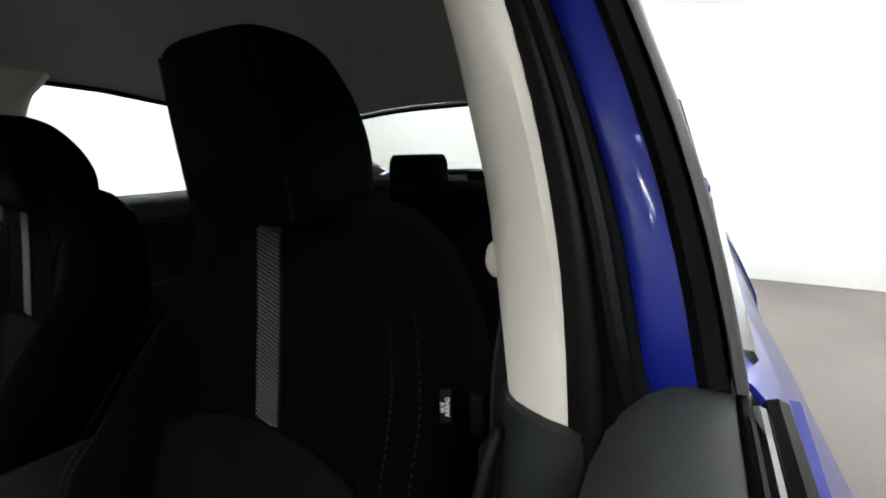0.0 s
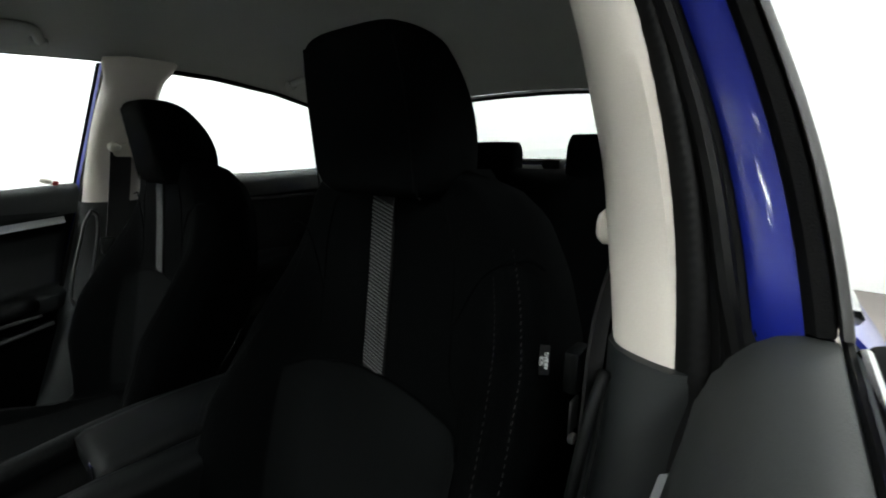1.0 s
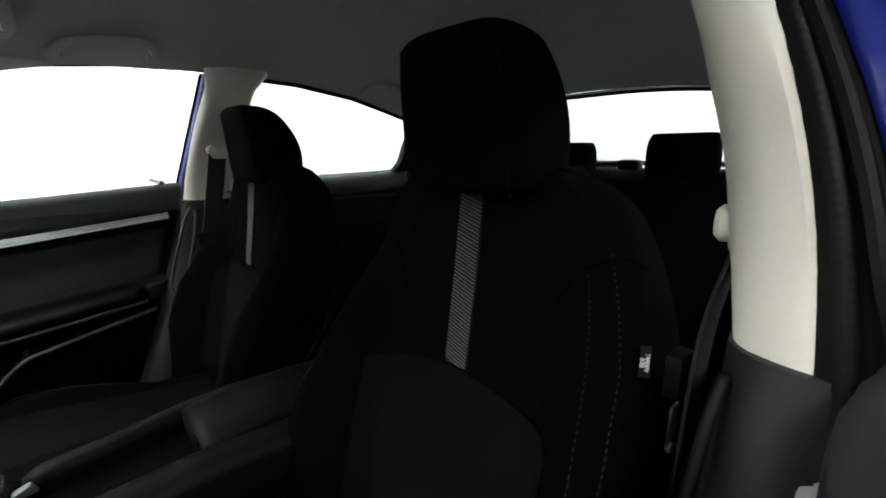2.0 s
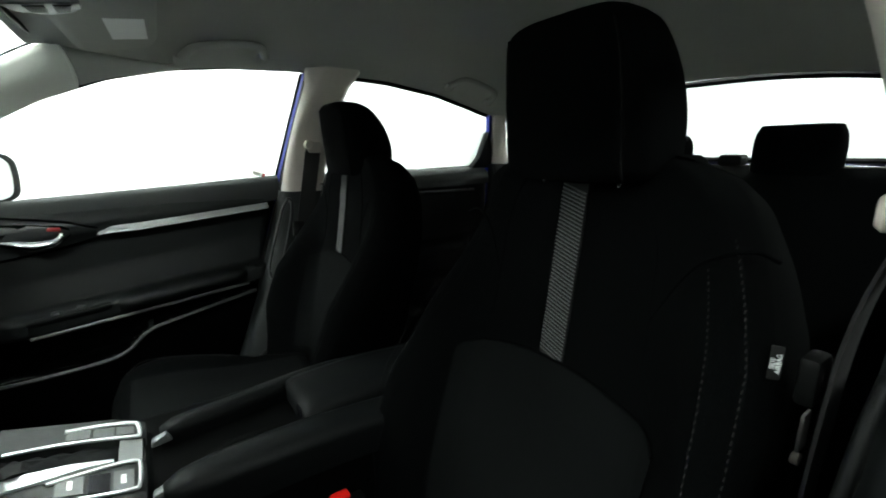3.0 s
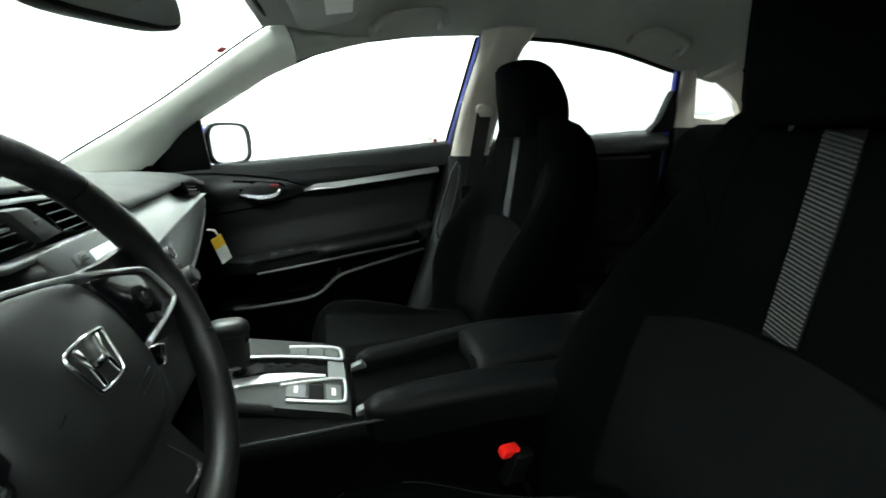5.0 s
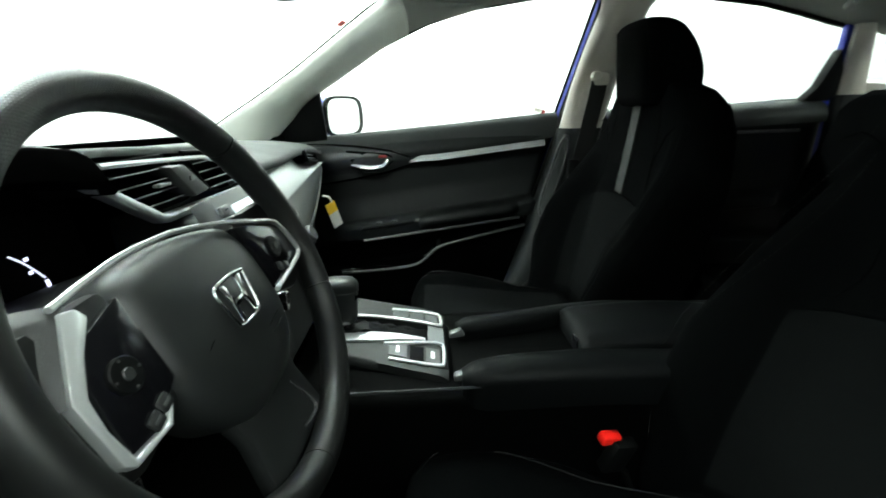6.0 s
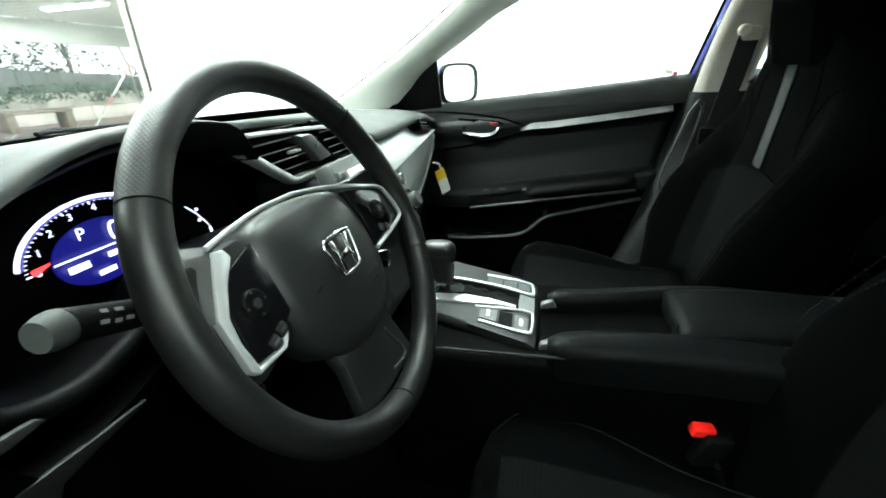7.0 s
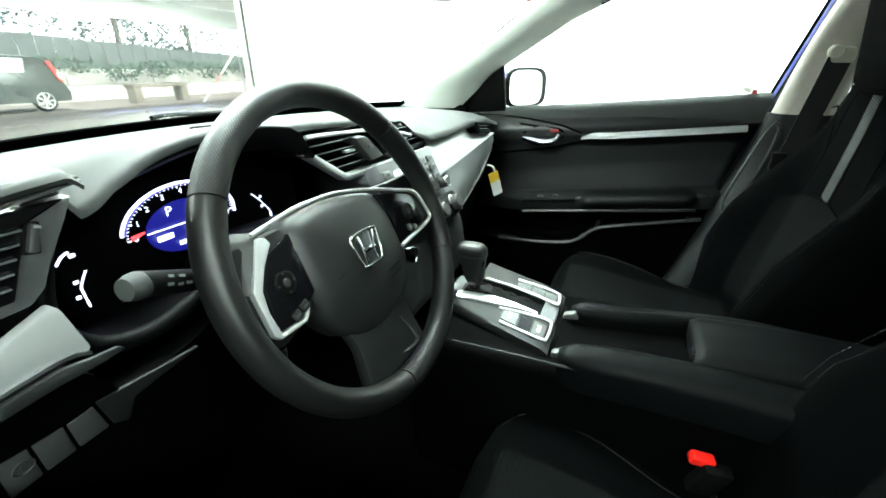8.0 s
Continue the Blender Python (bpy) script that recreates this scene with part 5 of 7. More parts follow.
        for k in range(2):
            bm = fresh()
            box(bm, wheel_point(sx * (cx - 0.009 + 0.012 * k), cy - (0.028 if sx < 0 else 0.020) - 0.004 * k, cc - 0.002), (0.010, 0.003, 0.009), 0.001, pose(0, 0, 0, -24.5, sx * 20))
            key = part("key", bm, "hub", pad)
            bm = fresh()
            box(bm, wheel_point(sx * (cx - 0.009 + 0.012 * k), cy - (0.028 if sx < 0 else 0.020) - 0.004 * k, cc - 0.0003), (0.006, 0.0006, 0.002), 0, pose(0, 0, 0, -24.5, sx * 20))
            part("key_mark", bm, "lip", key)
        for dx, dy in ((0, 0.009), (0, -0.009), (-0.009, 0), (0.009, 0)):
            bm = fresh()
            disc(bm, wheel_point(sx * cx + dx, cy + dy, cc - 0.0002), axis, 0.0010, 0.0006, 8)
            part("key_mark", bm, "knob", pad)
        bm = fresh()
        box(bm, wheel_point(sx * 0.128, -0.06, -0.035), (0.012, 0.02, 0.022), 0.003)
        part("paddle_lever", bm, "chrome", spoke, "chrome-tipped lever")
    # lower spoke; a grey line stands for the lit right edge of its recess
    bm = fresh()
    prism(bm, [(-0.060, -0.070), (0.060, -0.070), (0.052, -0.105), (0.062, -0.160), (-0.062, -0.160), (-0.052, -0.105)], wheel_point, -0.030, -0.012, 0.006)
    low = part("lower_spoke", bm, "hub", sw, "dark lower spoke")
    for sx in (1,):
        bm = fresh()
        yoke = [(sx * 0.027, -0.108, 0), (sx * 0.040, -0.140, 0), (sx * 0.039, -0.149, 0), (sx * 0.030, -0.151, 0), (sx * 0.008, -0.147, 0)]
        tube(bm, [wheel_point(p.x, p.y, -0.0115) for p in curve3(yoke, 18)], lambda t: 0.0014 + 0.0016 * math.sin(math.pi * t), 8, flat=0.7)
        part("yoke_highlight", bm, "knob", low, "grey line put in for the lit edge of the spoke's recess", smooth=60)
    # column shroud
    bm = fresh()
    rings = []
    for k, (c, sx, sy) in enumerate([(-0.05, 0.065, 0.055), (-0.08, 0.08, 0.066), (-0.15, 0.09, 0.072), (-0.24, 0.095, 0.078)]):
        rings.append([wheel_point(sx * math.copysign(abs(math.cos(a)) ** 0.6, math.cos(a)), -0.01 + sy * math.copysign(abs(math.sin(a)) ** 0.6, math.sin(a)), c) for a in [2 * math.pi * i / 24 for i in range(24)]])
    loft(bm, rings)
    tagged(part("column_shroud", bm, "black"), "black steering column shroud behind the wheel", "column cover")
    # stalks
    st = thing("light_stalk", (-0.43, 0.115, 0.862), "black light stalk with a dark grey twist knob", "stalk")
    bm = fresh()
    tube(bm, [(-0.43, 0.128, 0.838), (-0.506, 0.105, 0.868), (-0.550, 0.0923, 0.8875)], lambda t: 0.0088 + 0.0006 * t, 14)
    arm = part("stalk_arm", bm, "black", st)
    along = (V(-0.550, 0.0923, 0.8875) - V(-0.506, 0.105, 0.868)).normalized()
    out = V(-0.1, -0.85, 0.5)
    out = (out - along * out.dot(along)).normalized()
    side = along.cross(out)
    for k, (d, q, w) in enumerate(((0.010, 24, 0.006), (0.020, 28, 0.005), (0.029, 24, 0.006), (0.012, -14, 0.005), (0.023, -12, 0.006))):
        nrm_ = out * math.cos(radians(q)) - side * math.sin(radians(q))
        turn = Matrix((along, along.cross(nrm_), nrm_)).transposed().to_4x4()
        bm = fresh()
        box(bm, V(-0.506, 0.105, 0.868) + along * (0.043 - d) + nrm_ * 0.0090, (w, 0.0022, 0.0008), 0, turn)
        part("stalk_mark", bm, "audioface", arm)
    bm = fresh()
    tube(bm, [(-0.549, 0.0925, 0.8874), (-0.551, 0.0921, 0.8877), (-0.556, 0.091, 0.8885), (-0.562, 0.0895, 0.8895)], lambda t: (0.0096, 0.0100, 0.0098, 0.0078)[min(3, int(round(t * 3)))], 20)
    part("twist_knob", bm, "dash", st, "dark grey twist knob", smooth=50)
    st = thing("wiper_stalk", (-0.26, 0.12, 0.85), "black wiper stalk beside the wheel", "stalk")
    bm = fresh()
    tube(bm, [(-0.28, 0.125, 0.855), (-0.22, 0.105, 0.862), (-0.165, 0.09, 0.868)], lambda t: 0.008 + 0.003 * t, 12, flat=0.8)
    arm = part("stalk_arm", bm, "black", st)
    bm = fresh()
    tube(bm, [(-0.165, 0.09, 0.868), (-0.145, 0.085, 0.871), (-0.135, 0.083, 0.872)], lambda t: 0.0125 - 0.003 * t, 16)
    part("stalk_end", bm, "knob", st)


steering_wheel()


# ---- dashboard ----
def lettering(text, size, at, turn, material, parent, name):
    """Raised lettering in the built-in font as a mesh part."""
    cu = bpy.data.curves.new(name, "FONT")
    cu.body, cu.size, cu.extrude, cu.align_x = text, size, 0.0002, "CENTER"
    tmp = new(name, cu)
    bpy.context.view_layer.update()
    me = bpy.data.meshes.new_from_object(tmp.evaluated_get(bpy.context.evaluated_depsgraph_get()))
    bpy.data.objects.remove(tmp)
    me.materials.clear()
    me.materials.append(M[material])
    ob = new(name, me)
    ob.parent = parent
    ob.matrix_parent_inverse = parent.matrix_world.inverted()
    ob.matrix_basis = Matrix.Translation(at) @ turn
    return ob


def dashboard():
    dash = thing("dashboard", (0, 0.3, 0.5), "dark grey moulded dashboard with silver trims", "dashboard")

    # top pad from the windscreen's foot to the front edge
    def edge(x):
        y = interp([(-0.72, 0.135), (-0.556, 0.135), (-0.545, 0.142), (-0.53, 0.150), (-0.51, 0.165), (-0.473, 0.185), (-0.45, 0.192), (-0.30, 0.195), (-0.2, 0.225), (-0.05, 0.235), (0.1, 0.225), (0.17, 0.206), (0.55, 0.20), (0.66, 0.205), (0.72, 0.22)], x)
        z = interp([(-0.72, 0.958), (-0.556, 0.955), (-0.5525, 0.938), (-0.545, 0.9365), (-0.535, 0.9375), (-0.525, 0.9395), (-0.51, 0.9435), (-0.49, 0.9470), (-0.473, 0.951), (-0.4407, 0.9585), (-0.4155, 0.9635), (-0.36, 0.9665), (-0.33, 0.966), (-0.262, 0.956), (-0.15, 0.949), (0.0, 0.938), (0.05, 0.930), (0.12, 0.902), (0.17, 0.883), (0.3, 0.883), (0.42, 0.890), (0.55, 0.888), (0.62, 0.874), (0.72, 0.86)], x)
        return y, z
    bm = fresh()

    def f(u, v):
        x = -0.72 + 1.44 * u
        ye, ze = edge(x)
        s = x / 0.67
        yb = 0.54 + 0.22 * max(0.0, 1 - s * s)
        w = v ** 1.3
        y = ye + (yb - ye) * w
        swell = 0.015 * step(0.08, 0.18, x) * step(0.68, 0.5, x)
        zt = ze + (max(ze, 0.964) - ze) * step(0.0, 0.07, w) * step(-0.36, -0.42, x)
        z = zt + (0.905 - zt) * w + (0.004 + swell) * math.sin(math.pi * w ** 0.6)
        if v < 0.02:
            z -= 0.003 * (1 - v / 0.02) ** 2
        return (x, y, z)
    sheet(bm, f, 260, 40, (0, 0, -0.006))
    part("top_pad", bm, "dash", dash, "soft dark grey dash top", smooth=70)
    # hood over the instruments
    bm = fresh()

    def hood(u, v):
        x = -0.545 + 0.31 * u
        ze = edge(max(x, -0.53))[1]
        y = 0.193 + 0.10 * v
        z = ze - 0.012 - 0.006 * v - 0.028 * step(0.93, 1.0, u)
        return (x, y, z)
    sheet(bm, hood, 32, 8, (0, 0.004, -0.004))
    part("instrument_hood", bm, "black", dash, "black instrument hood", smooth=70)
    bm = fresh()
    prism(bm, [(-0.36, 0.9635), (-0.3145, 0.962), (-0.2760, 0.957), (-0.2620, 0.949), (-0.2555, 0.938), (-0.2535, 0.929), (-0.2600, 0.922), (-0.2720, 0.921), (-0.2836, 0.927), (-0.31, 0.935), (-0.36, 0.940)], lambda a, b, c: V(a, c + 0.2 * (b - 0.94), b), 0.188, 0.262, 0.003)
    part("hood_end", bm, "frit", dash, "matt black rounded end of the instrument hood", smooth=50)
    # passenger side: shade sheet in the groove, satin silver blade, grey face below it, near-black glovebox
    ZT = [(0.10, 0.880), (0.17, 0.872), (0.3, 0.873), (0.42, 0.881), (0.45, 0.866), (0.52, 0.851), (0.60, 0.845)]
    ZL = [(0.10, 0.783), (0.19, 0.799), (0.515, 0.834), (0.60, 0.8425)]
    ZB = [(0.09, 0.700), (0.2, 0.718), (0.43, 0.749), (0.54, 0.779), (0.60, 0.800), (0.632, 0.815)]
    YB = [(0.09, 0.145), (0.2, 0.152), (0.43, 0.180), (0.60, 0.20), (0.632, 0.205)]

    def blade(u, v):
        x = 0.095 + 0.505 * u
        zt, zl = interp(ZT, x), interp(ZL, x)
        return (x, 0.232 - 0.040 * v - 0.004 * math.sin(math.pi * v), zt + (zl - zt) * v)
    bm = fresh()
    sheet(bm, blade, 40, 10, (0, 0.012, 0))
    part("silver_trim", bm, "silver", dash, "satin silver trim blade", smooth=60)
    bm = fresh()
    tube(bm, [V(*blade(k / 30, 1.0)) + V(0, -0.001, -0.001) for k in range(31)], 0.0014, 6)
    part("trim_edge", bm, "greyplastic", dash, "bright lower edge of the trim blade")

    def face(u, v):
        x = 0.09 + 0.54 * u
        zt, zb = interp(ZL, x) - 0.004, interp(ZB, x)
        zt = max(zt, zb + 0.004)
        return (x, 0.199 + (interp(YB, x) - 0.199) * v - 0.006 * math.sin(math.pi * v) + 0.02 * step(0.96, 1.0, u), zt + (zb - zt) * v)
    bm = fresh()
    sheet(bm, face, 40, 16, (0, 0.016, 0))
    part("dash_face", bm, "dashface", dash, "grey lower dash face", smooth=70)
    # paler tube put in where the glovebox edge catches light
    bm = fresh()
    tube(bm, [V(x, interp(YB, x) + 0.004, interp(ZB, x) - 0.0115) for x in [0.14 + 0.48 * k / 30 for k in range(31)]], 0.0055, 8, flat=0.7)
    part("glovebox_lit_edge", bm, "audiogrey", dash, "grey tube for the lit upper edge of the glovebox", smooth=70)
    # lid colour carries the shade below the dash
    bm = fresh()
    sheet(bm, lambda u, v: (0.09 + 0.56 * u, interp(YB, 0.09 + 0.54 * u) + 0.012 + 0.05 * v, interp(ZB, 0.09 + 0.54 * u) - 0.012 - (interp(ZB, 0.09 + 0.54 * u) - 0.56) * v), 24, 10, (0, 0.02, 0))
    part("glovebox", bm, "shadeblack", dash, "glovebox lid, coloured near-black for the shade under the dash", smooth=70)
    # sheet behind the gap, coloured as the groove's shade
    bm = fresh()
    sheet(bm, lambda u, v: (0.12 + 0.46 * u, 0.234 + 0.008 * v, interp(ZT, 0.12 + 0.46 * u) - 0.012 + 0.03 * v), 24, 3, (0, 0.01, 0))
    part("groove_shade", bm, "shadeblack", dash, "near-black sheet for the shaded groove under the dash top")
    bm = fresh()
    tube(bm, [(x, edge(x)[0] - 0.008, interp([(-0.25, 0.938), (0.0, 0.922), (0.1, 0.897), (0.35, 0.885), (0.6, 0.862)], x)) for x in [-0.235 + 0.33 * k / 30 for k in range(31)]], 0.0034, 6)
    part("bright_line", bm, "silver", dash, "thin silver line under the dash top")
    # end vent on the passenger's side
    def vent(c, w, h, turn, n, knob=True, lab="black air vent with slats"):
        m = Matrix.Translation(c) @ turn
        bm = fresh()
        tube(bm, [m @ V(p.x, 0, p.y) for p in curve3([(-w, -h, 0), (-w * 1.05, 0, 0), (-w, h, 0), (0, h * 1.05, 0), (w, h, 0), (w * 1.05, 0, 0), (w, -h, 0), (0, -h * 1.05, 0), (-w, -h, 0)], 33)[:-1]], 0.005, 6, closed=True, up=(0, 1, 0))
        ob = part("air_vent", bm, "black", dash, lab)
        bm = fresh()
        box(bm, m @ V(0, 0.03, 0), (2 * w, 0.004, 2 * h), 0, turn)
        part("vent_back", bm, "shadeblack", ob)
        for k in range(n):
            bm = fresh()
            z = -h + 2 * h * (k + 0.5) / n
            box(bm, m @ V(0, 0.010, z), (2 * w, 0.018, 0.003), 0.001, turn @ pose(0, 0, 0, 18))
            part("slat", bm, "shadeblack", ob)
            bm = fresh()
            box(bm, m @ V(0, 0.0005, z - 0.003), (2 * w, 0.0012, 0.0014), 0, turn)
            part("slat_edge", bm, "greyplastic", ob)
        if knob:
            bm = fresh()
            box(bm, m @ V(0.012, -0.004, 0), (0.016, 0.010, 0.007), 0.002, turn)
            part("vent_tab", bm, "audiogrey", ob)
        return ob
    vent((0.515, 0.200, 0.867), 0.062, 0.0125, pose(0, 0, 0, -14, 7, 4), 3, False)
    # centre vents: slanted openings with thin light-edged slats
    def clip(poly, z):
        xs_ = []
        for (x0, z0), (x1, z1) in zip(poly, poly[1:] + poly[:1]):
            if (z0 - z) * (z1 - z) < 0:
                xs_.append(x0 + (x1 - x0) * (z - z0) / (z1 - z0))
        return (min(xs_), max(xs_)) if len(xs_) > 1 else None
    for poly, zs, tab in (([(-0.240, 0.936), (-0.100, 0.934), (-0.090, 0.924), (-0.052, 0.882), (-0.075, 0.872), (-0.147, 0.871), (-0.222, 0.916)], (0.922, 0.909, 0.896, 0.883), (-0.124, 0.9015)),
                          ([(-0.048, 0.934), (0.075, 0.926), (0.165, 0.872), (0.155, 0.866), (0.02, 0.868), (-0.008, 0.876)], (0.918, 0.905, 0.892, 0.880), (0.06, 0.897))):
        bm = fresh()
        prism(bm, poly, lambda a, b, c: V(a, c + 0.15 * (b - 0.9), b), 0.240, 0.250)
        ob = part("air_vent", bm, "shadeblack", dash, "black air vent with slats")
        bm = fresh()
        tube(bm, [(x, 0.224 + 0.15 * (z - 0.9), z) for x, z in poly], 0.0028, 6, closed=True, up=(0, 1, 0))
        part("vent_frame", bm, "black", ob)
        for z in zs:
            x0, x1 = clip(poly, z)
            bm = fresh()
            box(bm, ((x0 + x1) / 2, 0.229 + 0.15 * (z - 0.9), z), (x1 - x0 - 0.004, 0.018, 0.002), 0.0006, pose(0, 0, 0, 14))
            slat = part("slat", bm, "shadeblack", ob)
            bm = fresh()
            box(bm, ((x0 + x1) / 2, 0.2195 + 0.15 * (z - 0.9), z - 0.002), (x1 - x0 - 0.004, 0.0016, 0.0016), 0.0004)
            part("slat_edge", bm, "greyplastic", slat)
        bm = fresh()
        box(bm, (tab[0], 0.217, tab[1]), (0.026, 0.010, 0.0045), 0.0015)
        part("vent_tab", bm, "greyplastic", ob)
    bm = fresh()
    prism(bm, [(-0.118, 0.922), (-0.084, 0.921), (-0.038, 0.881), (-0.080, 0.878)], lambda a, b, c: V(a, c + 0.15 * (b - 0.9), b), 0.204, 0.236, 0.004)
    hz = part("hazard_switch", bm, "knob", dash, "grey hazard switch")
    bm = fresh()
    box(bm, (-0.080, 0.2035, 0.903), (0.010, 0.002, 0.006), 0.0006)
    part("hazard_mark", bm, "lip", hz)
    # flat bezel under the centre vents
    bm = fresh()
    prism(bm, [(-0.250, 0.934), (-0.225, 0.918), (-0.150, 0.871), (-0.140, 0.8685), (0.0, 0.8655), (0.145, 0.863), (0.145, 0.856), (0.0, 0.857), (-0.143, 0.8585), (-0.157, 0.861), (-0.232, 0.908), (-0.256, 0.925)], lambda a, b, c: V(a, c + 0.10 * (b - 0.9), b), 0.208, 0.224, 0.0025)
    part("vent_bezel", bm, "silver", dash, "satin silver bezel below the air vents", smooth=60)
    # centre stack: audio unit and climate panel
    tilt = pose(0, 0, 0, -24)
    bm = fresh()
    prism(bm, [(0.255, 0.862), (0.165, 0.852), (0.14, 0.80), (0.10, 0.74), (0.085, 0.66), (0.12, 0.60), (0.30, 0.60), (0.30, 0.862)], lambda a, b, c: V(c, a, b), -0.122, 0.092, 0.01)
    part("stack_housing", bm, "dash", dash, "dark grey centre stack", smooth=60)
    bm = fresh()
    box(bm, (-0.030, 0.160, 0.841), (0.200, 0.03, 0.082), 0.005, tilt)
    aud = part("audio_unit", bm, "audioface", dash, "grey audio unit with small display")
    bm = fresh()
    box(bm, (-0.066, 0.1435, 0.850), (0.062, 0.004, 0.040), 0.003, tilt)
    part("display", bm, "display", aud, "pale lit display")
    for x in (-0.117, -0.012, 0.014, 0.042):
        for k in range(3):
            bm = fresh()
            box(bm, (x, 0.1445 + 0.0072 * (k - 1), 0.849 + 0.0165 * (k - 1)), (0.021, 0.005, 0.012), 0.0015, tilt)
            key = part("audio_key", bm, "audioface", aud)
            bm = fresh()
            box(bm, (x, 0.1415 + 0.0072 * (k - 1), 0.8505 + 0.0165 * (k - 1)), (0.009, 0.0005, 0.002), 0, tilt)
            part("key_mark", bm, "rib", key)
    for x in (-0.113, 0.056):
        bm = fresh()
        disc(bm, (x, 0.134, 0.814), (0, -math.cos(radians(24)), math.sin(radians(24))), 0.0105, 0.018, 20, 0.0015)
        kn = part("audio_knob", bm, "knob", aud, "dark knob with a bright rim")
        bm = fresh()
        tube(bm, [V(x, 0.134, 0.814) + V(0, -math.cos(radians(24)), math.sin(radians(24))) * 0.017 + 0.0098 * (math.cos(q) * V(1, 0, 0) + math.sin(q) * V(0, math.sin(radians(24)), math.cos(radians(24)))) for q in [2 * math.pi * j / 20 for j in range(20)]], 0.0012, 5, closed=True, up=(0, -0.9, 0.4))
        part("knob_rim", bm, "chrome", kn)
    bm = fresh()
    box(bm, (-0.018, 0.112, 0.775), (0.19, 0.02, 0.046), 0.005, pose(0, 0, 0, -30))
    cli = part("climate_panel", bm, "black", dash, "black climate panel")
    ax = (0, -math.cos(radians(30)), math.sin(radians(30)))
    for x in (-0.082, -0.018, 0.046):
        bm = fresh()
        disc(bm, (x, 0.105, 0.779), ax, 0.0180, 0.006, 24, 0.002)
        ring = part("dial_ring", bm, "chrome", cli, "chrome dial ring")
        bm = fresh()
        disc(bm, (x, 0.100, 0.782), ax, 0.0140, 0.014, 20, 0.002)
        part("dial", bm, "knob", ring)
    for x in (-0.05, 0.014, 0.07):
        bm = fresh()
        box(bm, (x, 0.099, 0.763), (0.018, 0.006, 0.010), 0.002, pose(0, 0, 0, -30))
        part("climate_key", bm, "silver", cli)
    # instrument cluster
    bm = fresh()
    prism(bm, [(-0.56, 0.885), (-0.50, 0.902), (-0.44, 0.922), (-0.38, 0.934), (-0.24, 0.930), (-0.21, 0.915), (-0.205, 0.80), (-0.25, 0.765), (-0.53, 0.765), (-0.575, 0.80)], lambda a, b, c: V(a, c + 0.08 * (b - 0.85), b), 0.262, 0.275, 0.003)
    cl = part("cluster_face", bm, "frit", dash, "gloss black instrument panel")

    def ring(c, rx, rz, a0, a1, th, m, name, parent):
        b = fresh()
        tube(b, [c + V(rx * math.cos(radians(a)), 0, rz * math.sin(radians(a))) for a in [a0 + (a1 - a0) * k / 40 for k in range(41)]], th, 5)
        return part(name, b, m, parent)
    c = V(-0.400, 0.252, 0.862)

    def at(r, a, d=0.0):
        return c + V(1.19 * r * math.cos(a), -d, 0.80 * r * math.sin(a))
    ring(c, 0.0690, 0.0465, 172, -6, 0.0017, "dial_white", "tachometer_ring", cl)
    ring(c, 0.0655, 0.0442, 172, -6, 0.0012, "dial_violet", "tachometer_glow", cl)
    for k in range(9):
        a = radians(178 - 22.5 * k)
        lettering(str(k), 0.0085, at(0.0475, a, 0.002) + V(0, 0, -0.003), pose(0, 0, 0, 90), "dial_white", cl, "dial_figure")
    for k in range(41):
        a = radians(180 - 4.5 * k)
        bm = fresh()
        tube(bm, [at(0.0545, a, 0.001), at(0.0528 if k % 5 else 0.0512, a, 0.001)], 0.0004 if k % 5 else 0.0008, 3)
        part("dial_tick", bm, "dial_white", cl)
    bm = fresh()
    loft(bm, [[c + V(0.043 * math.cos(q), d, -0.002 + 0.0290 * math.sin(q)) for q in [2 * math.pi * k / 40 for k in range(40)]] for d in (0.004, 0.002)])
    part("blue_display", bm, "dial_blue", cl, "blue lit centre display")
    lettering("P", 0.015, c + V(-0.016, -0.001, 0.014), pose(0, 0, 0, 90), "dial_white", cl, "gear_letter")
    lettering("0", 0.026, c + V(0.014, -0.001, 0.004), pose(0, 0, 0, 90), "dial_white", cl, "speed_figure")
    for x, z, w, h in ((-0.026, -0.008, 0.018, 0.006), (0.012, -0.007, 0.022, 0.005), (0.0, 0.001, 0.088, 0.0013), (-0.004, -0.020, 0.016, 0.0045), (0.028, -0.016, 0.010, 0.004)):
        bm = fresh()
        box(bm, c + V(x, -0.001, z), (w, 0.0008, h), 0)
        part("display_bar", bm, "dial_white", cl)
    bm = fresh()
    tube(bm, [c + V(-0.060, -0.002, 0.002), c + V(-0.047, -0.002, 0.005)], lambda t: 0.0026 - 0.0018 * t, 6)
    part("red_needle", bm, "dial_red", cl, "red lit needle")
    for pts, r in (([(-0.5262, 0.8612), (-0.5209, 0.8675), (-0.5142, 0.8706)], 0.0012), ([(-0.506, 0.8485), (-0.5132, 0.836), (-0.5138, 0.829), (-0.5121, 0.813)], 0.0010), ([(-0.2996, 0.8705), (-0.287, 0.859), (-0.2724, 0.8407)], 0.0006), ([(-0.2715, 0.838), (-0.2705, 0.8285)], 0.0014)):
        bm = fresh()
        tube(bm, curve3([(x, 0.254, z) for x, z in pts], 12), r, 5, up=(0, 1, 0))
        part("gauge_arc", bm, "dial_white", cl)
    for x, z, w in ((-0.5123, 0.8662, 0.0052), (-0.5165, 0.8405, 0.0042), (-0.5185, 0.8255, 0.0042), (-0.285, 0.863, 0.0036), (-0.2842, 0.8501, 0.0038), (-0.2850, 0.828, 0.0036), (-0.2715, 0.827, 0.0050)):
        bm = fresh()
        box(bm, (x, 0.254, z), (w, 0.001, 0.0034), 0.0004)
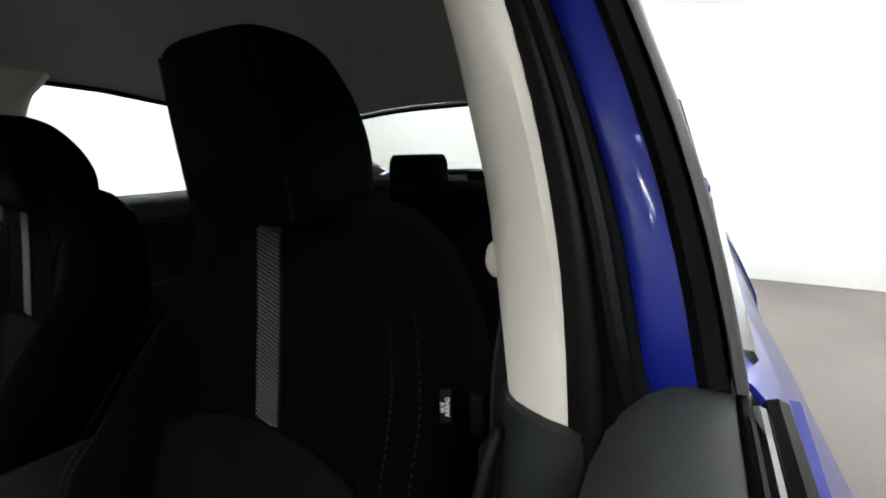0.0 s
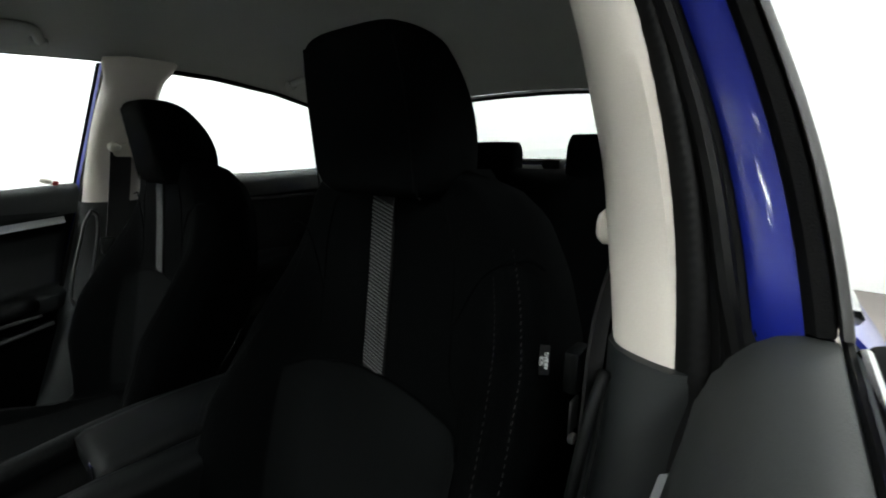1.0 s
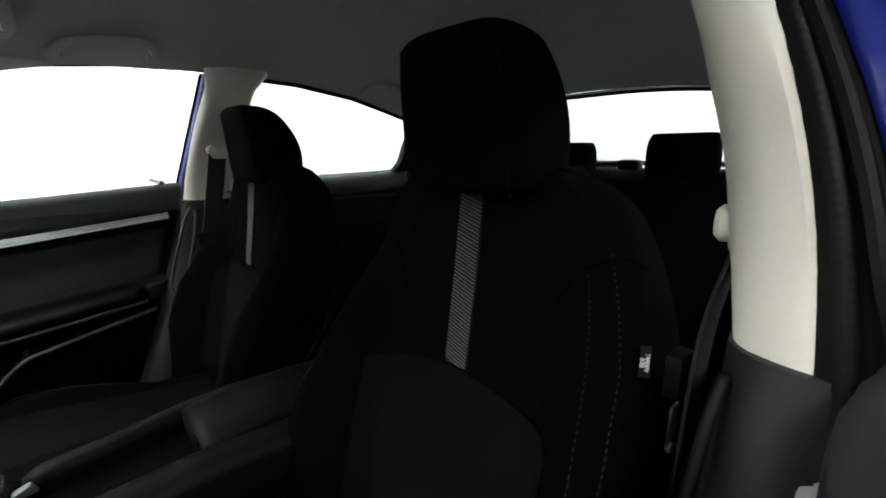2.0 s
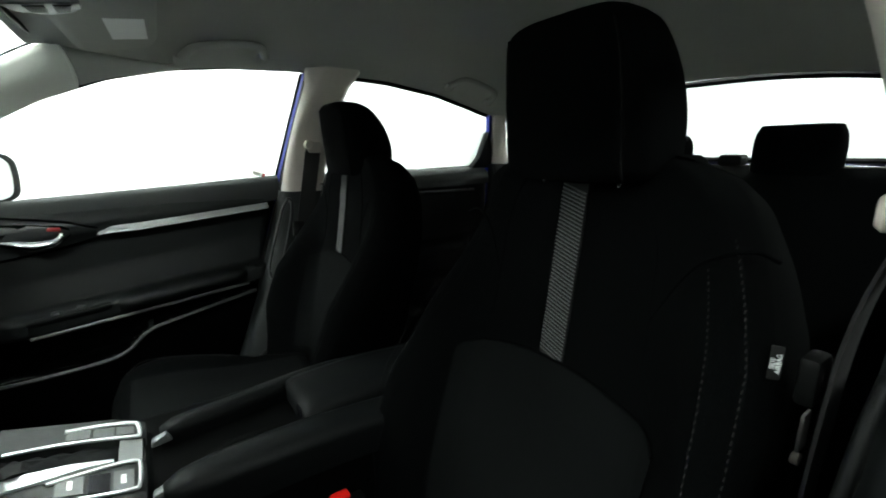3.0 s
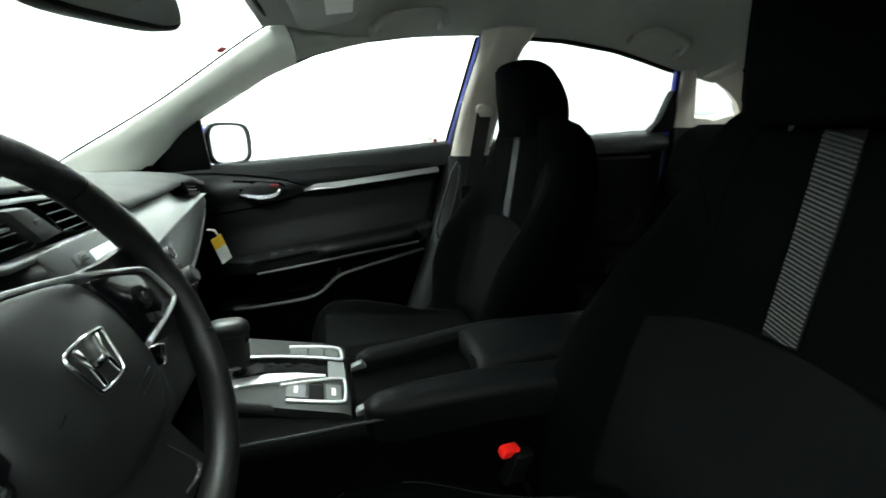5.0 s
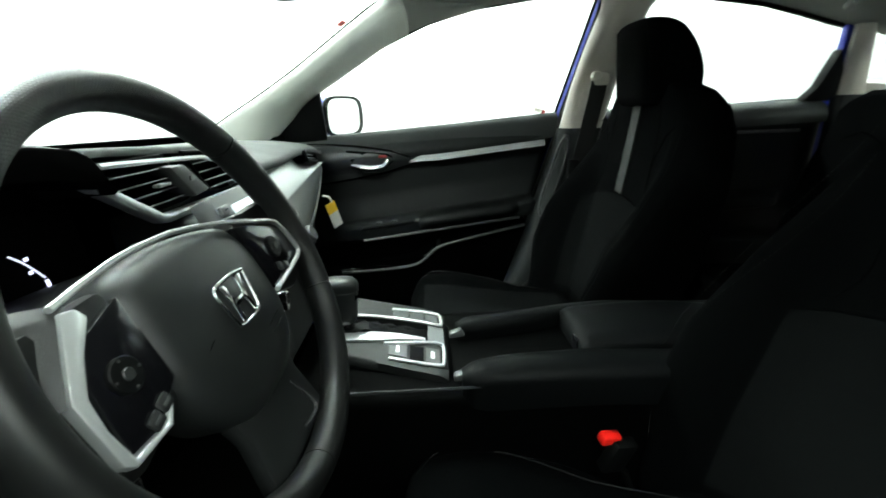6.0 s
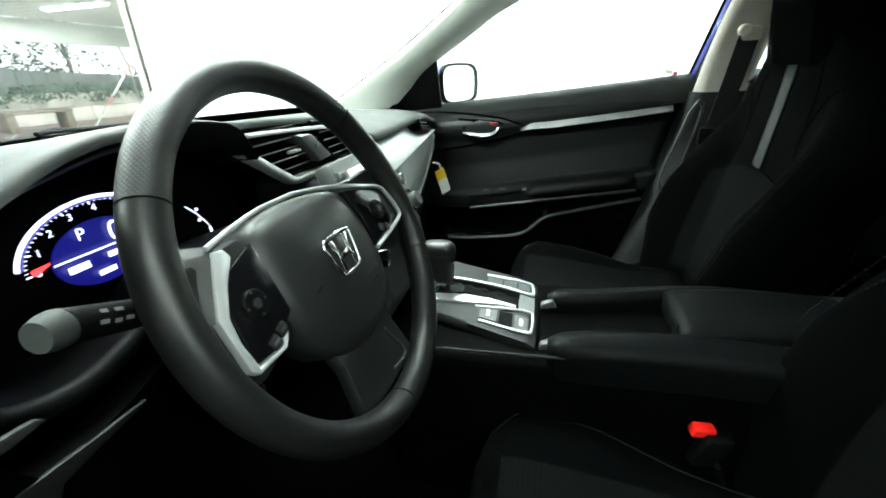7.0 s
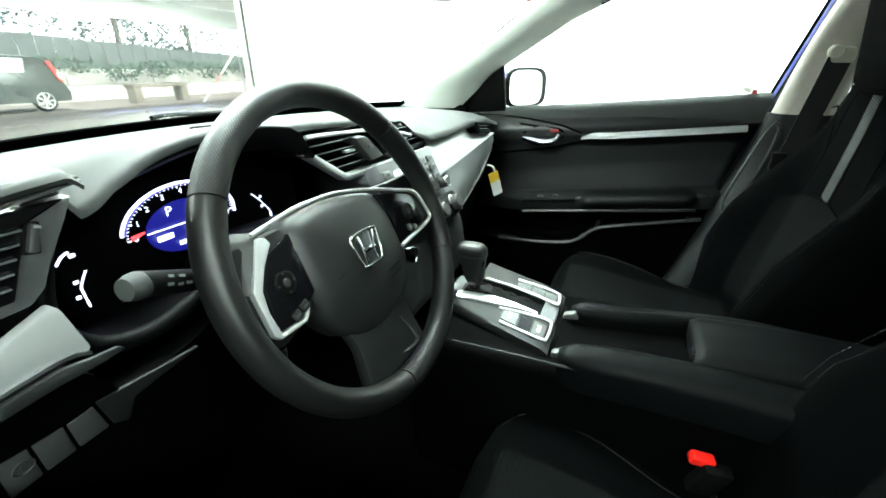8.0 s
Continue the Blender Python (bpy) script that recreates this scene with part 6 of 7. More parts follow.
        part("gauge_mark", bm, "dial_white", cl)
    # binnacle rim below and round the cluster
    bm = fresh()
    rim_pts = curve3([(-0.566, 0.150, 0.93), (-0.577, 0.148, 0.90), (-0.584, 0.146, 0.87), (-0.576, 0.144, 0.845), (-0.556, 0.142, 0.829), (-0.525, 0.14, 0.824), (-0.49, 0.142, 0.829), (-0.44, 0.15, 0.838), (-0.30, 0.17, 0.83), (-0.22, 0.2, 0.85)], 50)
    tube(bm, rim_pts, 0.0075, 10)
    part("binnacle_rim", bm, "pad", dash, smooth=60)
    bm = fresh()

    def floor_(u, v):
        p = rim_pts[min(49, int(8 + 41 * u))]
        q = V(p.x * 0.96 - 0.015, 0.262, max(0.79, p.z - 0.03))
        return p.lerp(q, v)
    sheet(bm, floor_, 30, 4, (0, 0, -0.006))
    part("binnacle_floor", bm, "black", dash)
    # driver's end: vent column, silver trim, knee panel, switches; it sweeps towards the door
    def sweep(x):
        return -0.03 * max(0.0, -x - 0.585)

    def slab(name, pts, y, depth, bev, m, parent, lab="", lean=0.25):
        b = fresh()
        prism(b, pts, lambda a, b_, c_: V(a, y + sweep(a) + c_ + lean * (b_ - 0.90), b_), 0.0, depth, bev)
        return part(name, b, m, parent, lab)
    col = slab("vent_column", [(-0.72, 0.947), (-0.66, 0.948), (-0.5548, 0.9487), (-0.5647, 0.9349), (-0.5738, 0.9232), (-0.5845, 0.9089), (-0.5898, 0.9001), (-0.60, 0.893), (-0.66, 0.890), (-0.72, 0.888)], 0.113, 0.016, 0.003, "column", dash, "grey end panel with air vent")
    v0 = slab("end_vent", [(-0.70, 0.9475), (-0.561, 0.9482), (-0.568, 0.9455), (-0.5850, 0.9390), (-0.5885, 0.936), (-0.5902, 0.929), (-0.5989, 0.9151), (-0.607, 0.900), (-0.70, 0.898)], 0.110, 0.008, 0.0015, "gloss", col, "black air vent with slats")
    for k in range(5):
        z, x = 0.9375 - 0.0072 * k, -0.5905 - 0.0042 * k
        slat = slab("slat", [(-0.695, z), (x, z), (x, z + 0.0016), (-0.695, z + 0.0016)], 0.106, 0.006, 0.0004, "black", v0)
        slab("slat_edge", [(-0.695, z - 0.0002), (x, z - 0.0002), (x, z + 0.0009), (-0.695, z + 0.0009)], 0.1045, 0.0014, 0.0003, "audiogrey", slat)
    slab("wheel_slot", [(-0.5855, 0.9405), (-0.5780, 0.9385), (-0.5845, 0.9205), (-0.5935, 0.9222)], 0.1118, 0.008, 0.001, "black", col)
    vw = slab("vent_wheel", [(-0.5839, 0.9392), (-0.5795, 0.9372), (-0.5857, 0.9220), (-0.5918, 0.9235)], 0.1085, 0.008, 0.0016, "knob", col, "dark ribbed vent wheel")
    # small pale slab painted on as the vent wheel's highlight
    slab("wheel_glint", [(-0.5832, 0.9380), (-0.5800, 0.9366), (-0.5806, 0.9352), (-0.5838, 0.9366)], 0.1075, 0.002, 0.0003, "greyplastic", vw)
    # pod over the vent, with a thin bright line below its edge
    bm = fresh()
    POD = [(-0.72, 0.012), (-0.60, 0.018), (-0.586, 0.024), (-0.561, 0.046), (-0.550, 0.050)]

    def pod_top(u, v):
        x = -0.72 + (0.162 + 0.003 * min(1.0, 1.6 * v)) * u
        lift = 0.005 * math.sin(math.pi * min(1.0, 0.15 + 0.85 * v)) ** 0.6
        return (x, 0.103 + sweep(x) + interp(POD, x) * v, 0.9625 + 0.10 * max(-0.04, x + 0.575) + lift * step(0.0, 0.04, 1 - u) - 0.004 * step(0.85, 1.0, v) - 0.0025 * max(0.0, 1 - v / 0.15) ** 2 - 0.004 * max(0.0, 1 - (1 - u) / 0.06) ** 2)
    sheet(bm, pod_top, 60, 14, (0, 0.002, -0.003))
    pod = part("speaker_pod", bm, "dash", dash, "dark grey pod above the end vent", smooth=60)
    for k in range(5):
        bm = fresh()
        tube(bm, [(-0.615 + 0.001 * k, 0.106 + 0.002 * k, 0.9640), (-0.585 - 0.002 * k, 0.108 + 0.002 * k, 0.9652)], 0.0007, 4)
        part("grille_slot", bm, "black", pod)
    bm = fresh()
    tube(bm, [(x, 0.108 + sweep(x), 0.9540 + 0.15 * max(-0.03, x + 0.598)) for x in [-0.557 - 0.163 * k / 12 for k in range(13)]], 0.0014, 5)
    part("pod_line", bm, "lip", pod)
    slab("pod_band", [(-0.70, 0.952), (-0.598, 0.9575), (-0.5565, 0.9635), (-0.557, 0.9600), (-0.598, 0.9540), (-0.70, 0.949)], 0.109, 0.01, 0.001, "dash", pod, "", 0.0)
    slab("silver_trim", [(-0.72, 0.868), (-0.6242, 0.8822), (-0.5955, 0.8927), (-0.592, 0.8885), (-0.5885, 0.872), (-0.5855, 0.858), (-0.5887, 0.8560), (-0.6054, 0.8590), (-0.6335, 0.8568), (-0.72, 0.846)], 0.103, 0.010, 0.002, "silver", dash, "satin silver trim panel", 0.12)
    bm = fresh()
    tube(bm, [(x, 0.097 + sweep(x), interp([(-0.72, 0.846), (-0.6335, 0.8572), (-0.6054, 0.8598), (-0.5955, 0.8592), (-0.588, 0.8556)], x)) for x in [-0.588 - 0.13 * k / 16 for k in range(17)]], 0.0018, 6)
    part("bright_line", bm, "chrome", dash, "thin chrome line")
    slab("trim_lip", [(-0.72, 0.844), (-0.6335, 0.8548), (-0.6054, 0.8570), (-0.589, 0.8540), (-0.574, 0.8525), (-0.570, 0.8490), (-0.585, 0.8475), (-0.6137, 0.8475), (-0.6407, 0.8460), (-0.72, 0.834)], 0.098, 0.004, 0.0012, "armgrey", dash, "dark grey lip under the trim", 0.12)
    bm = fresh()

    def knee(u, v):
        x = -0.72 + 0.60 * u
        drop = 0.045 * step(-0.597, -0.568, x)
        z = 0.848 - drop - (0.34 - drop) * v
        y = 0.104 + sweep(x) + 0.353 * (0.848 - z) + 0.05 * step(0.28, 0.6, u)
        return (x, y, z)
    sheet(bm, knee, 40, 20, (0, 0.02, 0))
    # the footwell's shade is put into the panel's colour
    part("knee_panel", bm, "shadeblack", dash, "lower dash panel, coloured near-black for the shaded footwell", smooth=70)
    slab("switch_plate", [(-0.66, 0.814), (-0.592, 0.8095), (-0.580, 0.8025), (-0.5735, 0.771), (-0.66, 0.764)], 0.0870, 0.012, 0.001, "armgrey", dash, "dark plate round the switches", -0.353)
    slab("lower_lip", [(-0.5875, 0.8068), (-0.545, 0.803), (-0.5051, 0.8005), (-0.5051, 0.7985), (-0.54, 0.7925), (-0.5608, 0.788), (-0.566, 0.7669), (-0.5772, 0.7735)], 0.0840, 0.004, 0.001, "armgrey", dash, "", -0.353)
    KEYS = ([(-0.6060, 0.8025), (-0.5895, 0.8041), (-0.5805, 0.7740), (-0.6005, 0.7730)], [(-0.6258, 0.8035), (-0.6085, 0.8027), (-0.6030, 0.7728), (-0.6210, 0.7715)], [(-0.645, 0.805), (-0.6285, 0.8037), (-0.6237, 0.7712), (-0.6415, 0.769)])
    for k in range(3):
        sw = slab("switch_blank" if k < 2 else "traction_switch", KEYS[k], 0.0845, 0.012, 0.0010, "lip", dash, "", -0.353)
        if k == 2:
            bm = fresh()
            xm = -0.6325
            tube(bm, [(xm + 0.006 * math.cos(a), 0.0840 + sweep(xm) - 0.353 * (0.791 + 0.006 * math.sin(a) - 0.90) - 0.0005, 0.791 + 0.006 * math.sin(a)) for a in [2 * math.pi * j / 16 for j in range(16)]], 0.0006, 4, closed=True, up=(0, 1, 0))
            part("switch_symbol", bm, "rib", sw)
            bm = fresh()
            box(bm, (xm, 0.1220 + sweep(xm), 0.791), (0.003, 0.0008, 0.005), 0, pose(0, 0, 0, 19))
            part("switch_symbol", bm, "rib", sw)
    # floor and firewall under the dash
    bm = fresh()
    box(bm, (0, 0.62, 0.58), (1.40, 0.04, 0.62), 0.01)
    part("firewall", bm, "carpet", dash)
    bm = fresh()
    box(bm, (0.0, 0.44, 0.80), (1.40, 0.36, 0.02), 0.004)
    part("under_tray", bm, "carpet", dash)
    for s in (-1, 1):
        bm = fresh()
        box(bm, (s * 0.735, 0.485, 0.58), (0.03, 0.31, 0.66), 0.008)
        part("kick_panel", bm, "carpet", dash)
    return dash


M["display"] = glow("display_glow", (0.75, 0.85, 0.9), 0.8)
M["dial_white"] = glow("dial_white_glow", (0.74, 0.74, 1.0), 1.7)
M["dial_violet"] = glow("dial_violet_glow", (0.10, 0.08, 0.45), 0.5)
M["dial_blue"] = glow("dial_blue_glow", (0.008, 0.008, 0.22), 0.5)
M["column"] = mat("end_panel_plastic", (0.052, 0.055, 0.055), 0.42, grain=0.3, grain_scale=900, stain=0.08)
M["dashface"] = mat("dash_face_plastic", (0.072, 0.078, 0.078), 0.42, grain=0.4, grain_scale=900, stain=0.08)
M["dial_red"] = glow("dial_red_glow", (1.0, 0.03, 0.04), 2.5)
dashboard()


# ---- centre console ----
def console():
    con = thing("centre_console", (0, -0.2, 0.28), "black centre console with silver gear panel", "console")
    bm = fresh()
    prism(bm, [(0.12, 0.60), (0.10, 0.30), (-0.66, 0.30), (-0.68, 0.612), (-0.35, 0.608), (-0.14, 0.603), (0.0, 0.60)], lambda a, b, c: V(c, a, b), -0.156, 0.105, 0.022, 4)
    # near-black: shade down the console's flanks is part of this colour
    part("console_body", bm, "shadeblack", con, smooth=50)
    # padded rails beside the tray
    NEAR = [(-0.14, -0.160, -0.118), (-0.22, -0.163, -0.100), (-0.34, -0.163, -0.096), (-0.66, -0.165, -0.100)]
    FAR = [(-0.14, -0.016, 0.020), (-0.24, -0.006, 0.030), (-0.34, 0.014, 0.052), (-0.42, 0.030, 0.066), (-0.66, 0.036, 0.075)]
    for side in (NEAR, FAR):
        bm = fresh()
        rings = []
        for k in range(31):
            u = k / 30
            y = -0.148 - 0.50 * u
            z = 0.634 + 0.004 * math.sin(u * 3) - 0.012 * step(0.3, 1.0, u)
            e = 1 - 0.5 * step(0.05, 0.0, u) ** 1.5
            xa, xb = interp([(q[0], q[1]) for q in side], y), interp([(q[0], q[2]) for q in side], y)
            cx, hw = (xa + xb) / 2, (xb - xa) / 2 * (0.3 + 0.7 * e)
            z -= 0.016 * (1 - e)
            ring = [V(cx + hw * a, y, z + (b * e)) for a, b in ((-1, -0.06), (-1.02, -0.018), (-0.85, -0.004), (-0.4, 0.001), (0.4, 0.001), (0.85, -0.005), (1.0, -0.02), (0.9, -0.06))]
            rings.append(ring)
        loft(bm, rings)
        part("console_rail", bm, "pad", con, "padded console rail", smooth=70)
        bm = fresh()
        xm = -0.133 if side is NEAR else -0.012
        prism(bm, [(-0.136, 0.610), (-0.137, 0.620), (-0.156, 0.627), (-0.164, 0.614)], lambda a, b, c: V(c, a, b), xm - 0.008, xm + 0.006, 0.003)
        part("rail_tip", bm, "audiogrey", con, "small silver tip at the rail's end")
    # tray between the rails, near-black for the shade down there
    bm = fresh()
    box(bm, (-0.05, -0.245, 0.57), (0.12, 0.20, 0.01), 0.003)
    part("tray_floor", bm, "shadeblack", con)
    bm = fresh()
    box(bm, (-0.058, -0.28, 0.592), (0.02, 0.12, 0.03), 0.006)
    part("tray_divider", bm, "shadeblack", con)
    # armrest lid
    bm = fresh()
    rings = []
    for k in range(25):
        u = k / 24
        y = -0.335 - 0.32 * u
        z = 0.646 + 0.010 * math.sin(math.pi * min(1, u * 1.1)) - 0.004 * u
        e = 1 - 0.3 * step(0.05, 0.0, u) - 0.25 * step(0.96, 1.0, u)
        prof = [(-1, -0.045), (-1.0, -0.018), (-0.9, -0.006), (-0.6, 0.0), (0.6, 0.0), (0.9, -0.006), (1.0, -0.018), (1.0, -0.045)]
        rings.append([V(-0.038 + 0.067 * (a if abs(a) < 0.9 else a * (0.96 + 0.04 * e)), y, z + (b if b < -0.03 else b * 1.0 - 0.02 * (1 - e))) for a, b in prof])
    loft(bm, rings)
    lid = part("armrest_lid", bm, "pad", con, "padded black armrest lid", smooth=70)
    bm = fresh()
    box(bm, (-0.070, -0.338, 0.624), (0.026, 0.012, 0.026), 0.005)
    part("lid_latch", bm, "gloss", lid, "gloss black lid latch")
    # gear panel: two arms with silver loops, the gate between them
    def zp(y):
        return 0.622 + 0.06 * (y + 0.1)
    bm = fresh()
    prism(bm, [(0.07, -0.060), (-0.13, -0.128), (-0.138, -0.10), (-0.138, 0.04), (-0.09, 0.075), (0.06, 0.115)], lambda a, b, c: V(b, a, c + 0.06 * (a + 0.1)), 0.570, 0.608, 0.006)
    panel = part("gear_panel", bm, "pad", con, "black gear selector panel", smooth=50)
    NI = [(0.056, -0.044), (0.0, -0.031), (-0.05, -0.036), (-0.096, -0.050), (-0.130, -0.060)]
    NO = [(0.056, -0.066), (-0.028, -0.096), (-0.130, -0.131)]
    FI = [(0.040, 0.036), (-0.04, 0.026), (-0.08, 0.012), (-0.130, 0.0)]
    FO = [(0.045, 0.118), (-0.04, 0.088), (-0.09, 0.072), (-0.130, 0.045)]

    def near(u, v, up=0.0):
        y = 0.056 - 0.186 * v
        a, b = interp(NI, y), interp(NO, y)
        return V(a + (b - a) * u, y, zp(y) + 0.005 - 0.014 * max(0.0, u) ** 1.6 - 0.004 * step(0.93, 1.0, v) + up)

    def far(u, v, up=0.0):
        y = 0.040 - 0.170 * v
        a, b = interp(FI, y), interp(FO, y)
        return V(a + (b - a) * u, y, zp(y) + 0.003 + 0.003 * u - 0.005 * step(0.9, 1.0, u) - 0.004 * step(0.93, 1.0, v) + up)

    def on(f, x, y, edges, y0, span, up):
        a, b = interp(edges[0], y), interp(edges[1], y)
        return f((x - a) / (b - a), (y0 - y) / span, up)
    LOOPS = ((near, (NI, NO), 0.056, 0.186, [(-0.058, -0.030), (-0.0585, -0.090), (-0.062, -0.117), (-0.069, -0.1245), (-0.103, -0.1235), (-0.1095, -0.116), (-0.1005, -0.080), (-0.089, -0.040)], 0.0025, (0.30, 0.72), ((0.51, 0.66, "column"), (0.685, 0.80, "gloss"), (0.82, 0.935, "column"))),
             (far, (FI, FO), 0.040, 0.170, [(0.0585, -0.036), (0.051, -0.080), (0.040, -0.113), (0.032, -0.1215), (0.007, -0.1235), (0.003, -0.117), (0.015, -0.080), (0.028, -0.030), (0.035, 0.025)], 0.0027, (0.14, 0.52), ((0.46, 0.62, "column"), (0.64, 0.78, "column"), (0.80, 0.92, "column"))))
    for f, edges, y0, span, loop, r, (u0, u1), keys in LOOPS:
        bm = fresh()
        sheet(bm, f, 10, 30, (0, 0, -0.014))
        arm = part("panel_arm", bm, "armgrey", panel, "satin grey panel arm", smooth=70)
        bm = fresh()
        tube(bm, curve3([on(f, x, y, edges, y0, span, 0.002) for x, y in loop], 44), r, 8)
        part("silver_loop", bm, "silver", arm, "satin silver loop round the keys", smooth=70)
        for v0, v1, m in keys:
            bm = fresh()
            sheet(bm, lambda a, b: f(u0 + (u1 - u0) * a, v0 + (v1 - v0) * b, 0.0022 if m != "gloss" else 0.0008), 4, 4, (0, 0, -0.004))
            key = part("panel_key", bm, m, arm, smooth=40)
            if m != "gloss":
                bm = fresh()
                um, vm = (u0 + u1) / 2, (v0 + v1) / 2
                sheet(bm, lambda a, b: f(um - 0.10 + 0.20 * a, vm - 0.015 + 0.03 * b, 0.0027), 2, 2, (0, 0, -0.0003))
                part("key_mark", bm, "white" if f is near else "lip", key)
    bm = fresh()
    WO = [(0.054, -0.056), (0.009, -0.052), (-0.033, -0.0520), (-0.06, -0.050), (-0.10, -0.0545)]

    def wedge(u, v):
        y = 0.054 - 0.150 * v
        a, b = interp(NI, y) + 0.001, interp(WO, y)
        return on(near, a + (b - a) * u, y, (NI, NO), 0.056, 0.186, 0.0045)
    sheet(bm, wedge, 4, 24, (0, 0, -0.004))
    part("silver_wedge", bm, "silver", panel, "bright satin silver wedge beside the lever", smooth=50)
    bm = fresh()
    sheet(bm, lambda u, v: (interp(NI, 0.052 - 0.18 * v) * (1 - u) + interp(FI, 0.052 - 0.18 * v) * u, 0.052 - 0.18 * v, zp(0.052 - 0.18 * v) - 0.008), 4, 16, (0, 0, -0.004))
    gate = part("gear_gate", bm, "gloss", panel, "gloss black gear gate")
    bm = fresh()
    sheet(bm, lambda u, v: (interp(NI, -0.1 - 0.026 * v) * (1 - u) + interp(FI, -0.1 - 0.026 * v) * u, -0.1 - 0.026 * v, zp(-0.1) + 0.002 - 0.004 * v), 4, 4, (0, 0, -0.012))
    part("gate_end", bm, "audioface", gate, "satin silver end piece")
    bm = fresh()
    box(bm, (-0.012, 0.064, zp(0.06) + 0.002), (0.062, 0.022, 0.014), 0.005, pose(0, 0, 0, 14))
    part("gate_front", bm, "audiogrey", gate, "grey front piece of the gate")
    bm = fresh()
    box(bm, (-0.040, 0.030, zp(0.03) + 0.0005), (0.006, 0.004, 0.001), 0, pose(0, 0, 0, 3.4))
    part("gear_light", bm, "dial_red", gate, "small red gear light")
    # selector lever with boot and knob
    lever = thing("gear_lever", (-0.017, 0.02, 0.62), "black gear selector lever with rounded grip", "gear lever")
    bm = fresh()
    rings = []
    for k in range(8):
        v = k / 7
        wx, wy = 0.030 - 0.014 * v, 0.07 - 0.05 * v ** 0.7
        fold = 0.003 * (1 if k % 2 else -1)
        rings.append([V(-0.017 + (wx + fold) * math.copysign(abs(math.cos(a)) ** 0.5, math.cos(a)), -0.035 + 0.055 * v + (wy + fold) * math.copysign(abs(math.sin(a)) ** 0.5, math.sin(a)), 0.616 + 0.024 * v + 0.0035 * math.sin(5 * a + 3 * k)) for a in [2 * math.pi * j / 20 for j in range(20)]])
    loft(bm, rings)
    part("lever_boot", bm, "pad", lever, "creased black boot", smooth=40)
    bm = fresh()
    tube(bm, [(-0.017, 0.031, 0.635), (-0.017, 0.035, 0.68)], 0.010, 14)
    part("lever_collar", bm, "gloss", lever)
    bm = fresh()
    rings = []
    for z, w, l in ((0.650, 0.0115, 0.014), (0.662, 0.0150, 0.019), (0.680, 0.0162, 0.022), (0.700, 0.0178, 0.0255), (0.712, 0.0190, 0.029), (0.720, 0.0180, 0.028), (0.726, 0.0140, 0.023), (0.728, 0.0080, 0.014)):
        rings.append([V(-0.017 + w * math.copysign(abs(math.cos(a)) ** 0.75, math.cos(a)), 0.036 + l * math.copysign(abs(math.sin(a)) ** 0.8, math.sin(a)) + 0.1 * (z - 0.69), z) for a in [2 * math.pi * j / 28 for j in range(28)]])
    loft(bm, rings)
    knob = part("lever_grip", bm, "hub", lever, "black rounded grip", smooth=80)
    bm = fresh()
    tube(bm, [V(-0.017 + 0.0185 * math.copysign(abs(math.cos(a)) ** 0.75, math.cos(a)), 0.0378 + 0.0282 * math.copysign(abs(math.sin(a)) ** 0.8, math.sin(a)), 0.7065) for a in [2 * math.pi * j / 40 for j in range(40)]], 0.0008, 5, closed=True)
    part("grip_line", bm, "knob", knob)
    bm = fresh()
    box(bm, (-0.028, 0.012, 0.698), (0.006, 0.005, 0.010), 0.0015)
    part("release_button", bm, "chrome", knob)
    for z, r in ((0.650, 0.0135), (0.663, 0.0118)):
        bm = fresh()
        disc(bm, (-0.017, 0.033, z), (0, 0.1, 1), r, 0.005, 20, 0.001)
        part("grip_ring", bm, "steel", knob, "bright ring under the grip")
    # side skirt line of the console
    bm = fresh()
    tube(bm, [(-0.158 - 0.004 * k / 12, 0.02 - 0.66 * k / 12, 0.611 + 0.011 * k / 12) for k in range(13)], 0.0022, 6)
    part("skirt_line", bm, "door", con)


console()


# ---- belts, buckles, visor, handles, mirror ----
def buckle(x, y, z):
    b = thing("belt_buckle", (x, y, z - 0.09), "black belt buckle with red release button", "belt buckle", "belt buckles")
    t = pose(0, 0, 0, 12, -14, 12)
    bm = fresh()
    box(bm, (x, y - 0.012, z - 0.028), (0.020, 0.038, 0.060), 0.005, t)
    part("buckle_case", bm, "black", b)
    bm = fresh()
    box(bm, (x, y + 0.002, z + 0.0035), (0.017, 0.032, 0.016), 0.004, t)
    part("release_button", bm, "red", b, "bright red release button")
    bm = fresh()
    tube(bm, [(x, y - 0.025, z - 0.055), (x + 0.004, y - 0.05, z - 0.12)], 0.009, 8, flat=0.5)
    part("buckle_stem", bm, "black", b)
    return b


buckle(-0.178, -0.356, 0.530)


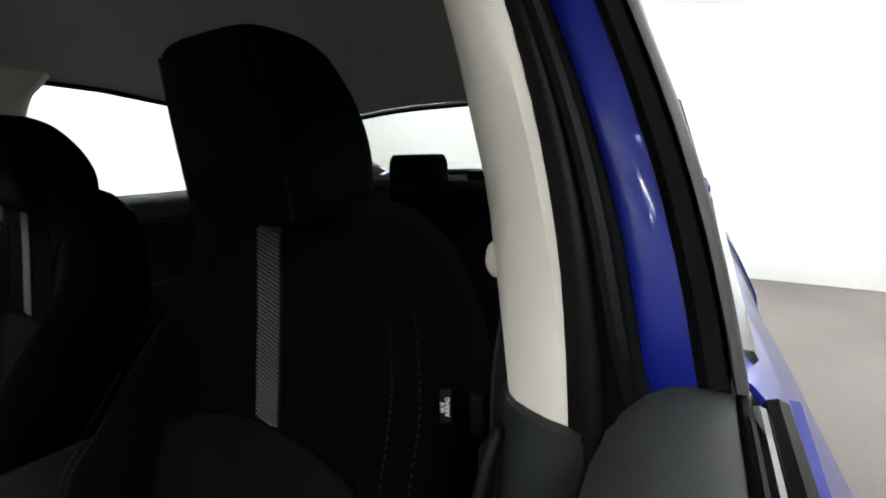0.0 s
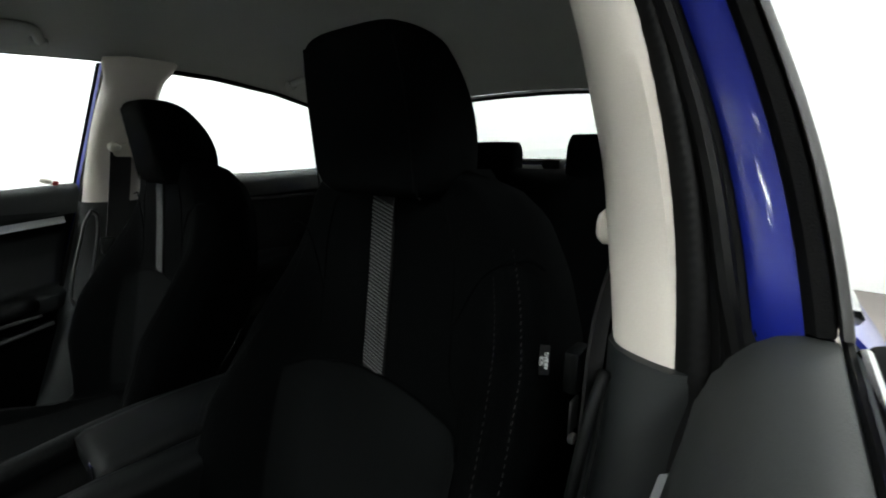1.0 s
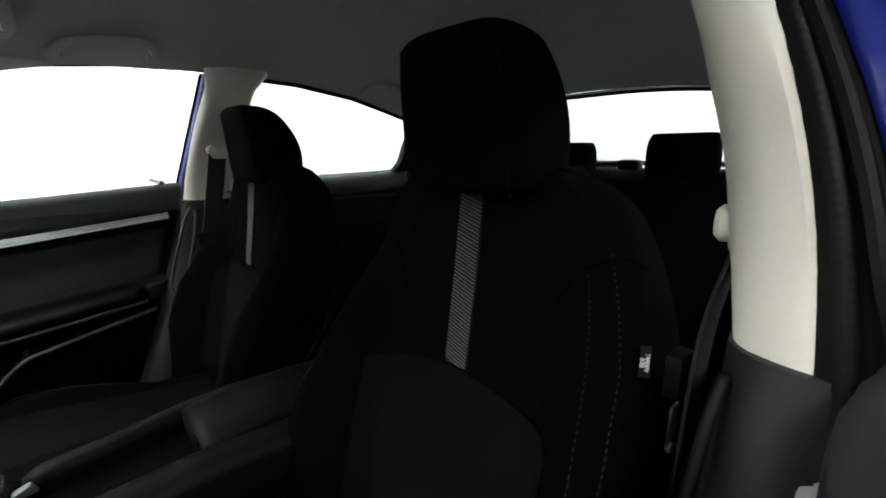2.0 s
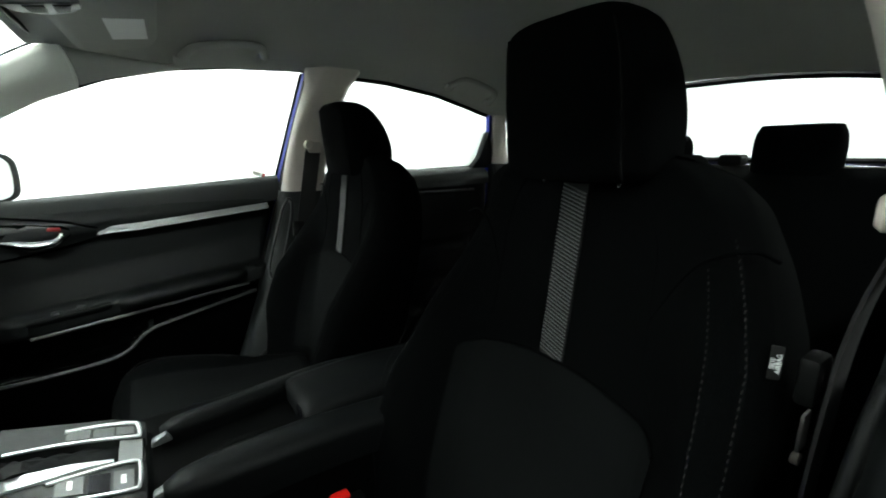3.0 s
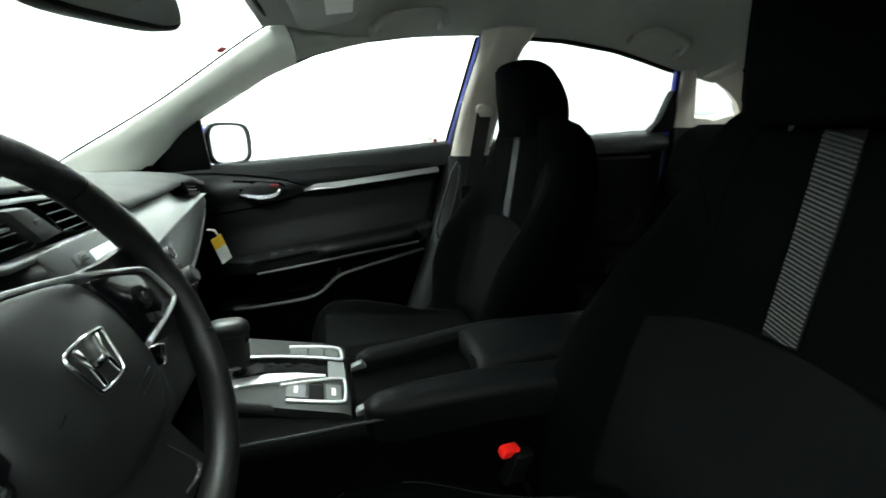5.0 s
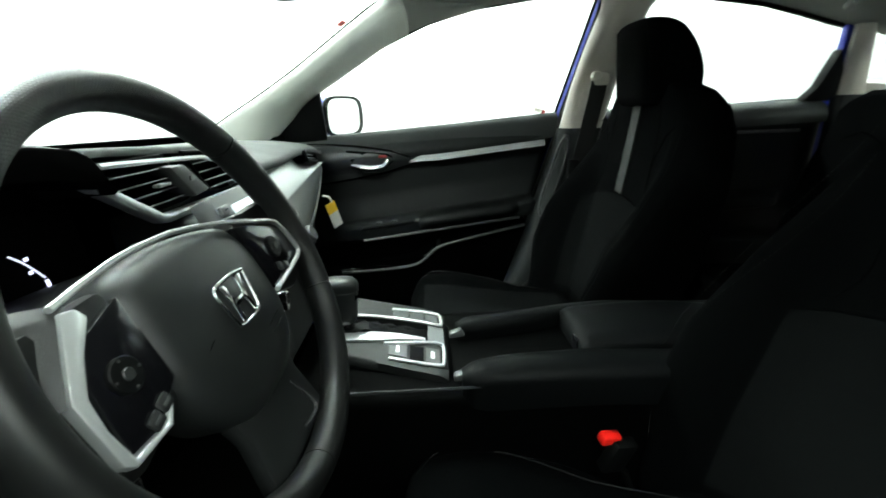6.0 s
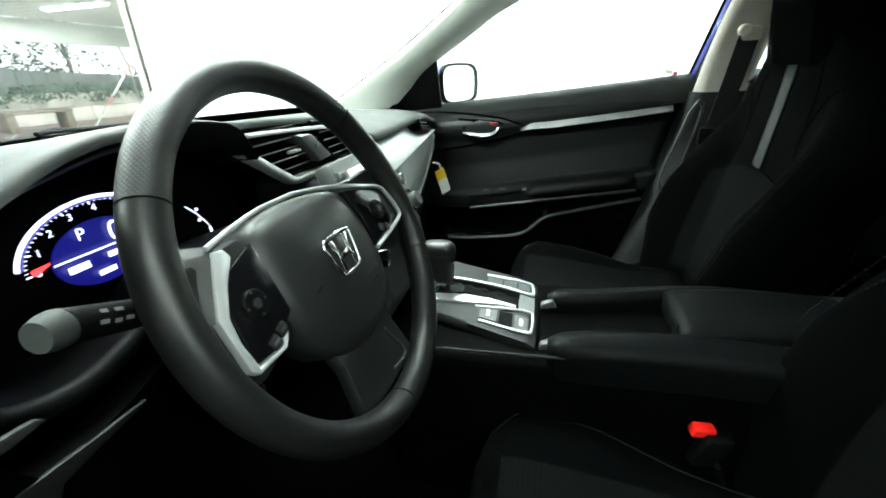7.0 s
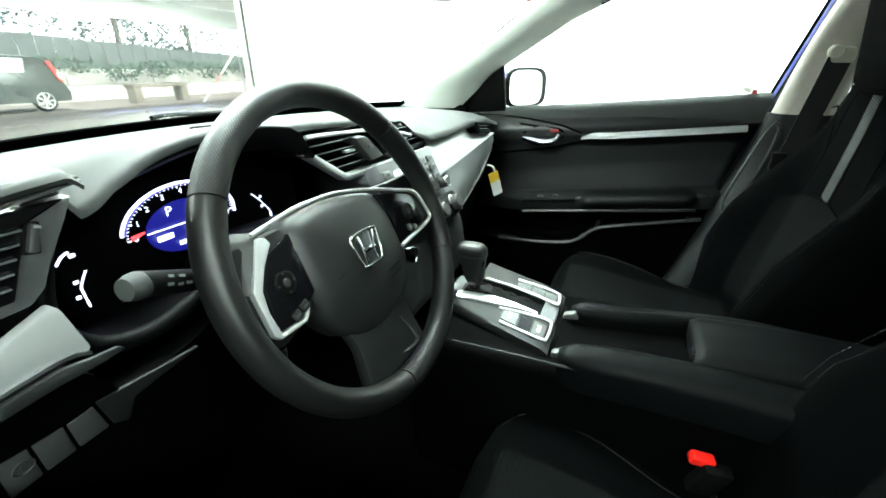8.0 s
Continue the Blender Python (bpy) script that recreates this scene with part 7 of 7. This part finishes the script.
def belt(s):
    b = thing("seat_belt", (s * 0.62, -0.60, 0.3), "black webbing seat belt hanging from the pillar", "seat belt", "seat belts")
    bm = fresh()
    gx, gy, gz = (0.60, -0.60, 1.047) if s > 0 else (0.648, -0.597, 0.982)
    pts = curve3([(s * gx, gy, gz), (s * (gx + 0.004), gy + 0.012, gz - 0.08), (s * 0.612, -0.56, 0.80), (s * 0.615, -0.52, 0.60), (s * 0.62, -0.48, 0.36)] if s > 0 else [(s * (gx + 0.002), gy - 0.012, gz), (s * 0.632, -0.622, 0.90), (s * 0.624, -0.635, 0.80), (s * 0.620, -0.63, 0.60), (s * 0.625, -0.60, 0.36)], 20)
    rings = [[p + V(0, -0.023, 0), p + V(-s * 0.002, -0.023, 0), p + V(-s * 0.003, 0.023, 0), p + V(0, 0.023, 0)] for p in pts]
    loft(bm, rings)
    part("webbing", bm, "belt", b, smooth=0)
    bm = fresh()
    box(bm, (s * (gx + 0.006), gy - 0.003, gz + 0.002), (0.022, 0.05, 0.036), 0.010)
    ring = part("upper_guide", bm, "cream", b, "pale upper belt guide")
    bm = fresh()
    disc(bm, (s * (gx + 0.004), gy + 0.012, gz + 0.01), (-s, 0.1, 0), 0.014, 0.018, 18, 0.004)
    part("guide_cap", bm, "cream", ring)
    bm = fresh()
    ty, tz = (-0.545, 0.808) if s > 0 else (-0.625, 0.843)
    box(bm, (s * 0.610, ty, tz), (0.016, 0.034, 0.044), 0.005)
    part("belt_tongue", bm, "black", b)
    bm = fresh()
    box(bm, (s * 0.612, ty + 0.005, tz - 0.048), (0.003, 0.018, 0.036), 0.001)
    part("tongue_plate", bm, "steel", b, "steel tongue plate")
    bm = fresh()
    disc(bm, (s * 0.611, -0.549 if s > 0 else -0.632, 0.76), (-s, 0, 0), 0.006, 0.006, 12, 0.001)
    part("belt_stop", bm, "cream", b, "small pale belt stop")
    return b


for s in (1, -1):
    belt(s)


def visor():
    v = thing("sun_visor", (0.38, -0.12, 1.29), "light grey sun visor folded up with a white label", "sun visor")

    def top(x, y):
        return headliner_point((x / interp(EDGE_X, y) + 1) / 2, -y / 1.52)[2]

    def level(x, y):
        return min(1.2375 - 0.195 * (y + 0.08), top(x, y) - 0.018)
    bm = fresh()

    def f(u, w):
        xo = interp([(0, 0.545), (0.06, 0.568), (0.25, 0.590), (0.6, 0.577), (0.88, 0.553), (0.96, 0.535), (1, 0.50)], w)
        x = 0.13 + (xo - 0.13) * u
        y0, y1 = -0.0677 - 0.0525 * (x - 0.14), -0.2226 - 0.03 * (x - 0.16)
        y = y0 + (y1 - y0) * w
        return (x, y, level(x, y) + 0.008 * (1 - min(1, 14 * u * (1 - u) + 0.1)) + 0.008 * (1 - min(1, 9 * w * (1 - w) + 0.1)))
    sheet(bm, f, 40, 30, (0, 0, 0.008))
    part("visor_board", bm, "liner", v, smooth=70)
    bm = fresh()
    sheet(bm, lambda a, b: (0.265 + 0.014 * b + (0.165 - 0.002 * b) * a, -0.146 - 0.060 * b - 0.008 * a, level(0.35, -0.146 - 0.060 * b - 0.008 * a) - 0.0012), 4, 4, (0, 0, 0.001))
    part("warning_label", bm, "paper", v, "white paper label")
    # clip at the inner end: a rounded frame with two dark slots
    bm = fresh()
    prism(bm, [(0.148, -0.035), (0.190, -0.050), (0.214, -0.082), (0.206, -0.114), (0.184, -0.126), (0.150, -0.126)], lambda a, b, c: V(a, b, level(a, b) + c), -0.007, 0.004, 0.003, 3)
    clip = part("visor_clip", bm, "audiogrey", v, "grey visor clip with two dark slots", smooth=60)
    for pts in ([(0.158, -0.062), (0.190, -0.066), (0.200, -0.086), (0.158, -0.086)], [(0.158, -0.095), (0.200, -0.095), (0.194, -0.112), (0.158, -0.116)]):
        bm = fresh()
        prism(bm, pts, lambda a, b, c: V(a, b, level(a, b) + c), -0.0082, -0.004, 0.001)
        part("clip_slot", bm, "black", clip)


visor()


def map_lights():
    c = thing("map_light", (0.0, -0.10, 1.3), "grey overhead console with map lights", "overhead lamp")
    z = headliner_point(0.5, 0.1 / 1.52)[2]
    bm = fresh()
    box(bm, (0.0, -0.11, z - 0.012), (0.17, 0.14, 0.026), 0.012, pose(0, 0, 0, 4))
    part("lamp_base", bm, "liner", c)
    for x in (-0.045, 0.045):
        bm = fresh()
        box(bm, (x, -0.12, z - 0.025), (0.05, 0.06, 0.008), 0.004, pose(0, 0, 0, 4))
        part("lamp_lens", bm, "greyplastic", c)


map_lights()


def grab(s, y0, y1):
    h = thing("grab_handle", (s * 0.6, (y0 + y1) / 2, 1.28), "grey folded grab handle over the door", "grab handle", "grab handles")

    def p(y, drop, out):
        x = 0.615 - out
        u = (x / interp(EDGE_X, y) + 1) / 2
        return V(s * x, y, headliner_point(u, -y / 1.52)[2] - drop)
    bm = fresh()
    tube(bm, curve3([p(y0, 0.004, 0.0), p(y0 - 0.004, 0.012, 0.03), p(y0 - 0.026, 0.014, 0.068), p((y0 + y1) / 2, 0.014, 0.076), p(y1 + 0.026, 0.014, 0.068), p(y1 + 0.004, 0.012, 0.03), p(y1, 0.004, 0.0)], 32), 0.0105, 10)
    part("grip_bar", bm, "liner", h, smooth=70)
    for y in (y0, y1):
        bm = fresh()
        box(bm, p(y, 0.008, 0.002), (0.03, 0.034, 0.02), 0.007, pose(0, 0, 0, 0, s * 35))
        part("handle_mount", bm, "liner", h)
    return h


grab(1, -0.285, -0.48)
grab(1, -1.11, -1.29)
grab(-1, -1.11, -1.29)


def rear_view_mirror():
    m = thing("rear_view_mirror", (-0.05, 0.09, 1.2), "black rear view mirror hanging at the windscreen", "mirror")
    turn = Matrix.Translation((-0.117, 0.072, 1.142)) @ pose(0, 0, 0, -8, -4, -18)
    bm = fresh()
    rings = []
    for y, g in ((0.0, 0.97), (0.004, 1.0), (0.02, 0.95), (0.034, 0.7)):
        rings.append([turn @ V(0.115 * g * math.copysign(abs(math.cos(a)) ** 0.5, math.cos(a)), y, 0.033 * g * math.copysign(abs(math.sin(a)) ** 0.6, math.sin(a))) for a in [2 * math.pi * i / 28 for i in range(28)]])
    loft(bm, rings)
    body = part("mirror_shell", bm, "black", m, smooth=50)
    bm = fresh()
    prism(bm, [(0.108 * math.copysign(abs(math.cos(a)) ** 0.5, math.cos(a)), 0.028 * math.copysign(abs(math.sin(a)) ** 0.6, math.sin(a))) for a in [2 * math.pi * i / 28 for i in range(28)]], lambda a, b, c: turn @ V(a, c, b), -0.003, -0.0005)
    part("mirror_glass", bm, "mirror", body, "mirror glass")
    bm = fresh()
    tube(bm, [turn @ V(0, 0.03, 0.005), turn @ V(0.0, 0.05, 0.05), (-0.09, 0.10, 1.262)], 0.009, 10)
    part("mirror_arm", bm, "black", m)
    bm = fresh()
    disc(bm, (-0.09, 0.105, 1.245), (0, -0.5, -0.85), 0.02, 0.012, 18, 0.004)
    part("mirror_mount", bm, "black", m)


rear_view_mirror()


def hang_tag():
    t = thing("hang_tag", (0.49, 0.165, 0.76), "yellow and white paper tag on a white string", "tag")
    turn = Matrix.Translation((0.488, 0.148, 0.716)) @ pose(0, 0, 0, 0, -18, -40)
    bm = fresh()
    box(bm, turn @ V(0, 0, 0.018), (0.032, 0.0012, 0.030), 0, turn.to_3x3().to_4x4())
    part("yellow_half", bm, "yellow", t, "yellow paper half")
    bm = fresh()
    box(bm, turn @ V(0, 0, -0.0185), (0.032, 0.0012, 0.042), 0, turn.to_3x3().to_4x4())
    part("white_half", bm, "white", t, "white paper half")
    bm = fresh()
    tube(bm, curve3([(0.484, 0.150, 0.749), (0.474, 0.154, 0.765), (0.456, 0.165, 0.772)], 8), 0.0028, 6)
    part("string", bm, "white", t)


hang_tag()


def sticker(name, c, size, rot, mats, label):
    t = thing(name, c, label, "sticker")
    for m, dx, w in mats:
        bm = fresh()
        box(bm, Vector(c) + rot.to_3x3() @ V(dx, 0, 0), (w, 0.0008, size[1]), 0, rot)
        part("sticker_field", bm, m, t)


sticker("window_sticker", (0.546, 0.0925, 1.1895), (0.03, 0.018), pose(0, 0, 0, 57, 0, -15), (("red", 0, 0.028),), "small red sticker on the windscreen")
sticker("window_sticker", (0.763, -0.479, 0.9665), (0.04, 0.012), pose(0, 0, 0, 0, -18, 90), (("cream", 0.010, 0.024), ("darkred", -0.010, 0.012)), "small grey and red sticker on the window")


# ---- floor of the car ----
def car_floor():
    bm = fresh()
    box(bm, (0, -0.7, 0.24), (1.5, 2.7, 0.03), 0.01)
    tagged(part("car_floor", bm, "carpet"), "black carpet floor of the car", "floor", kind="structure")


car_floor()


# ---- outer shell of the car ----
def car_shell():
    car = thing("sedan", (0, -0.6, 0), "blue painted sedan body with alloy wheels", "car")
    bm = fresh()

    def roof(u, v):
        x, y, z = headliner_point(u, v)
        return (x * (1.02 if x > 0 else 0.985), y, z + 0.028)
    sheet(bm, roof, 24, 24, (0, 0, 0.006))
    part("roof_panel", bm, "blue", car)
    bm = fresh()

    def hood(u, v):
        s = 2 * u - 1
        y = 0.80 + 0.95 * v - 0.22 * s * s * (1 - v) - 0.10 * s * s * v
        return (0.78 * s * (1 - 0.1 * v), y, 0.755 - 0.13 * v ** 1.2 + 0.015 * (1 - s * s))
    sheet(bm, hood, 20, 16, (0, 0, -0.01))
    part("bonnet", bm, "blue", car)
    bm = fresh()

    def cowl(u, v):
        s = 2 * u - 1
        return (0.72 * s, 0.565 + 0.205 * (1 - s * s) + 0.05 * v, 0.87 - 0.03 * v + 0.01 * (1 - s * s))
    sheet(bm, cowl, 20, 4, (0, 0, -0.02))
    part("cowl_panel", bm, "rubber", car, "black cowl panel")
    bm = fresh()
    box(bm, (0, 1.78, 0.50), (1.56, 0.16, 0.44), 0.07, seg=4)
    part("front_bumper", bm, "blue", car)
    bm = fresh()

    def boot(u, v):
        s = 2 * u - 1
        return (0.66 * s, -2.10 - 0.42 * v - 0.06 * (1 - s * s), 1.012 - 0.02 * v + 0.012 * (1 - s * s))
    sheet(bm, boot, 16, 8, (0, 0, -0.01))
    part("boot_lid", bm, "blue", car)
    bm = fresh()
    box(bm, (0, -2.56, 0.66), (1.5, 0.16, 0.66), 0.07, seg=4)
    part("rear_bumper", bm, "blue", car)
    for s in (-1, 1):
        bm = fresh()

        def wing(u, v):
            y = 0.40 + 1.36 * u
            z = 0.62 + (0.875 - 0.21 * u ** 1.1 - 0.62) * v
            return (s * (0.893 - 0.10 * u ** 3 - 0.095 * v ** 2.5), y, z)
        sheet(bm, wing, 16, 8, (s * 0.004, 0, 0))
        part("front_wing", bm, "blue", car)
        bm = fresh()

        def quarter(u, v):
            y = -1.42 - 1.12 * u
            z = 0.62 + (1.0 - 0.62) * v
            return (s * (shoulder(y, 1.0 - z) - 0.09 * u ** 3), y, z)
        sheet(bm, quarter, 16, 24, (s * 0.004, 0, 0))
        part("rear_wing", bm, "blue", car)
        bm = fresh()
        box(bm, (s * 0.80, -0.55, 0.235), (0.10, 1.95, 0.11), 0.02)
        part("sill", bm, "blue", car)
        for y in (1.03, -1.67):
            bm = fresh()
            tube(bm, [(s * 0.80, y + 0.255 * math.cos(a), 0.315 + 0.255 * math.sin(a)) for a in [2 * math.pi * k / 32 for k in range(32)]], 0.06, 10, closed=True, up=(1, 0, 0), flat=1.4)
            tyre = part("tyre", bm, "rubber", car, "black tyre", smooth=60)
            bm = fresh()
            disc(bm, (s * 0.80, y, 0.315), (s, 0, 0), 0.06, 0.07, 20, 0.01)
            for k in range(5):
                a = 2 * math.pi * k / 5
                tube(bm, [(s * 0.865, y + 0.04 * math.cos(a), 0.315 + 0.04 * math.sin(a)), (s * 0.855, y + 0.205 * math.cos(a), 0.315 + 0.205 * math.sin(a))], 0.022, 8, up=(1, 0, 0))
            tube(bm, [(s * 0.85, y + 0.205 * math.cos(a), 0.315 + 0.205 * math.sin(a)) for a in [2 * math.pi * k / 32 for k in range(32)]], 0.014, 8, closed=True, up=(1, 0, 0))
            part("rim", bm, "silver", tyre, "silver alloy rim")
    bm = fresh()
    box(bm, (0, -0.35, 0.205), (1.6, 3.9, 0.03), 0.01)
    part("underbody", bm, "rubber", car)


car_shell()


# ---- the yard in front of the garage ----
M["block"] = mat("weathered_concrete_block", (0.50, 0.50, 0.48), 0.9, grain=0.4, grain_scale=40, stain=0.3, stain_scale=2.5, spec=0.2)
M["leaf"] = mat("ivy_leaf", (0.05, 0.09, 0.066), 0.6, grain=0.5, grain_scale=12, stain=0.5, stain_scale=3.0, spec=0.3)
M["darkleaf"] = mat("dark_hedge_leaf", (0.045, 0.066, 0.07), 0.7, grain=0.5, grain_scale=12, stain=0.5, stain_scale=2.0, spec=0.2)
M["bark"] = mat("bark", (0.09, 0.08, 0.07), 0.9, grain=0.6, grain_scale=30, stain=0.3)
M["darkpaint"] = mat("black_car_paint", (0.012, 0.015, 0.0145), 0.25, coat=0.7, grain=0.1, stain=0.1, stain_scale=2)
# opaque pane; its bright reflection is put into the pale base colour
M["paleglass"] = mat("reflection_pale_glass", (0.42, 0.50, 0.48), 0.08, stain=0.1)
M["benchwood"] = mat("grey_bench_wood", (0.16, 0.14, 0.12), 0.85, grain=0.6, grain_scale=30, stain=0.3)


def leaves(bm, rng, centre, size, n, leaf):
    for _ in range(n):
        c = Vector([centre[i] + size[i] * rng.uniform(-1, 1) for i in range(3)])
        a = Vector([rng.gauss(0, 1) for _ in range(3)]).normalized()
        b = a.orthogonal().normalized()
        w = a.cross(b)
        k = leaf * rng.uniform(0.6, 1.4)
        vs = [bm.verts.new(c + q) for q in (-k * b, 0.55 * k * w, k * b, -0.55 * k * w)]
        bm.faces.new(vs)


def yard():
    rng = random.Random(4)
    bm = fresh()
    box(bm, (20, 90, 30), (320, 0.5, 64))
    tagged(part("backdrop", bm, "whitesky"), "plain white overcast sky far behind the trees", "sky", kind="structure")
    wall = thing("retaining_wall", (13, 18.2, 0), "weathered grey concrete block retaining wall", "wall", kind="structure")
    for row in range(2):
        for k in range(20):
            bm = fresh()
            box(bm, (-2.0 + 1.52 * k + 0.76 * row, 18.2 + rng.uniform(-0.02, 0.02), 0.27 + 0.54 * row), (1.5, 0.7, 0.525), 0.03)
            part("block", bm, "block", wall)
    ivy = fresh()
    for k in range(150):
        x = -3 + 31 * rng.random()
        leaves(ivy, rng, (x, 18.0 - 0.3 * rng.random(), 1.14 + 0.2 * rng.random() - (0.35 * rng.random() if 10 < x < 17 else 0)), (0.5, 0.3, 0.22), 50, 0.07)
    tagged(part("ivy", ivy, "leaf", smooth=0), "green ivy trailing over the retaining wall", "ivy", kind="stuff")
    fence = thing("fence", (12, 19.6, 0), "dark weathered board fence above the wall", "fence")
    for k in range(60):
        bm = fresh()
        h = 2.22 - 0.055 * max(0.0, -4 + 0.55 * k - 8) + 0.05 * rng.random()
        box(bm, (-4 + 0.55 * k, 19.6, h / 2), (0.53, 0.05, h), 0.01)
        part("board", bm, "fenceboard", fence)
    hedge = fresh()
    for k in range(70):
        x = -4 + 34 * rng.random() ** 1.1
        leaves(hedge, rng, (x, 20.4 + rng.random(), 1.75 + 0.35 * rng.random()), (0.7, 0.5, 0.3), 30, 0.10)
    for k in range(46):
        x = 6.5 + 9 * rng.random()
        leaves(hedge, rng, (x, 20.6 + rng.random(), 2.2 + 0.9 * rng.random() + (0.2 if x < 9 else 0.0)), (0.30, 0.3, 0.22), 16, 0.085)
    tagged(part("hedge", hedge, "darkleaf", smooth=0), "dark hedge behind the fence", "hedge", kind="stuff")
    for x, y, h in ((4.0, 24, 7.5), (9.5, 25, 6.0), (14.5, 24, 8.0), (20, 26, 7.0), (1.0, 27, 8.0)):
        tree = thing("tree", (x, y, 0), "thin leafy tree behind the hedge", "tree", "trees")
        bm = fresh()
        tube(bm, curve3([(x, y, 0), (x + 0.1, y, h * 0.4), (x - 0.1, y + 0.1, h * 0.8)], 10), lambda t: 0.16 - 0.11 * t, 8)
        for k in range(9):
            a = rng.uniform(0, 6.28)
            z0 = h * rng.uniform(0.35, 0.75)
            tube(bm, curve3([(x, y, z0), (x + 0.8 * math.cos(a), y + 0.8 * math.sin(a), z0 + 0.7), (x + 1.7 * math.cos(a), y + 1.7 * math.sin(a), z0 + 1.1)], 6), lambda t: 0.06 - 0.045 * t, 6)
        part("trunk", bm, "bark", tree)
        bm = fresh()
        for k in range(22):
            a, rr = rng.uniform(0, 6.28), 2.3 * rng.random() ** 0.6
            leaves(bm, rng, (x + rr * math.cos(a), y + rr * math.sin(a), h * rng.uniform(0.36, 0.98)), (0.45, 0.45, 0.35), 28, 0.11)
        part("crown", bm, "leaf", tree, smooth=0)
    # low bench by the wall
    bench = thing("bench", (9.95, 15.2, 0), "low grey bench before the wall", "bench")
    bm = fresh()
    box(bm, (9.95, 15.2, 0.545), (1.96, 0.5, 0.09), 0.015)
    part("bench_top", bm, "benchwood", bench)
    for dx in (-0.84, 0.84):
        bm = fresh()
        box(bm, (9.95 + dx, 15.2, 0.25), (0.24, 0.44, 0.50), 0.015)
        part("bench_leg", bm, "benchwood", bench)
    # thin red and white barrier arm leaning beside the opening
    bar = thing("barrier_arm", (10.2, 13.4, 0), "thin red and white barrier arm leaning outside", "barrier")
    a, b = V(10.2, 13.4, 0.02), V(12.05, 13.4, 1.78)
    for k in range(6):
        bm = fresh()
        tube(bm, [a.lerp(b, k / 6), a.lerp(b, (k + 0.97) / 6)], 0.035, 8)
        part("stripe", bm, "orange" if k % 3 == 2 else "white", bar)
    bm = fresh()
    tube(bm, [(12.12, 13.45, 0.0), (12.05, 13.45, 1.75), (11.85, 13.45, 2.5)], 0.03, 8)
    part("arm_stay", bm, "steel", bar)


def parked_car(x0, y0):
    """A dark hatchback seen from its side; its tail points to +x."""
    car = thing("parked_car", (x0, y0, 0), "black hatchback parked in the yard", "car")
    prof = [(-3.95, 0.45), (-3.9, 0.72), (-3.0, 0.90), (-2.6, 0.98), (-1.9, 1.36), (-1.1, 1.42), (-0.35, 1.38), (-0.17, 1.31), (0.02, 0.80), (0.08, 0.68), (0.14, 0.52), (0.12, 0.26), (-3.9, 0.24)]
    bm = fresh()
    rings = []
    for k, (yy, sc) in enumerate(((-0.82, 0.90), (-0.78, 0.97), (-0.5, 1.0), (0.5, 1.0), (0.78, 0.97), (0.82, 0.90))):
        rings.append([Vector((x0 + a, y0 + yy * (0.86 if b > 1.2 else 1.0), 0.24 + (b - 0.24) * (sc if b > 0.6 else 1))) for a, b in prof])
    loft(bm, rings)
    part("body", bm, "darkpaint", car, smooth=30)
    for pts in ([(-2.35, 1.0), (-1.85, 1.28), (-1.32, 1.33), (-1.32, 0.98)], [(-1.25, 0.98), (-1.25, 1.33), (-0.66, 1.31), (-0.76, 0.98)]):
        bm = fresh()
        prism(bm, pts, lambda a, b, c: Vector((x0 + a, y0 - 0.80 + 0.28 * (b - 1.0) + c, b)), -0.012, 0.004)
        part("side_window", bm, "paleglass", car, "side window coloured pale for its reflection")
    bm = fresh()
    prism(bm, [(-0.19, 1.24), (-0.12, 1.26), (0.03, 0.84), (0.06, 0.72), (-0.05, 0.80)], lambda a, b, c: Vector((x0 + a, y0 - 0.80 + 0.1 * (b - 0.86) + c, b)), -0.02, 0.03, 0.01)
    part("tail_light", bm, "red", car, "red tail light")
    bm = fresh()
    prism(bm, [(-0.06, 0.97), (-0.01, 0.97), (0.04, 0.80), (-0.01, 0.82)], lambda a, b, c: Vector((x0 + a, y0 - 0.822 + 0.1 * (b - 0.86) + c, b)), -0.01, 0.01)
    part("reverse_lens", bm, "white", car)
    for a in (-0.49, -3.05):
        bm = fresh()
        tube(bm, [(x0 + a + 0.215 * math.cos(q), y0 - 0.74, 0.285 + 0.215 * math.sin(q)) for q in [2 * math.pi * k / 28 for k in range(28)]], 0.07, 10, closed=True, up=(0, 1, 0))
        tyre = part("tyre", bm, "rubber", car)
        bm = fresh()
        disc(bm, (x0 + a, y0 - 0.78, 0.285), (0, -1, 0), 0.05, 0.05, 16, 0.01)
        for k in range(7):
            q = 2 * math.pi * k / 7
            tube(bm, [(x0 + a + 0.04 * math.cos(q), y0 - 0.815, 0.285 + 0.04 * math.sin(q)), (x0 + a + 0.19 * math.cos(q), y0 - 0.815, 0.285 + 0.19 * math.sin(q))], 0.022, 6, up=(0, 1, 0))
        tube(bm, [(x0 + a + 0.195 * math.cos(q), y0 - 0.81, 0.285 + 0.195 * math.sin(q)) for q in [2 * math.pi * k / 28 for k in range(28)]], 0.016, 8, closed=True, up=(0, 1, 0))
        part("rim", bm, "silver", tyre, "silver alloy rim")


M["whitesky"] = glow("overcast_sky_glow", (0.92, 0.97, 1.0), 1.3)
M["orange"] = mat("faded_red_paint", (0.75, 0.36, 0.34), 0.6, stain=0.1)
M["fenceboard"] = mat("weathered_fence_board", (0.085, 0.102, 0.106), 0.9, grain=0.5, grain_scale=30, stain=0.3, stain_scale=3)
yard()
parked_car(6.6, 15.0)
